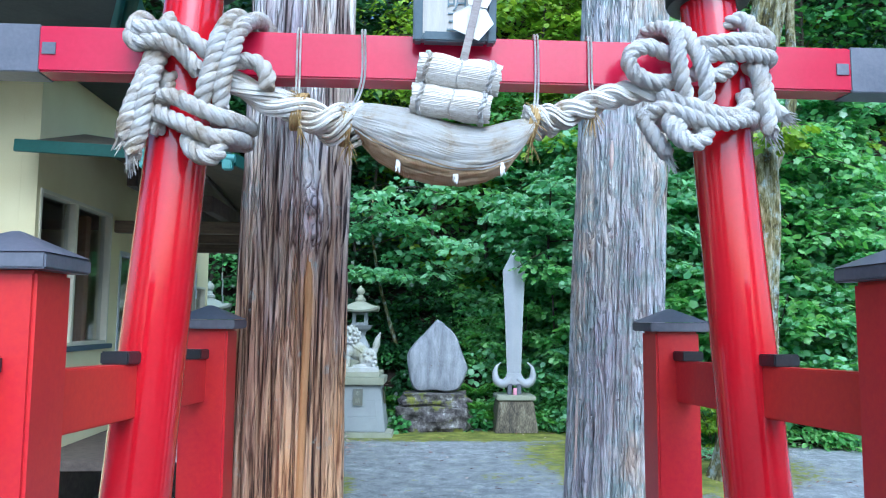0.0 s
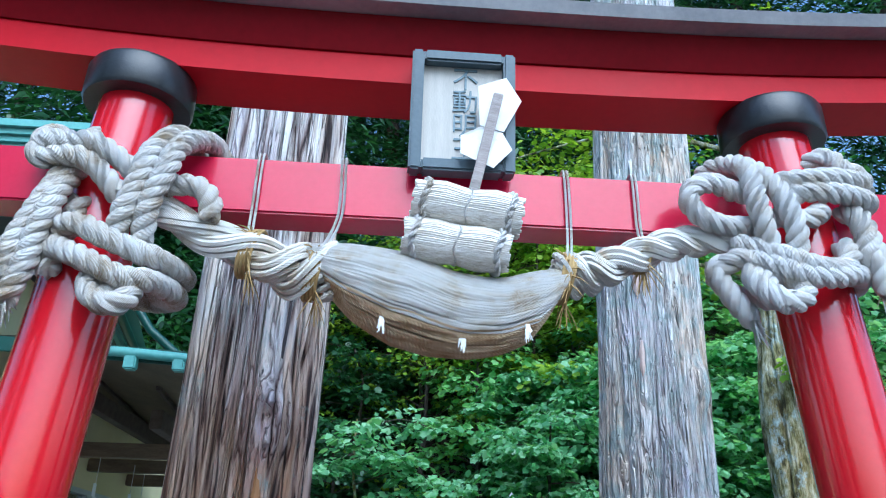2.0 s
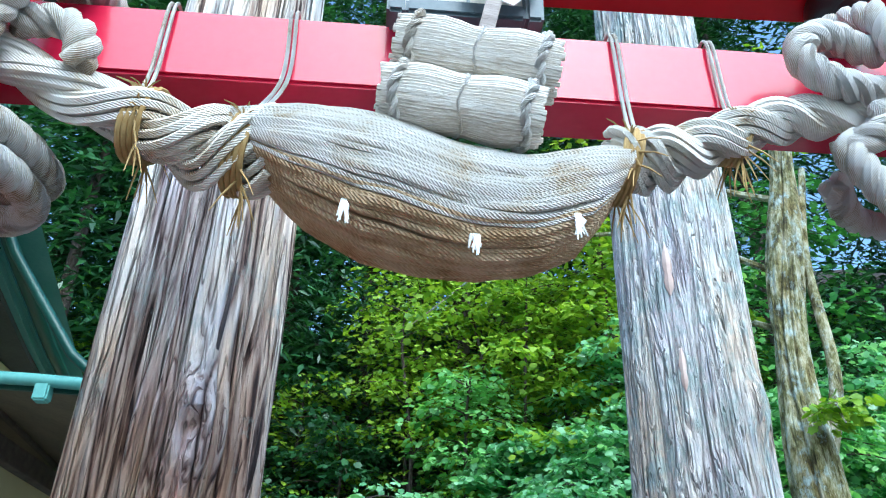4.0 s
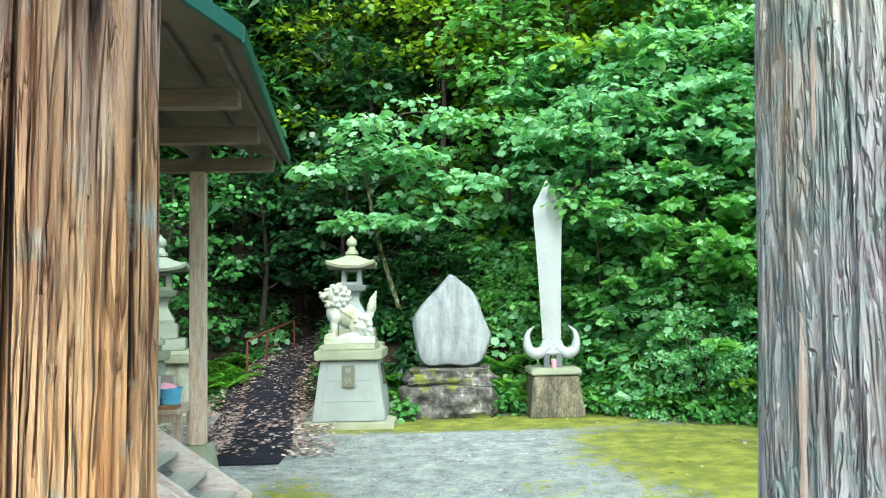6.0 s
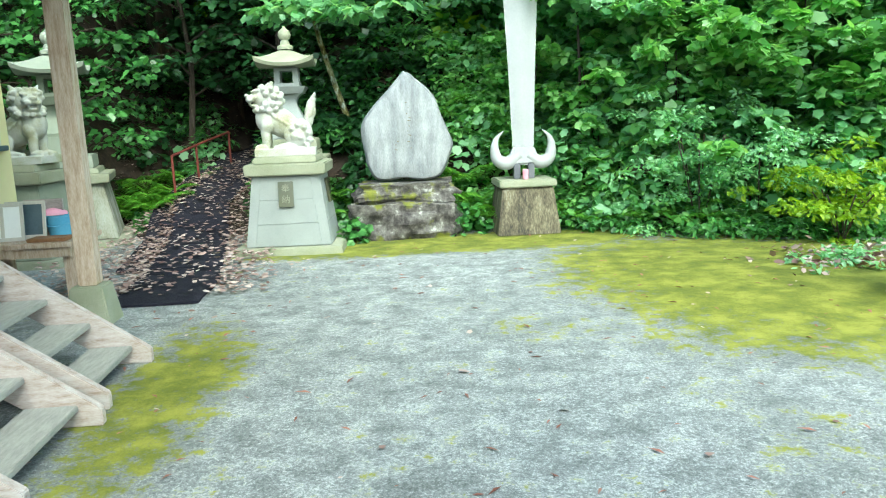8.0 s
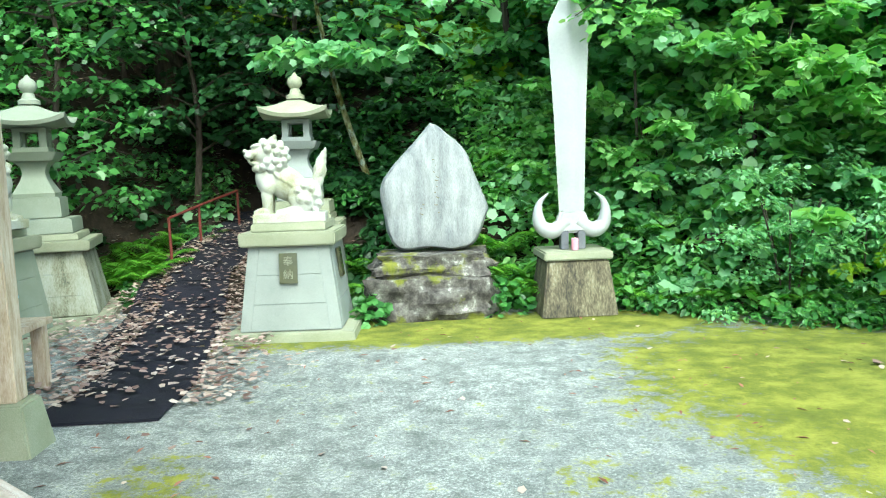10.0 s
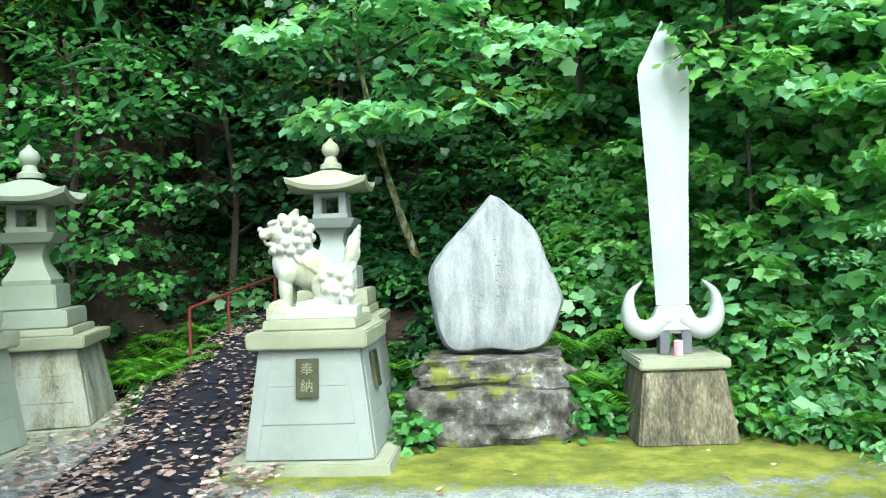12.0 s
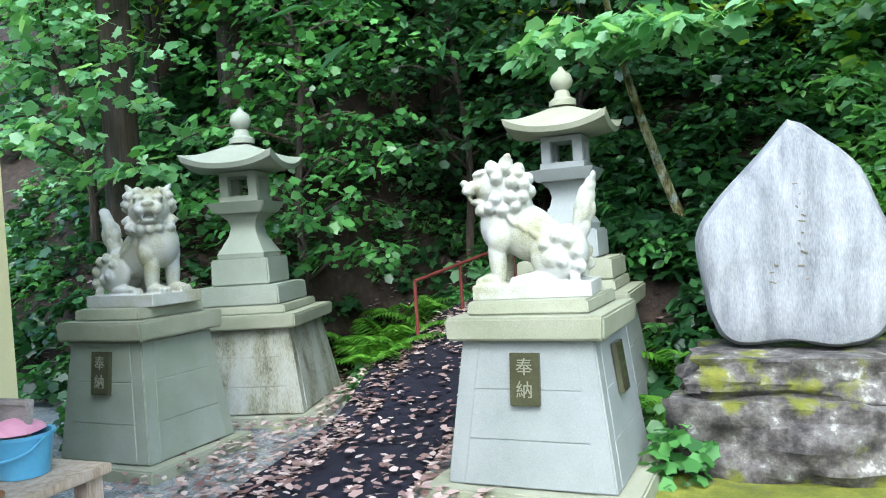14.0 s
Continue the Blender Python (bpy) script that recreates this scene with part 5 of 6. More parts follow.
def guardian(u, v, z, rz, size, turned, label):
    """A seated guardian lion facing its own -x: many rounded masses fused into one carved mesh. turned: the head's turn in degrees."""
    bm = bmesh.new()
    neck = pose(-0.15, 0, 0, 0, 0, turned) @ pose(0.15, 0, 0)

    def ball(x, y, zz, rx, ry, rz2, turn=(0, 0, 0), sub=2, head=False):
        made = bmesh.ops.create_icosphere(bm, subdivisions=sub, radius=1.0)
        m = pose(x, y, zz, *turn) @ Matrix.Diagonal((rx, ry, rz2, 1))
        bmesh.ops.transform(bm, matrix=neck @ m if head else m, verts=made["verts"])

    # trunk, chest and rump
    ball(-0.06, 0, 0.38, 0.26, 0.135, 0.165, (0, 34, 0), 3)
    ball(-0.22, 0, 0.42, 0.13, 0.145, 0.17, (0, -8, 0), 3)
    ball(-0.16, 0, 0.54, 0.14, 0.135, 0.15, (0, 0, 0), 3)
    ball(-0.19, 0, 0.645, 0.165, 0.135, 0.165, (0, 0, 0), 3, True)
    ball(0.17, 0, 0.25, 0.13, 0.15, 0.17, (0, 0, 0), 3)
    for s in (-1, 1):
        ball(-0.235, s * 0.088, 0.24, 0.055, 0.053, 0.19, (0, -3, 0), 3)
        ball(-0.215, s * 0.1, 0.36, 0.075, 0.06, 0.1, (0, 0, 0), 3)
        ball(-0.275, s * 0.09, 0.108, 0.085, 0.06, 0.04)
        for q in range(3):
            ball(-0.34, s * 0.09 + (q - 1) * 0.034, 0.1, 0.032, 0.019, 0.03)
        ball(0.12, s * 0.115, 0.23, 0.15, 0.068, 0.15, (0, 18, 0), 3)
        ball(0.0, s * 0.14, 0.108, 0.13, 0.052, 0.04)
        for q in range(3):
            ball(-0.12, s * 0.14 + (q - 1) * 0.028, 0.1, 0.03, 0.016, 0.028)
        # flame locks over the shoulder and curls on the haunch
        for x, zz, a in ((-0.12, 0.45, 35), (-0.06, 0.41, 32), (0.0, 0.37, 30)):
            ball(x, s * 0.128, zz, 0.05, 0.018, 0.02, (0, a + 14, 0))
        for x, zz, r in ((0.07, 0.3, 0.04), (0.14, 0.345, 0.042), (0.21, 0.32, 0.044), (0.255, 0.25, 0.046), (0.265, 0.17, 0.044), (0.235, 0.11, 0.034)):
            ball(x, s * 0.165, zz, r, 0.026, r)
            ball(x, s * 0.185, zz, r * 0.45, 0.02, r * 0.45)
        for x, zz, r in ((0.1, 0.22, 0.05), (0.17, 0.2, 0.036)):
            ball(x, s * 0.178, zz, r, 0.024, r)
            ball(x, s * 0.196, zz, r * 0.45, 0.016, r * 0.45)
    # head: skull, muzzle, open jaw, nose, brows, eyes and ears
    ball(-0.22, 0, 0.665, 0.15, 0.14, 0.13, (0, 0, 0), 3, True)
    ball(-0.345, 0, 0.675, 0.095, 0.1, 0.048, (0, -6, 0), 3, True)
    ball(-0.325, 0, 0.575, 0.08, 0.085, 0.026, (0, 10, 0), 3, True)
    ball(-0.43, 0, 0.7, 0.026, 0.045, 0.026, (0, 0, 0), 2, True)
    for s in (-1, 1):
        ball(-0.395, s * 0.05, 0.655, 0.05, 0.042, 0.036, (0, 0, 0), 2, True)
        ball(-0.4, s * 0.045, 0.612, 0.013, 0.013, 0.022, (0, 0, 0), 2, True)
        ball(-0.33, s * 0.065, 0.75, 0.05, 0.04, 0.024, (0, -14, s * 18), 2, True)
        ball(-0.345, s * 0.06, 0.715, 0.026, 0.026, 0.022, (0, 0, 0), 2, True)
        ball(-0.17, s * 0.115, 0.79, 0.045, 0.028, 0.055, (s * -22, 20, 0), 2, True)
        ball(-0.155, s * 0.135, 0.825, 0.025, 0.016, 0.035, (s * -28, 20, 0), 2, True)
        # mane in rings of round curls
        for radius, count, out, r in ((0.075, 4, 0.145, 0.04), (0.135, 8, 0.128, 0.04), (0.165, 9, 0.07, 0.04), (0.17, 9, 0.0, 0.036)):
            for q in range(count):
                a = radians(-125 + 235 * q / (count - 1))
                ball(-0.2 + radius * math.cos(a), s * out, 0.645 + radius * 0.92 * math.sin(a), r, r * 0.8, r, (0, 0, 0), 2, True)
                ball(-0.2 + radius * math.cos(a), s * (out + 0.026), 0.645 + radius * 0.92 * math.sin(a), r * 0.5, r * 0.4, r * 0.5, (0, 0, 0), 2, True)
        for x, zz in ((-0.33, 0.535), (-0.28, 0.51), (-0.24, 0.49)):
            ball(x, s * 0.06, zz, 0.036, 0.034, 0.036, (0, 0, 0), 2, True)
    ball(-0.345, 0, 0.53, 0.034, 0.034, 0.036, (0, 0, 0), 2, True)
    # upright flame tail
    for x, zz, rx, rz2 in ((0.26, 0.4, 0.06, 0.09), (0.285, 0.49, 0.068, 0.1), (0.3, 0.57, 0.055, 0.08), (0.325, 0.63, 0.035, 0.06), (0.345, 0.68, 0.018, 0.04)):
        ball(x, 0, zz, rx, 0.05, rz2, (0, 10, 0), 3)
    for s in (-1, 1):
        for x, zz in ((0.25, 0.44), (0.3, 0.5), (0.27, 0.54)):
            ball(x, s * 0.045, zz, 0.03, 0.018, 0.07, (0, 12, 0))
    for p in bm.verts:
        p.co.z = max(p.co.z, 0.07)
    box(bm, -0.37, 0.33, -0.21, 0.21, 0.0, 0.085)
    ob = part("guardian_lion_statue", bm, M["statue"], None, "", at(u, v, z, rz) @ Matrix.Scale(size, 4), True)
    fuse = ob.modifiers.new("fuse", "REMESH")
    fuse.mode, fuse.voxel_size, fuse.use_smooth_shade = "VOXEL", 0.0075, True
    ease = ob.modifiers.new("ease", "SMOOTH")
    ease.iterations, ease.factor = 2, 0.5
    return tagged(ob, label, "statue", "guardian statues")


guardian(-0.6, 11.84, 1.066, 2, 1.0, 12, "white stone guardian lion seated on a granite pedestal")
guardian(-3.62, 11.78, 1.1, 172, 1.03, -42, "white stone guardian lion with curled mane on a pedestal")

# ---- inscribed stele on two boulders
def slab(name, outline, depth, z0, m, mat, label, category, rough=0.02):
    ob_bm = bmesh.new()
    pts = smooth_path(outline + [outline[0]], 5)[:-1]
    n = len(pts)
    cx, cz = pts[:, 0].mean(), pts[:, 1].mean()
    layers = []
    for y, sc in ((-depth, 0.0), (-depth, 0.5), (-depth, 0.82), (-depth * 0.8, 0.95), (-depth * 0.3, 1.0), (depth * 0.5, 0.99), (depth, 0.85), (depth, 0.3)):
        ring = []
        for x, z in pts:
            q = (cx + (x - cx) * max(sc, 0.02), y, cz + (z - cz) * max(sc, 0.02))
            d = rough * noise_at(*q, s=4) + rough * 0.5 * noise_at(*q, s=11)
            ring.append(ob_bm.verts.new((q[0] + d * 0.7, q[1] + d, q[2] + d * 0.7)))
        layers.append(ring)
    for a, b in zip(layers, layers[1:]):
        for i in range(n):
            ob_bm.faces.new((a[i], a[(i + 1) % n], b[(i + 1) % n], b[i]))
    ob_bm.faces.new(layers[0])
    ob_bm.faces.new(layers[-1][::-1])
    ob = part(name, ob_bm, mat, None, "", m)
    return tagged(ob, label, category)


stele = slab("stone_stele", [(0.86, 2.0), (1.0, 1.92), (1.2, 1.72), (1.34, 1.42), (1.45, 1.12), (1.44, 0.98), (1.3, 0.68), (1.12, 0.62), (0.8, 0.64), (0.52, 0.62), (0.4, 0.7), (0.32, 0.95), (0.29, 1.3), (0.42, 1.53), (0.66, 1.78)],
             0.13, 0, at(-0.03, 12.5, 0.03), M["stele"], "tall pointed grey stone slab with worn carved writing", "stone monument")
rnd = random.Random(3)
for x, z0, z1 in ((0.89, 1.6, 1.02), (0.72, 1.12, 0.98)):
    z = z0
    while z > z1:
        mid, half = x + rnd.uniform(-0.03, 0.03), rnd.uniform(0.008, 0.022)
        boxed("worn_mark", (-half, half, -0.142, -0.12, -0.004, 0.005), M["granite_old"], stele, 0.002, "", pose(mid, 0, z, 0, rnd.uniform(-35, 50), 0))
        z -= rnd.uniform(0.025, 0.085)


def boulder(name, x0, x1, y0, y1, z0, z1, m, mat, label, seed):
    bm = bmesh.new()
    bmesh.ops.create_cube(bm, size=2)
    bmesh.ops.subdivide_edges(bm, edges=bm.edges[:], cuts=14, use_grid_fill=True)
    for p in bm.verts:
        q = p.co.copy()
        n = q.normalized() * 1.25
        q = q * 0.78 + n * 0.22
        d = 0.2 * noise_at(q.x * 1.4 + seed, q.y * 1.4, q.z * 1.2) + 0.09 * noise_at(q.x, q.y + seed, q.z, 4) + 0.03 * noise_at(q.x, q.y, q.z + seed, 11)
        q *= 1 + d
        p.co = Vector(((x0 + x1) / 2 + q.x * (x1 - x0) / 2, (y0 + y1) / 2 + q.y * (y1 - y0) / 2, (z0 + z1) / 2 + q.z * (z1 - z0) / 2))
    return tagged(part(name, bm, mat, None, "", m), label, "boulder", "stele base stones")


rk = Mat("lichened_boulder", 0.9)
co = rk.coords()
n1, n2 = rk.noise(co, 7, 7, 0.7), rk.noise(co, 3, 5)
c1 = rk.ramp(n1, [(0.36, (0.025, 0.022, 0.022)), (0.48, (0.075, 0.066, 0.064)), (0.6, (0.16, 0.15, 0.14)), (0.7, (0.5, 0.5, 0.48))])
rk.color(rk.mix(rk.ramp(n2, [(0.55, (0, 0, 0)), (0.63, (1, 1, 1))]), c1, rk.ramp(n1, two((0.09, 0.11, 0.01), (0.2, 0.2, 0.03)))))
rk.bump(n1, 0.7, 0.03)
M["boulder"] = rk.m
boulder("base_boulder", 0.2, 1.38, 12.1, 12.85, 0.36, 0.63, at(0, 0), M["boulder"], "flat lichen-spotted base stone under the stele", 2)
boulder("base_boulder", 0.1, 1.42, 12.0, 13.0, -0.15, 0.4, at(0, 0), M["boulder"], "broad mossy boulder carrying the base stone", 8)

# ---- giant sword on its block
block = thing("sword_pedestal", at(2.28, 12.18, -0.06), "stained tapered concrete block with a mossy top", "pedestal")
part("block", frustum(bmesh.new(), 0, 0.6, (0.4, 0.38), (0.32, 0.31), 0.02), M["granite_old"], block)
part("cap", frustum(bmesh.new(), 0.602, 0.69, (0.36, 0.35), (0.355, 0.345), 0.015), M["granite_warm"], block, "mossy slab")
sword = thing("giant_sword", at(2.275, 12.12, 0.632), "tall white painted upright sword with a crescent guard", "sword monument")
bm = bmesh.new()
prof = [(0.4, 0.135), (1.4, 0.17), (2.3, 0.215), (2.36, 0.2), (2.74, 0.005)]
rings = []
for z, h in prof:
    c = [(-h, 0), (-h * 0.15, -0.045), (h * 0.15, -0.045), (h, 0), (h * 0.15, 0.045), (-h * 0.15, 0.045)]
    rings.append([bm.verts.new((x, y * (h / 0.2) ** 0.3, z)) for x, y in c])
for a, b in zip(rings, rings[1:]):
    for i in range(6):
        bm.faces.new((a[i], a[(i + 1) % 6], b[(i + 1) % 6], b[i]))
bm.faces.new(rings[0][::-1])
bm.faces.new(rings[-1])
part("blade", bm, M["white_paint"], sword)
for s in (-1, 1):
    pts = smooth_path([(s * 0.05, 0, 0.3), (s * 0.2, 0, 0.2), (s * 0.32, 0, 0.24), (s * 0.36, 0, 0.36), (s * 0.34, 0, 0.5), (s * 0.245, 0, 0.6)], 8)
    r = np.interp(np.linspace(0, 1, len(pts)), [0, 0.3, 0.6, 1], [0.08, 0.085, 0.06, 0.006])
    v, f, u = sweep(pts, r, 14)
    raw("horn", v, f, M["white_paint"], sword, "", None, True, u)
bm = bmesh.new()
frustum(bm, 0.17, 0.42, (0.23, 0.075), (0.12, 0.06), 0.03)
part("guard", bm, M["white_paint"], sword)
for s in (-1, 1):
    boxed("leg", (s * 0.09 - 0.04, s * 0.09 + 0.04, -0.06, 0.06, 0.0, 0.2), M["cap_metal"], sword, 0.006)
cup = bmesh.new()
lathe(cup, [(0.033, 0.0), (0.036, 0.005), (0.036, 0.12), (0.03, 0.125)], 20)
tagged(part("offering_can", cup, M["pink"], None, "", at(2.27, 11.98, 0.632)), "small pink and white can before the sword", "can")

# ---- rubber mats up the path and the red hand rail
def mat_strip(u0, u1, v0, v1, name):
    bm = bmesh.new()
    n = max(2, int((v1 - v0) / 0.12))
    rows = []
    for i in range(n + 1):
        v = v0 + (v1 - v0) * i / n
        sh = path_u(v) + 1.49
        z = max(ground_z(u0, v), hill((u0 + u1) / 2 + sh, v) - 0.02) + 0.03 + 0.006 * math.sin(v * 9)
        rows.append([bm.verts.new((u, v, zz)) for u, zz in ((u0 + sh, z - 0.02), (u0 + sh, z), (u1 + sh, z), (u1 + sh, z - 0.02))])
    for a, b in zip(rows, rows[1:]):
        for i in range(4):
            bm.faces.new((a[i], a[(i + 1) % 4], b[(i + 1) % 4], b[i]))
    bm.faces.new(rows[0])
    bm.faces.new(rows[-1][::-1])
    return tagged(part(name, bm, M["mat"], None, "", SITE, False), "black ribbed rubber mat strewn with fallen leaves", "mat", "path mats")


for v0 in np.arange(9.0, 18.0, 1.6):
    mat_strip(-1.95 if v0 < 10 else -2.2, -1.12, float(v0), float(v0) + 1.57, "path_mat")

rail = thing("hand_rail", at(0, 0), "rusty red pipe handrail beside the mat path", "handrail")
pts = [(-2.66, 14.6, 0.38), (-2.5, 15.55, 0.5), (-2.15, 16.6, 0.68)]
tops = []
for u, v, z in pts:
    pipe("post", [(u, v, z - 0.1), (u, v, z + 0.62)], 0.02, M["rust"], rail, 8)
    tops.append((u, v, z + 0.62))
pipe("top_rail", tops, 0.02, M["rust"], rail, 8)
# ---- planting
rng = np.random.default_rng(7)

LEAF_SHAPES = {
    "oval": ([(0, 0, 0), (0.3, 0.27, 0.06), (0.75, 0.2, 0.05), (1, 0, -0.06), (0.75, -0.2, 0.05), (0.3, -0.27, 0.06)], [(0, 1, 2, 3), (0, 3, 4, 5)]),
    "lobed": ([(0, 0, 0), (0.12, 0.4, 0.04), (0.45, 0.36, 0.03), (0.68, 0.45, -0.04), (0.8, 0.24, 0.0), (1.05, 0, -0.08), (0.8, -0.24, 0.0), (0.68, -0.45, -0.04), (0.45, -0.36, 0.03), (0.12, -0.4, 0.04)],
              [(0, 1, 2), (0, 2, 3, 4), (0, 4, 5, 6), (0, 6, 7, 8), (0, 8, 9)]),
    "needle": ([(0, 0, 0), (0.4, 0.12, 0.03), (1, 0, -0.12), (0.4, -0.12, 0.03)], [(0, 1, 2, 3)]),
    "scrap": ([(0, 0.1, 0.0), (0.4, 0.35, 0.08), (1, 0.15, 0.02), (0.9, -0.25, 0.1), (0.3, -0.3, 0.03)], [(0, 1, 2, 3, 4)]),
}


def leaves(name, places, headings, lifts, sizes, shape, mat, parent=None, label="", m=None, roll=0.5):
    """One mesh of many leaves: places (n, 3), heading and lift angles, sizes."""
    base, polys = LEAF_SHAPES[shape]
    base = np.array(base, float)
    n = len(places)
    ch, sh, cl, sl = np.cos(headings), np.sin(headings), np.cos(lifts), np.sin(lifts)
    fwd = np.stack([ch * cl, sh * cl, sl], 1)
    side = np.stack([-sh, ch, np.zeros(n)], 1)
    nor = np.cross(fwd, side)
    tw = rng.normal(0, roll, n)[:, None]
    side, nor = side * np.cos(tw) + nor * np.sin(tw), nor * np.cos(tw) - side * np.sin(tw)
    v = places[:, None, :] + sizes[:, None, None] * (base[None, :, 0:1] * fwd[:, None] + base[None, :, 1:2] * side[:, None] + base[None, :, 2:3] * nor[:, None])
    k = len(base)
    v = v.reshape(-1, 3)
    me = bpy.data.meshes.new(name)
    loops = np.concatenate([(np.arange(n)[:, None] * k + np.array(p)[None]) for p in polys], 1)
    counts = np.array([len(p) for p in polys])
    total = np.tile(counts, n)
    me.vertices.add(len(v))
    me.vertices.foreach_set("co", v.astype(np.float32).ravel())
    me.loops.add(loops.size)
    me.loops.foreach_set("vertex_index", loops.astype(np.int32).ravel())
    me.polygons.add(len(total))
    me.polygons.foreach_set("loop_start", np.concatenate([[0], np.cumsum(total)[:-1]]).astype(np.int32))
    me.update(calc_edges=True)
    me.materials.append(mat)
    ob = new(name, me)
    if parent:
        ob.parent = parent
    ob.matrix_basis = m if m is not None else (Matrix() if parent else SITE)
    if label:
        ob["label"] = label
    return ob


def clumps(centres, radii, per, size, shape, droop=0.0, flat=0.6, up=0.3):
    """Leaf places on uneven mounds round centres."""
    n = len(centres)
    idx = np.repeat(np.arange(n), per)
    d = rng.normal(size=(len(idx), 3))
    d /= np.linalg.norm(d, axis=1)[:, None]
    d[:, 2] = np.abs(d[:, 2]) * rng.choice([1, 1, 1, -0.4], len(idx))
    rr = radii[idx] * rng.uniform(0.35, 1.05, len(idx)) ** 0.6
    pos = centres[idx] + d * rr[:, None] * np.array((1, 1, flat))
    head = np.arctan2(d[:, 1] - 0.8, d[:, 0]) + rng.normal(0, 0.6, len(idx))
    lift = rng.normal(up - droop - 0.6, 0.35, len(idx))
    sz = size * rng.uniform(0.6, 1.4, len(idx))
    return pos, head, lift, sz


def surface(us, vs, extra=0.0):
    return np.array([(u, v, hill(u, v) + extra) for u, v in zip(us, vs)])


def sample_slope(n, u0, u1, d0, d1):
    """Places on the slope, d metres past its foot."""
    us = rng.uniform(u0, u1, n)
    foot = np.interp(us, [f[0] for f in FOOT], [f[1] for f in FOOT])
    vs = foot + rng.uniform(d0, d1, n)
    keep = np.array([abs(u - path_u(v)) > 0.75 or v > 19 for u, v in zip(us, vs)])
    return us[keep], vs[keep]


def undergrowth(name, n, span, radius, per, size, shape, mat, label, up=0.3, lift=0.05):
    us, vs = sample_slope(n, *span)
    c = surface(us, vs, lift)
    pos, h, l, s = clumps(c, rng.uniform(*radius, len(c)), per, size, shape, up=up)
    tagged(leaves(name, pos, h, l, s, shape, mat), label, "undergrowth", kind="stuff")


undergrowth("undergrowth", 560, (1.3, 9.5, 0.1, 3.4), (0.22, 0.5), 60, 0.12, "oval", M["leaf_fresh"], "dense green leafy undergrowth on the slope")
undergrowth("undergrowth", 420, (1.6, 9.5, 0.2, 4.5), (0.22, 0.5), 55, 0.13, "lobed", M["leaf_blue"], "blue-green lobed weeds on the slope")
# leaf_dark plants here and below have the canopy's shade in their colour
undergrowth("undergrowth", 170, (-1.2, 1.5, 0.1, 4.5), (0.2, 0.45), 50, 0.12, "lobed", M["leaf_dark"], "leafy undergrowth behind the monuments, coloured dark for forest shade")
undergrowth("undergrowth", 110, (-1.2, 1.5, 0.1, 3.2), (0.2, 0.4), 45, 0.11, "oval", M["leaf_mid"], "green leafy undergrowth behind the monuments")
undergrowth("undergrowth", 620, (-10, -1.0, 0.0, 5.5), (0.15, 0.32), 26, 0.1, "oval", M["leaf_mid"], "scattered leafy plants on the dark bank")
undergrowth("undergrowth", 420, (-10, -1.0, 0.3, 7.0), (0.2, 0.4), 26, 0.13, "lobed", M["leaf_dark"], "broad-leaved plants on the bank, canopy shade put into their colour")
undergrowth("undergrowth", 60, (-10, -1.0, 0.3, 5.0), (0.2, 0.35), 22, 0.14, "lobed", M["leaf_blue"], "broad-leaved plants on the dark bank")
undergrowth("undergrowth", 450, (-14, 15, 5.0, 16), (0.4, 0.9), 46, 0.17, "lobed", M["leaf_mid"], "green bushes high on the slope")
undergrowth("undergrowth", 600, (-14, 15, 3.0, 16), (0.4, 0.9), 46, 0.19, "lobed", M["leaf_dark"], "thick bushes high on the slope, coloured dark for forest shade")
undergrowth("undergrowth", 330, (1.5, 15, 3.0, 12), (0.4, 0.8), 60, 0.14, "lobed", M["leaf_fresh"], "thick green bushes high on the slope")
undergrowth("undergrowth", 150, (0, 14, 3.0, 12), (0.4, 0.8), 42, 0.17, "lobed", M["leaf_yellow"], "bright young bushes high on the slope")


def fern(u, v, n, length, label):
    """A rosette of arching fronds, each with its leaflets."""
    z = max(hill(u, v), ground_z(u, v))
    f = thing("fern", at(u, v, z), label, "fern", "ferns")
    for i in range(n):
        a = 2 * math.pi * (i + rng.uniform(-0.3, 0.3)) / n
        L = length * rng.uniform(0.7, 1.15)
        pos, head, lift, size = [], [], [], []
        arch = rng.uniform(0.9, 1.3)
        for t in np.linspace(0.12, 1, 17):
            r = L * t * (1 - 0.15 * t)
            zz = L * (arch * t - 0.85 * t * t)
            w = L * 0.22 * math.sin(math.pi * min(1, 0.15 + t * 0.85)) + 0.015
            for s in (-1, 1):
                pos.append((r * math.cos(a), r * math.sin(a), zz))
                head.append(a + s * 1.25)
                lift.append(-0.2)
                size.append(w)
        leaves("frond", np.array(pos), np.array(head), np.array(lift), np.array(size), "needle", M["fern"], f, "", None, 0.2)["kind"] = "stuff"


def fern_bed(spots, label):
    for u, v, L in spots:
        fern(u, v, 10, L, label)


fern_bed([(1.7, 12.6, 0.75), (1.62, 12.85, 0.9), (1.85, 13.0, 0.95), (1.75, 13.35, 1.0), (2.1, 12.9, 0.8), (0.0, 13.0, 0.7), (3.2, 12.1, 0.6), (3.7, 11.75, 0.6), (4.2, 11.4, 0.55), (2.9, 12.6, 0.7), (3.5, 12.5, 0.7), (4.6, 11.5, 0.6), (5.0, 11.2, 0.55),
          (-2.95, 14.5, 0.75), (-3.0, 15.1, 0.85), (-3.3, 14.8, 0.8), (-3.5, 15.4, 0.9), (-2.85, 14.0, 0.5), (-3.3, 15.9, 0.9), (-2.9, 15.6, 0.8), (-3.8, 15.6, 0.9), (-2.8, 16.2, 0.7), (-3.6, 16.3, 0.9), (0.1, 13.6, 0.6), (1.3, 14.2, 0.8), (2.4, 13.4, 0.7), (5.4, 11.6, 0.6)],
         "bright green fern with arching fronds")


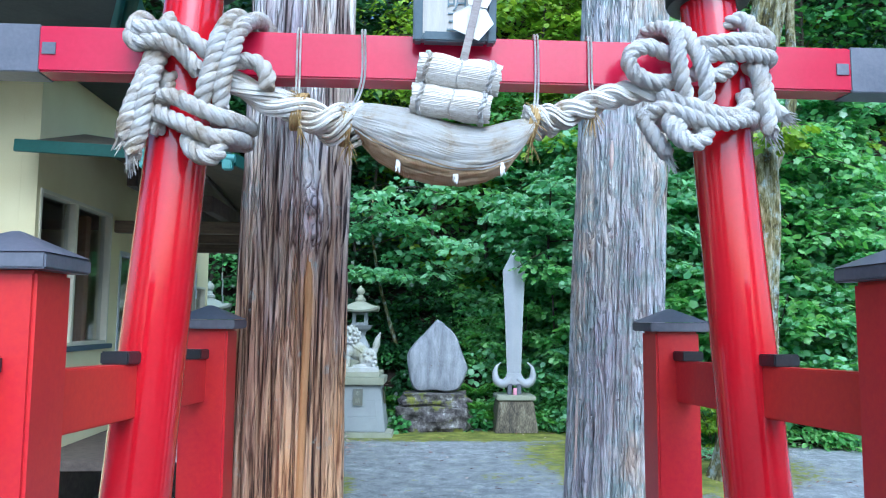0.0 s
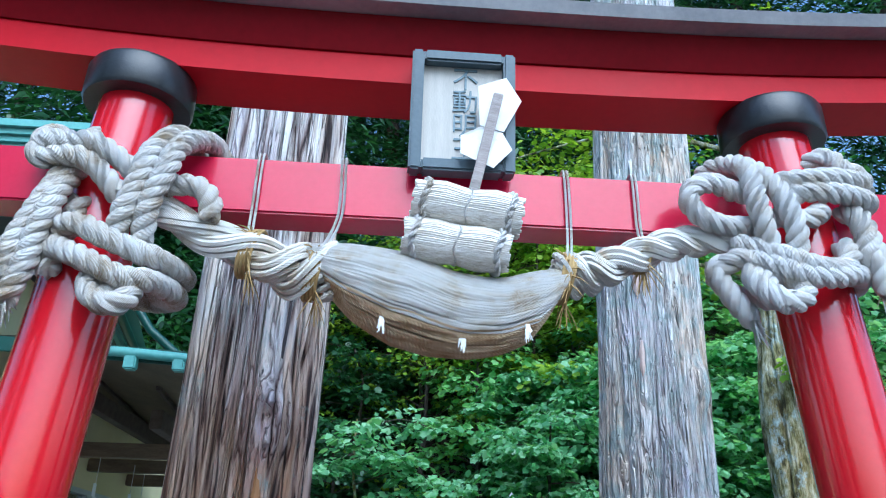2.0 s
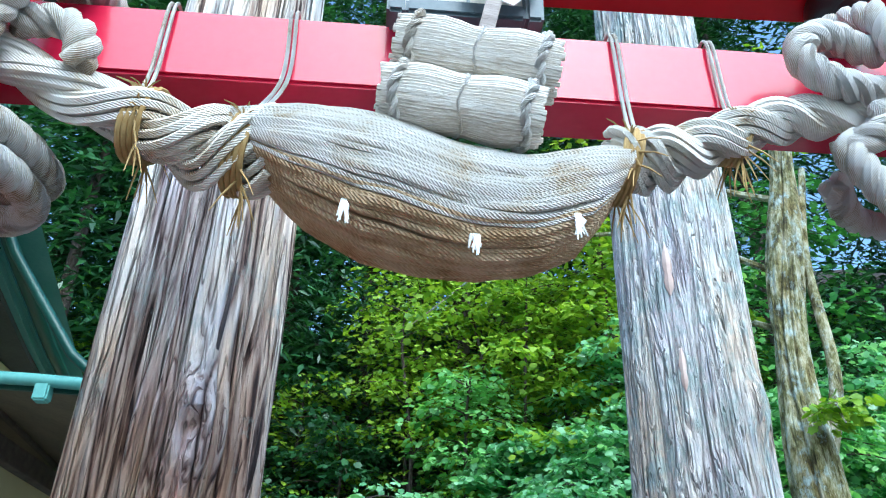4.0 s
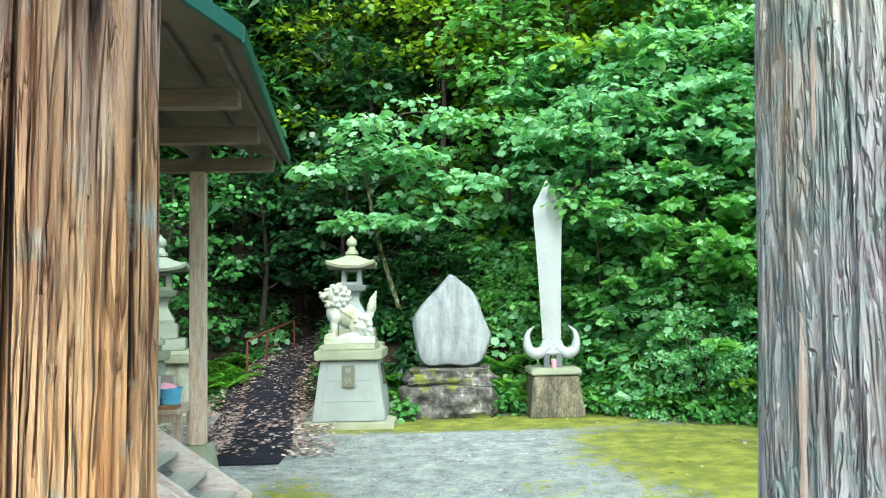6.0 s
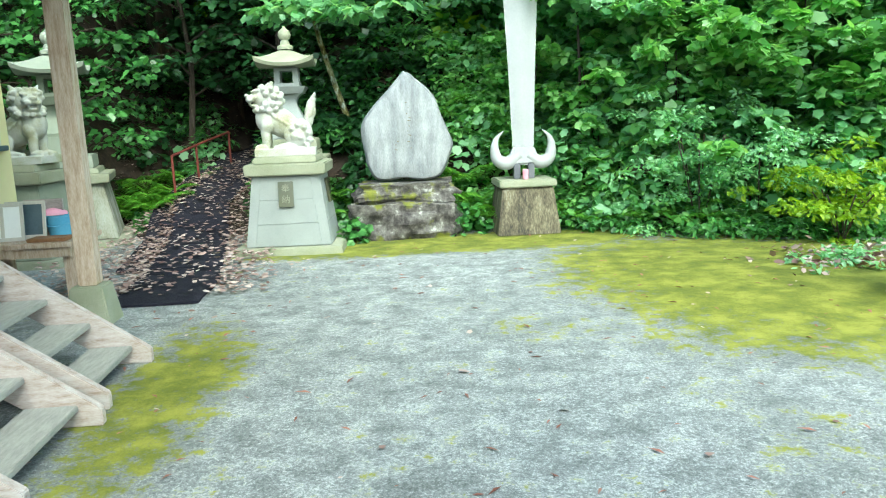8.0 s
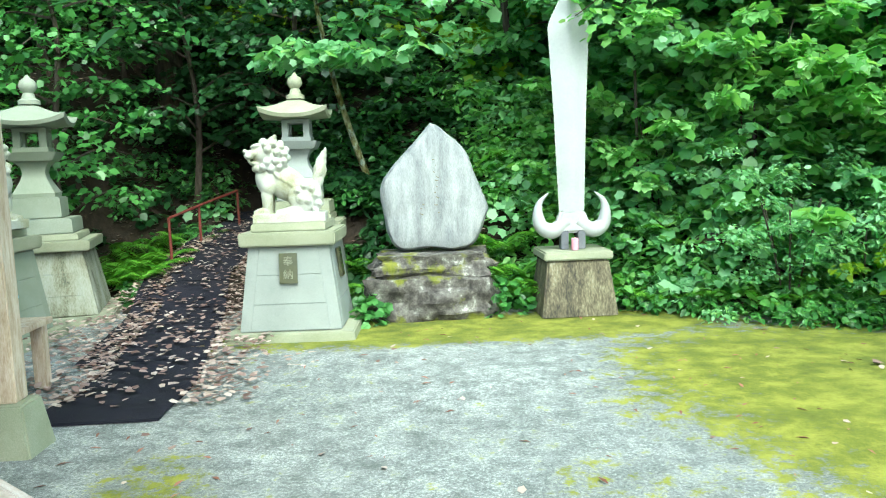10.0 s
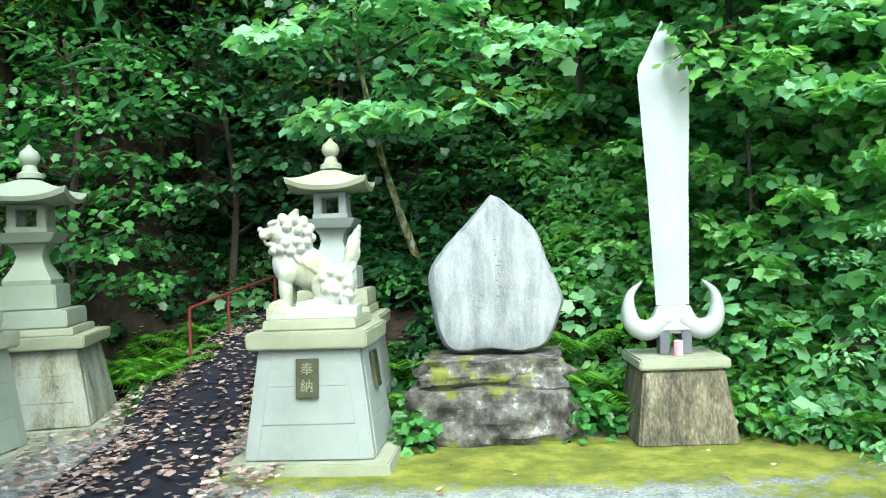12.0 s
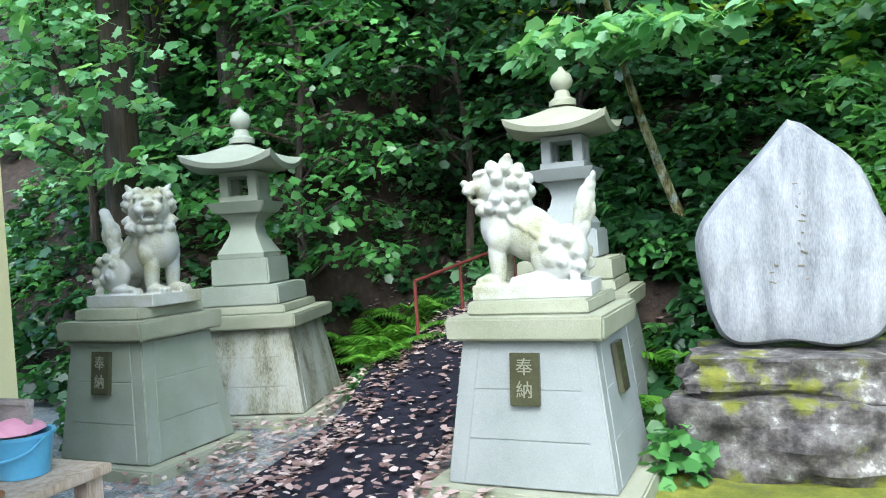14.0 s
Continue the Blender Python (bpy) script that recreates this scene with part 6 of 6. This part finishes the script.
# low weeds along the foot of the slope and between the monuments
us = rng.uniform(-0.1, 6.0, 150)
vs = np.interp(us, [f[0] for f in FOOT], [f[1] for f in FOOT]) + rng.uniform(-0.45, 0.2, 150)
keep = (np.abs(us - 2.3) > 0.45) & ((us < 0.05) | (us > 1.5))
c = np.array([(u, v, 0.02) for u, v in zip(us[keep], vs[keep])])
pos, h, l, s = clumps(c, rng.uniform(0.1, 0.25, len(c)), 26, 0.08, "oval", flat=0.9)
tagged(leaves("foot_weeds", pos, h, l, s, "oval", M["leaf_mid"]), "low green weeds along the foot of the slope", "weeds", kind="stuff")
c = np.array([(u, v, 0.0) for u, v in ((0.12, 11.95), (0.16, 12.1), (0.2, 12.3), (0.13, 12.5), (1.55, 12.1), (1.62, 12.3), (1.5, 12.5), (-2.95, 13.9), (-2.85, 14.05), (-2.75, 14.3), (-2.9, 14.2), (-3.05, 14.1), (-2.85, 13.7), (-4.3, 12.4), (-4.6, 12.2), (-4.9, 12.3), (-4.4, 11.9))])
pos, h, l, s = clumps(c, rng.uniform(0.14, 0.26, len(c)), 60, 0.09, "lobed", flat=1.6)
tagged(leaves("foot_weeds", pos, h, l, s, "lobed", M["leaf_mid"]), "leafy weeds growing between the stone monuments", "weeds", kind="stuff")
# yellow-green shrub and a weedy heap on the yard's edge
shrub = thing("shrub", at(5.3, 10.2), "bright yellow-green rounded shrub at the yard's edge", "shrub")
c = rng.normal(size=(46, 3)) * np.array((0.42, 0.35, 0.22)) + np.array((0, 0, 0.42))
pos, h, l, s = clumps(c, np.full(46, 0.16), 45, 0.07, "oval")
leaves("crown", pos, h, l, s, "oval", M["leaf_yellow"], shrub)
for i in range(7):
    a = i * 0.9
    pipe("stem", [(0.03 * math.cos(a), 0.03 * math.sin(a), 0), (0.12 * math.cos(a), 0.12 * math.sin(a), 0.25), (0.3 * math.cos(a), 0.3 * math.sin(a), 0.5)], 0.008, M["bark_forest"], shrub, 5)
c = np.array([(4.75 + rng.normal(0, 0.35), 9.25 + rng.normal(0, 0.25), 0.02) for _ in range(24)])
pos, h, l, s = clumps(c, np.full(24, 0.12), 14, 0.07, "oval")
tagged(leaves("heap_weeds", pos, h, l, s, "oval", M["leaf_blue"]), "small weeds on a gravel heap", "weeds", kind="stuff")
c = np.array([(-1.6 + rng.normal(0, 0.2), 4.35 + rng.normal(0, 0.12), 0.03) for _ in range(10)])
pos, h, l, s = clumps(c, np.full(10, 0.12), 22, 0.075, "oval")
tagged(leaves("yard_weeds", pos, h, l, s, "oval", M["leaf_yellow"]), "small fresh weeds by the cedar's foot", "weeds", kind="stuff")
pos = np.stack([4.75 + rng.normal(0, 0.4, 260), 9.25 + rng.normal(0, 0.3, 260), rng.uniform(0.0, 0.05, 260)], 1)
tagged(leaves("gravel_heap", pos, rng.uniform(0, 6.3, 260), rng.normal(0, 0.3, 260), rng.uniform(0.04, 0.11, 260), "scrap", M["leaf_dry"]), "low heap of stones and litter", "litter", kind="stuff")


# ---- trees of the forest
def spray_leaves(c, n, radius, size, thick=0.07):
    """Flat tiers of leaves as a branch end carries them."""
    a = rng.uniform(0, 2 * np.pi, n)
    r = radius * np.sqrt(rng.uniform(0.02, 1, n))
    pos = np.stack([c[0] + r * np.cos(a), c[1] + r * np.sin(a), c[2] + rng.normal(0, thick, n) * radius - 0.25 * r * r / radius], 1)
    head = np.arctan2(np.sin(a) - 1.1, np.cos(a)) + rng.normal(0, 0.6, n)
    return pos, head, rng.normal(-0.42, 0.28, n), size * rng.uniform(0.6, 1.35, n)


def broadleaf(name, u, v, trunk_pts, limbs, leaf, size, shape, per, label, r0=0.08):
    z0 = max(hill(u, v), ground_z(u, v)) - 0.1
    t = thing(name, at(u, v, z0), label, "tree", "slope trees")
    path = smooth_path(trunk_pts, 8)
    pipe("trunk", path, np.linspace(r0, r0 * 0.35, len(path)), M["bark_moss"] if r0 == 0.05 and u < 1 else M["bark_forest"], t, 9)
    sets = []
    for base, tip, tiers, rad in limbs:
        b = np.array(path[int(base * (len(path) - 1))])
        e = np.array(tip, float)
        mid = (b + e) / 2 + np.array((0, 0, 0.15 * np.linalg.norm(e - b)))
        lp = smooth_path([b, mid, e], 8)
        pipe("branch", lp, np.linspace(r0 * 0.35, 0.006, len(lp)), M["bark_forest"], t, 6)
        for i in range(tiers):
            q = lp[int((0.35 + 0.65 * (i + 0.5) / tiers) * (len(lp) - 1))] + rng.normal(0, 0.22, 3) * np.array((1, 1, 0.5)) * rad
            sets.append(spray_leaves(q, per, rad * rng.uniform(0.6, 1.0), size))
    p, h, l, s = [np.concatenate(x) for x in zip(*sets)]
    leaves("crown", p, h, l, s, shape, leaf, t)
    return t


def limb_ring(n, z0, z1, reach, tiers, rad, bias=(0, 0)):
    out = []
    for i in range(n):
        f = (i + 0.5) / n
        a = i * 2.4 + rng.uniform(-0.3, 0.3)
        z = z0 + (z1 - z0) * f
        r = reach * rng.uniform(0.7, 1.1) * (1 - 0.45 * f)
        out.append((0.2 + 0.75 * f, (r * math.cos(a) + bias[0], r * math.sin(a) + bias[1], z), tiers, rad))
    return out


# the layered tree leaning over stele and lantern
broadleaf("maple_tree", 0.1, 14.6, [(0, 0, 0), (-0.25, -0.2, 0.8), (-0.45, -0.4, 1.6), (-0.6, -0.6, 2.6), (-0.6, -0.6, 3.6)],
          [(0.5, (-1.1, -1.2, 1.7), 4, 0.5), (0.55, (0.2, -1.6, 1.55), 5, 0.55), (0.6, (0.9, -1.5, 1.75), 5, 0.6), (0.7, (1.5, -1.9, 2.0), 5, 0.55), (0.75, (-1.3, -1.1, 2.5), 4, 0.6), (0.8, (0.4, -1.7, 2.6), 5, 0.65), (0.9, (-0.4, -1.6, 3.1), 4, 0.7), (0.95, (1.2, -0.8, 3.3), 5, 0.7)],
          M["leaf_blue"], 0.15, "lobed", 42, "layered green tree with big lobed leaves over the stele", 0.05)
broadleaf("maple_tree", 3.4, 13.4, [(0, 0, 0), (-0.1, -0.2, 1.0), (-0.3, -0.5, 2.0), (-0.3, -0.8, 3.4)],
          [(0.6, (-0.9, -0.5, 1.9), 5, 0.5), (0.6, (0.25, -1.6, 1.3), 6, 0.5), (0.7, (0.7, -1.7, 1.9), 6, 0.55), (0.75, (-0.85, -1.75, 2.75), 4, 0.3), (0.75, (-0.6, -1.6, 2.5), 4, 0.34), (0.8, (-0.3, -1.5, 2.7), 5, 0.45), (0.75, (0.8, -1.3, 1.8), 5, 0.6), (0.85, (-1.2, -1.0, 2.9), 6, 0.7), (0.9, (1.3, -1.2, 2.6), 5, 0.7), (1.0, (0.2, -1.0, 3.5), 6, 0.8)],
          M["leaf_blue"], 0.13, "lobed", 46, "leafy tree whose sprays hang before the sword's tip", 0.05)
# trees with leaf_dark carry the inner forest's shade in their leaf colour
for u, v, H, reach, leaf, size, lab in (
        (5.2, 12.4, 3.2, 1.3, "leaf_blue", 0.14, "bushy pale green tree on the slope"),
        (7.4, 11.6, 3.6, 1.6, "leaf_fresh", 0.13, "bushy green tree on the slope"),
        (2.2, 15.6, 5.0, 1.8, "leaf_fresh", 0.15, "green tree above the monuments"),
        (-4.9, 16.6, 4.2, 1.6, "leaf_mid", 0.13, "green tree above the lantern"),
        (-6.8, 14.4, 3.6, 1.7, "leaf_blue", 0.14, "green tree behind the hall"),
        (-1.6, 18.6, 7.5, 2.3, "leaf_yellow", 0.13, "tall yellow-green maple on the slope"),
        (0.9, 17.0, 6.6, 2.1, "leaf_yellow", 0.12, "yellow-green maple above the monuments"),
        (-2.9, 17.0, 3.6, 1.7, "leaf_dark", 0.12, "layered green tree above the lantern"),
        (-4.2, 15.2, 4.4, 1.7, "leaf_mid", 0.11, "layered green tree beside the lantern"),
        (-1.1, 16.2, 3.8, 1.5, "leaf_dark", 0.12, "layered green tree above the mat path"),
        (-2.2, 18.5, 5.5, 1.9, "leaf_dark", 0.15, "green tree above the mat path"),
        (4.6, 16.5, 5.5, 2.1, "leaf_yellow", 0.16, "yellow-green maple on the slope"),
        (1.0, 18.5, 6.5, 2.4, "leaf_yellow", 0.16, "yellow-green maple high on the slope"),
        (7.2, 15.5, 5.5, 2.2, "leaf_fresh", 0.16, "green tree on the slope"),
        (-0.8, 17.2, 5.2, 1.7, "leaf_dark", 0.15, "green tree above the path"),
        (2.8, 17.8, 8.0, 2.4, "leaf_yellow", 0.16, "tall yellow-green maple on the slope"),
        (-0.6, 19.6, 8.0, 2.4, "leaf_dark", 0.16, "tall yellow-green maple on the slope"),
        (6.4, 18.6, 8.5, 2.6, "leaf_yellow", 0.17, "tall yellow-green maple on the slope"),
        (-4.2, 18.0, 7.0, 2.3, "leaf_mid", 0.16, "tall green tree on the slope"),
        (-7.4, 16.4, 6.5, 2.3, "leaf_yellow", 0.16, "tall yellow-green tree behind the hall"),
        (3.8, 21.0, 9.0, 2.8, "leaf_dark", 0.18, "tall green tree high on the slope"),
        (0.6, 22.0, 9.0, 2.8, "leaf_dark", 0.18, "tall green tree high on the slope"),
        (-3.2, 22.0, 9.0, 2.8, "leaf_mid", 0.18, "tall green tree high on the slope"),
        (9.5, 15.0, 7.0, 2.6, "leaf_mid", 0.17, "tall green tree on the slope"),
        (7.6, 22.0, 9.0, 2.8, "leaf_dark", 0.18, "tall green tree high on the slope")):
    broadleaf("maple_tree", u, v, [(0, 0, 0), (rng.normal(0, 0.15), -0.15, H * 0.4), (rng.normal(0, 0.25), -0.3, H * 0.8), (0, -0.3, H)],
              limb_ring(13 + int(H), H * 0.3, H * 1.02, reach, 4, reach * 0.42, (0, -0.3)), M[leaf], size, "lobed", 28, lab, 0.06)


def conifer(u, v, H, r0, first, reach, label, mat="leaf_dark"):
    z0 = hill(u, v) - 0.2
    t = thing("cedar_tree", at(u, v, z0), label, "tree", "forest cedars")
    zs = np.linspace(0, H, 16)
    pipe("trunk", np.stack([0.05 * np.sin(zs * 0.5 + u), 0 * zs, zs], 1), np.linspace(r0, r0 * 0.2, 16), M["bark_forest"], t, 14)
    sets = []
    n = int((H - first) * 7)
    for i in range(n):
        f = i / n
        z = first + (H - first) * f
        a = i * 2.39996 + rng.uniform(-0.2, 0.2)
        R = reach * (1 - 0.6 * f) * rng.uniform(0.7, 1.1)
        for q in (0.4, 0.7, 1.0):
            c = (R * q * math.cos(a), R * q * math.sin(a), z - 0.35 * R * q * q)
            sets.append(spray_leaves(c, 24, R * 0.4, 0.42, 0.2))
    p, h, l, s = [np.concatenate(x) for x in zip(*sets)]
    leaves("crown", p, h, l, s, "needle", M[mat], t)


for u, v, H, r0, first, reach in ((-2.6, 20.5, 17, 0.3, 4.5, 2.6), (-0.2, 22.5, 18, 0.33, 6, 2.8), (2.6, 20.0, 16, 0.28, 5.0, 2.6), (5.2, 22.0, 18, 0.32, 4.5, 2.9), (8.0, 20.0, 16, 0.3, 7.0, 2.6),
                                  (-5.4, 19.0, 16, 0.3, 3.5, 2.7), (-8.2, 17.5, 16, 0.3, 3.0, 2.8), (11.5, 18.5, 16, 0.3, 6.0, 2.6), (13.5, 14.5, 15, 0.3, 2.0, 2.9), (-11, 18.0, 16, 0.3, 2.5, 3.0),
                                  (-6, 31, 17, 0.33, 1.0, 3.4), (-2, 32, 17, 0.33, 1.0, 3.4), (2, 31.5, 17, 0.33, 1.0, 3.4), (6, 31, 17, 0.33, 1.0, 3.4), (10, 29, 17, 0.33, 1.0, 3.4), (-10, 29, 17, 0.33, 1.0, 3.4), (14, 27, 17, 0.33, 1.0, 3.4), (0.8, 27.0, 18, 0.33, 3.5, 3.0), (-4.0, 26.0, 18, 0.33, 3.0, 3.0), (4.0, 27.5, 18, 0.33, 3.0, 3.0), (8.6, 25.0, 18, 0.33, 3.0, 3.0), (-8.4, 24.0, 18, 0.33, 3.0, 3.0), (12.5, 22.0, 18, 0.33, 2.5, 3.2), (16.5, 18.0, 17, 0.33, 2.0, 3.2), (-14.5, 22.0, 18, 0.33, 2.0, 3.2),
                                  (-6.2, 16.6, 15, 0.26, 4.5, 2.5), (-6.3, 14.4, 13, 0.22, 4.0, 3.0), (-3.6, 18.4, 15, 0.26, 4.0, 3.2)):
    conifer(u, v, H * (1.4 if v < 24 else 1.15), r0, first, reach, "tall dark forest cedar on the slope")

for u, v, H, reach, leaf, size, lab in (
        (3.6, 15.6, 7.0, 2.0, "leaf_yellow", 0.15, "yellow-green maple on the slope"),
        (5.4, 15.4, 7.5, 2.2, "leaf_yellow", 0.15, "yellow-green maple on the slope"),
        (6.2, 13.2, 3.4, 1.5, "leaf_blue", 0.15, "pale green bushy tree on the slope"),
        (4.3, 13.8, 3.6, 1.5, "leaf_blue", 0.15, "pale green bushy tree on the slope"),
        (8.6, 12.6, 3.8, 1.7, "leaf_blue", 0.15, "pale green bushy tree on the slope"),
        (5.6, 14.6, 4.6, 1.8, "leaf_blue", 0.16, "pale green tree on the slope"),
        (3.0, 14.8, 3.6, 1.5, "leaf_blue", 0.15, "pale green tree above the sword")):
    broadleaf("maple_tree", u, v, [(0, 0, 0), (rng.normal(0, 0.15), -0.15, H * 0.4), (rng.normal(0, 0.25), -0.3, H * 0.8), (0, -0.3, H)],
              limb_ring(16, H * 0.15, H * 1.02, reach, 4, reach * 0.42, (0, -0.3)), M[leaf], size, "lobed", 44, lab, 0.05)


def bush(u, v, w, h, n, leaf, size, shape, label):
    z = max(hill(u, v), ground_z(u, v)) - 0.03
    b = thing("bush", at(u, v, z), label, "bush", "bank bushes")
    c = rng.normal(size=(n, 3)) * np.array((w * 0.45, w * 0.35, h * 0.24)) + np.array((0, 0, h * 0.52))
    pos, hd, lf, sz = clumps(c, np.full(n, 0.17), 44, size, shape)
    leaves("foliage", pos, hd, lf, sz, shape, M[leaf], b)
    for i in range(6):
        a = i * 1.05
        pipe("stem", [(0.03 * math.cos(a), 0.03 * math.sin(a), 0), (0.16 * math.cos(a), 0.16 * math.sin(a), h * 0.4), (0.3 * w * math.cos(a), 0.3 * w * math.sin(a), h * 0.75)], 0.009, M["bark_forest"], b, 5)


bush(4.25, 11.35, 1.0, 1.5, 60, "leaf_blue", 0.06, "oval", "pale blue-green fine-leaved bush on the bank")
bush(4.9, 11.2, 0.9, 1.2, 46, "leaf_blue", 0.06, "oval", "pale blue-green fine-leaved bush on the bank")
bush(3.45, 12.75, 0.8, 1.7, 60, "leaf_fresh", 0.1, "lobed", "fresh green lobed bush behind the sword")
bush(4.3, 12.2, 1.4, 2.6, 80, "leaf_fresh", 0.13, "lobed", "fresh green large-leaved bush on the bank")
bush(5.6, 11.6, 1.4, 2.6, 80, "leaf_fresh", 0.13, "lobed", "fresh green large-leaved bush on the bank")
bush(6.6, 10.9, 1.4, 2.4, 70, "leaf_fresh", 0.12, "lobed", "fresh green large-leaved bush on the bank")
bush(5.0, 12.6, 1.6, 3.2, 90, "leaf_blue", 0.16, "lobed", "tall bush with large pale leaves")
bush(3.6, 13.5, 1.2, 3.0, 80, "leaf_blue", 0.15, "lobed", "tall bush with large pale leaves")
bush(2.6, 13.5, 0.8, 1.5, 46, "leaf_fresh", 0.1, "lobed", "fresh green lobed bush behind the sword")
# tall pale-leaved shrubs that cover the bank's face
nb = 1000
us = rng.uniform(3.0, 9.0, nb)
zs = rng.uniform(0.5, 6.4, nb)
vs = np.interp(us, [f[0] for f in FOOT], [f[1] for f in FOOT]) + 0.35 + 0.42 * zs + rng.normal(0, 0.25, nb)
pos, h, l, s = clumps(np.stack([us, vs, zs], 1), rng.uniform(0.2, 0.38, nb), 34, 0.13, "lobed")
pick = rng.uniform(0, 1, len(pos)) < 0.72
tagged(leaves("bank_shrubs", pos[pick], h[pick], l[pick], s[pick], "lobed", M["leaf_blue"]), "thick pale-leaved shrubs covering the bank", "shrubs", kind="stuff")
tagged(leaves("bank_shrubs", pos[~pick], h[~pick], l[~pick], s[~pick], "lobed", M["leaf_fresh"]), "thick fresh green shrubs covering the bank", "shrubs", kind="stuff")

twig = thing("maple_branch", at(3.2, 12.75, 1.0), "slender maple branch whose leaves hang before the sword's tip", "branch")
pipe("stem", smooth_path([(0, 0, -0.4), (-0.05, -0.1, 1.0), (-0.2, -0.4, 2.2), (-0.5, -0.75, 2.25), (-0.9, -0.85, 2.0)], 8), np.linspace(0.022, 0.005, 33), M["bark_forest"], twig, 6)
sets = [spray_leaves(q, 13, 0.2, 0.11, 0.3) for q in ((-0.65, -0.85, 1.95), (-0.85, -0.85, 2.05), (-0.5, -0.8, 2.1), (-0.4, -0.75, 1.85), (-0.3, -0.6, 2.25), (-0.15, -0.5, 2.0), (-0.75, -0.8, 2.3), (0.0, -0.5, 2.3))]
p, h, l, s = [np.concatenate(x) for x in zip(*sets)]
tagged(leaves("foliage", p, h, l, s, "lobed", M["leaf_fresh"], twig), kind="stuff")

# unseen dark cedars added either side of the approach, behind the walker, to darken the pillars' side reflections
for u, v, H in ((7.4, -5.5, 10), (-6.6, -6.0, 11), (-7.2, -1.8, 11)):
    conifer(u, v, H, 0.25, 0.8, 2.2, "unseen dark cedar added beside the approach to shape the gate's reflections")
log = pipe("fallen_log", smooth_path([(3.55, 12.1, 0.62), (3.9, 11.95, 0.72), (4.3, 11.95, 0.78)], 6), [0.07, 0.075, 0.08, 0.08, 0.075, 0.08, 0.085, 0.08, 0.08, 0.075, 0.075, 0.07, 0.06], M["bark_forest"], None, 12, "", SITE)
tagged(log, "short rotting brown log lying on the bank", "log")

# leafy limbs of the mossy tree
sets = []
for line, tiers, rad in (([(0.9, 0.3, 6.4), (-0.6, 1.0, 7.4), (-2.4, 1.5, 7.3), (-3.9, 1.5, 6.1)], 9, 0.55), ([(1.0, 0.3, 7.6), (-0.6, 1.8, 8.9), (-3.0, 2.1, 8.3)], 8, 0.6),
                         ([(0.8, 0.3, 5.6), (0.0, 1.2, 6.3), (-1.0, 1.7, 6.1)], 4, 0.5), ([(0.6, 0.1, 4.4), (0.5, -0.4, 4.5), (0.4, -0.7, 4.2)], 3, 0.36), ([(1.1, 0.3, 8.2), (1.6, 0.8, 9.4), (1.2, 1.0, 10.4)], 6, 0.7)):
    lp = smooth_path(line, 8)
    pipe("limb", lp, np.linspace(0.05, 0.008, len(lp)), M["bark_moss"], moss_tree, 7)
    for i in range(tiers):
        q = np.array(lp[int((0.3 + 0.7 * (i + 0.5) / tiers) * (len(lp) - 1))]) + rng.normal(0, 0.25, 3) * rad
        sets.append(spray_leaves(q, 46, rad * rng.uniform(0.6, 1.0), 0.11))
p, h, l, s = [np.concatenate(x) for x in zip(*sets)]
tagged(leaves("crown", p, h, l, s, "lobed", M["leaf_yellow"], moss_tree), "sunlit yellow-green leaves", kind="stuff")

# ---- fallen leaves, twigs and litter
def litter(name, n, place, size, shape, mat, label):
    p = np.array([place() for _ in range(n)])
    tagged(leaves(name, p, rng.uniform(0, 6.3, n), rng.normal(0.05, 0.12, n), rng.uniform(*size, n), shape, mat, None, "", None, 0.15), label, "fallen leaves", kind="stuff")


def near_path():
    v = 9.2 + 8.8 * rng.uniform(0, 1) ** 0.8
    u = path_u(v) + rng.normal(0, 0.55)
    return (u, v, max(ground_z(u, v), hill(u, v)) + rng.uniform(0.035, 0.06))


def beside_mat():
    v = rng.uniform(9.3, 16)
    side = rng.choice([-1, -1, 1])
    u = path_u(v) + side * (0.4 + (1.2 if side < 0 else 0.5) * rng.uniform(0, 1) ** 2)
    return (u, v, max(ground_z(u, v), hill(u, v)) + rng.uniform(0.005, 0.04))


def on_yard():
    u, v = rng.uniform(-1.6, 6), rng.uniform(2.5, 11.8)
    return (u, v, ground_z(u, v) + 0.008)


def on_bank():
    u = rng.uniform(-8, 8)
    v = float(np.interp(u, [f[0] for f in FOOT], [f[1] for f in FOOT])) + rng.uniform(0, 4)
    return (u, v, hill(u, v) + 0.03)


litter("fallen_leaves", 1300, near_path, (0.04, 0.09), "scrap", M["leaf_dry"], "pale dry leaves strewn over the path mats")
litter("fallen_leaves", 3200, beside_mat, (0.035, 0.085), "scrap", M["leaf_dry"], "drift of pale dry leaves beside the mats")
litter("fallen_leaves", 150, on_yard, (0.02, 0.07), "scrap", M["leaf_dry"], "dry leaves scattered over the yard")
litter("fallen_twigs", 420, on_yard, (0.03, 0.1), "needle", M["needle_red"], "reddish cedar twigs scattered over the yard")
litter("fallen_leaves", 6000, on_bank, (0.04, 0.1), "scrap", M["leaf_dry"], "dry brown leaf litter on the bank")
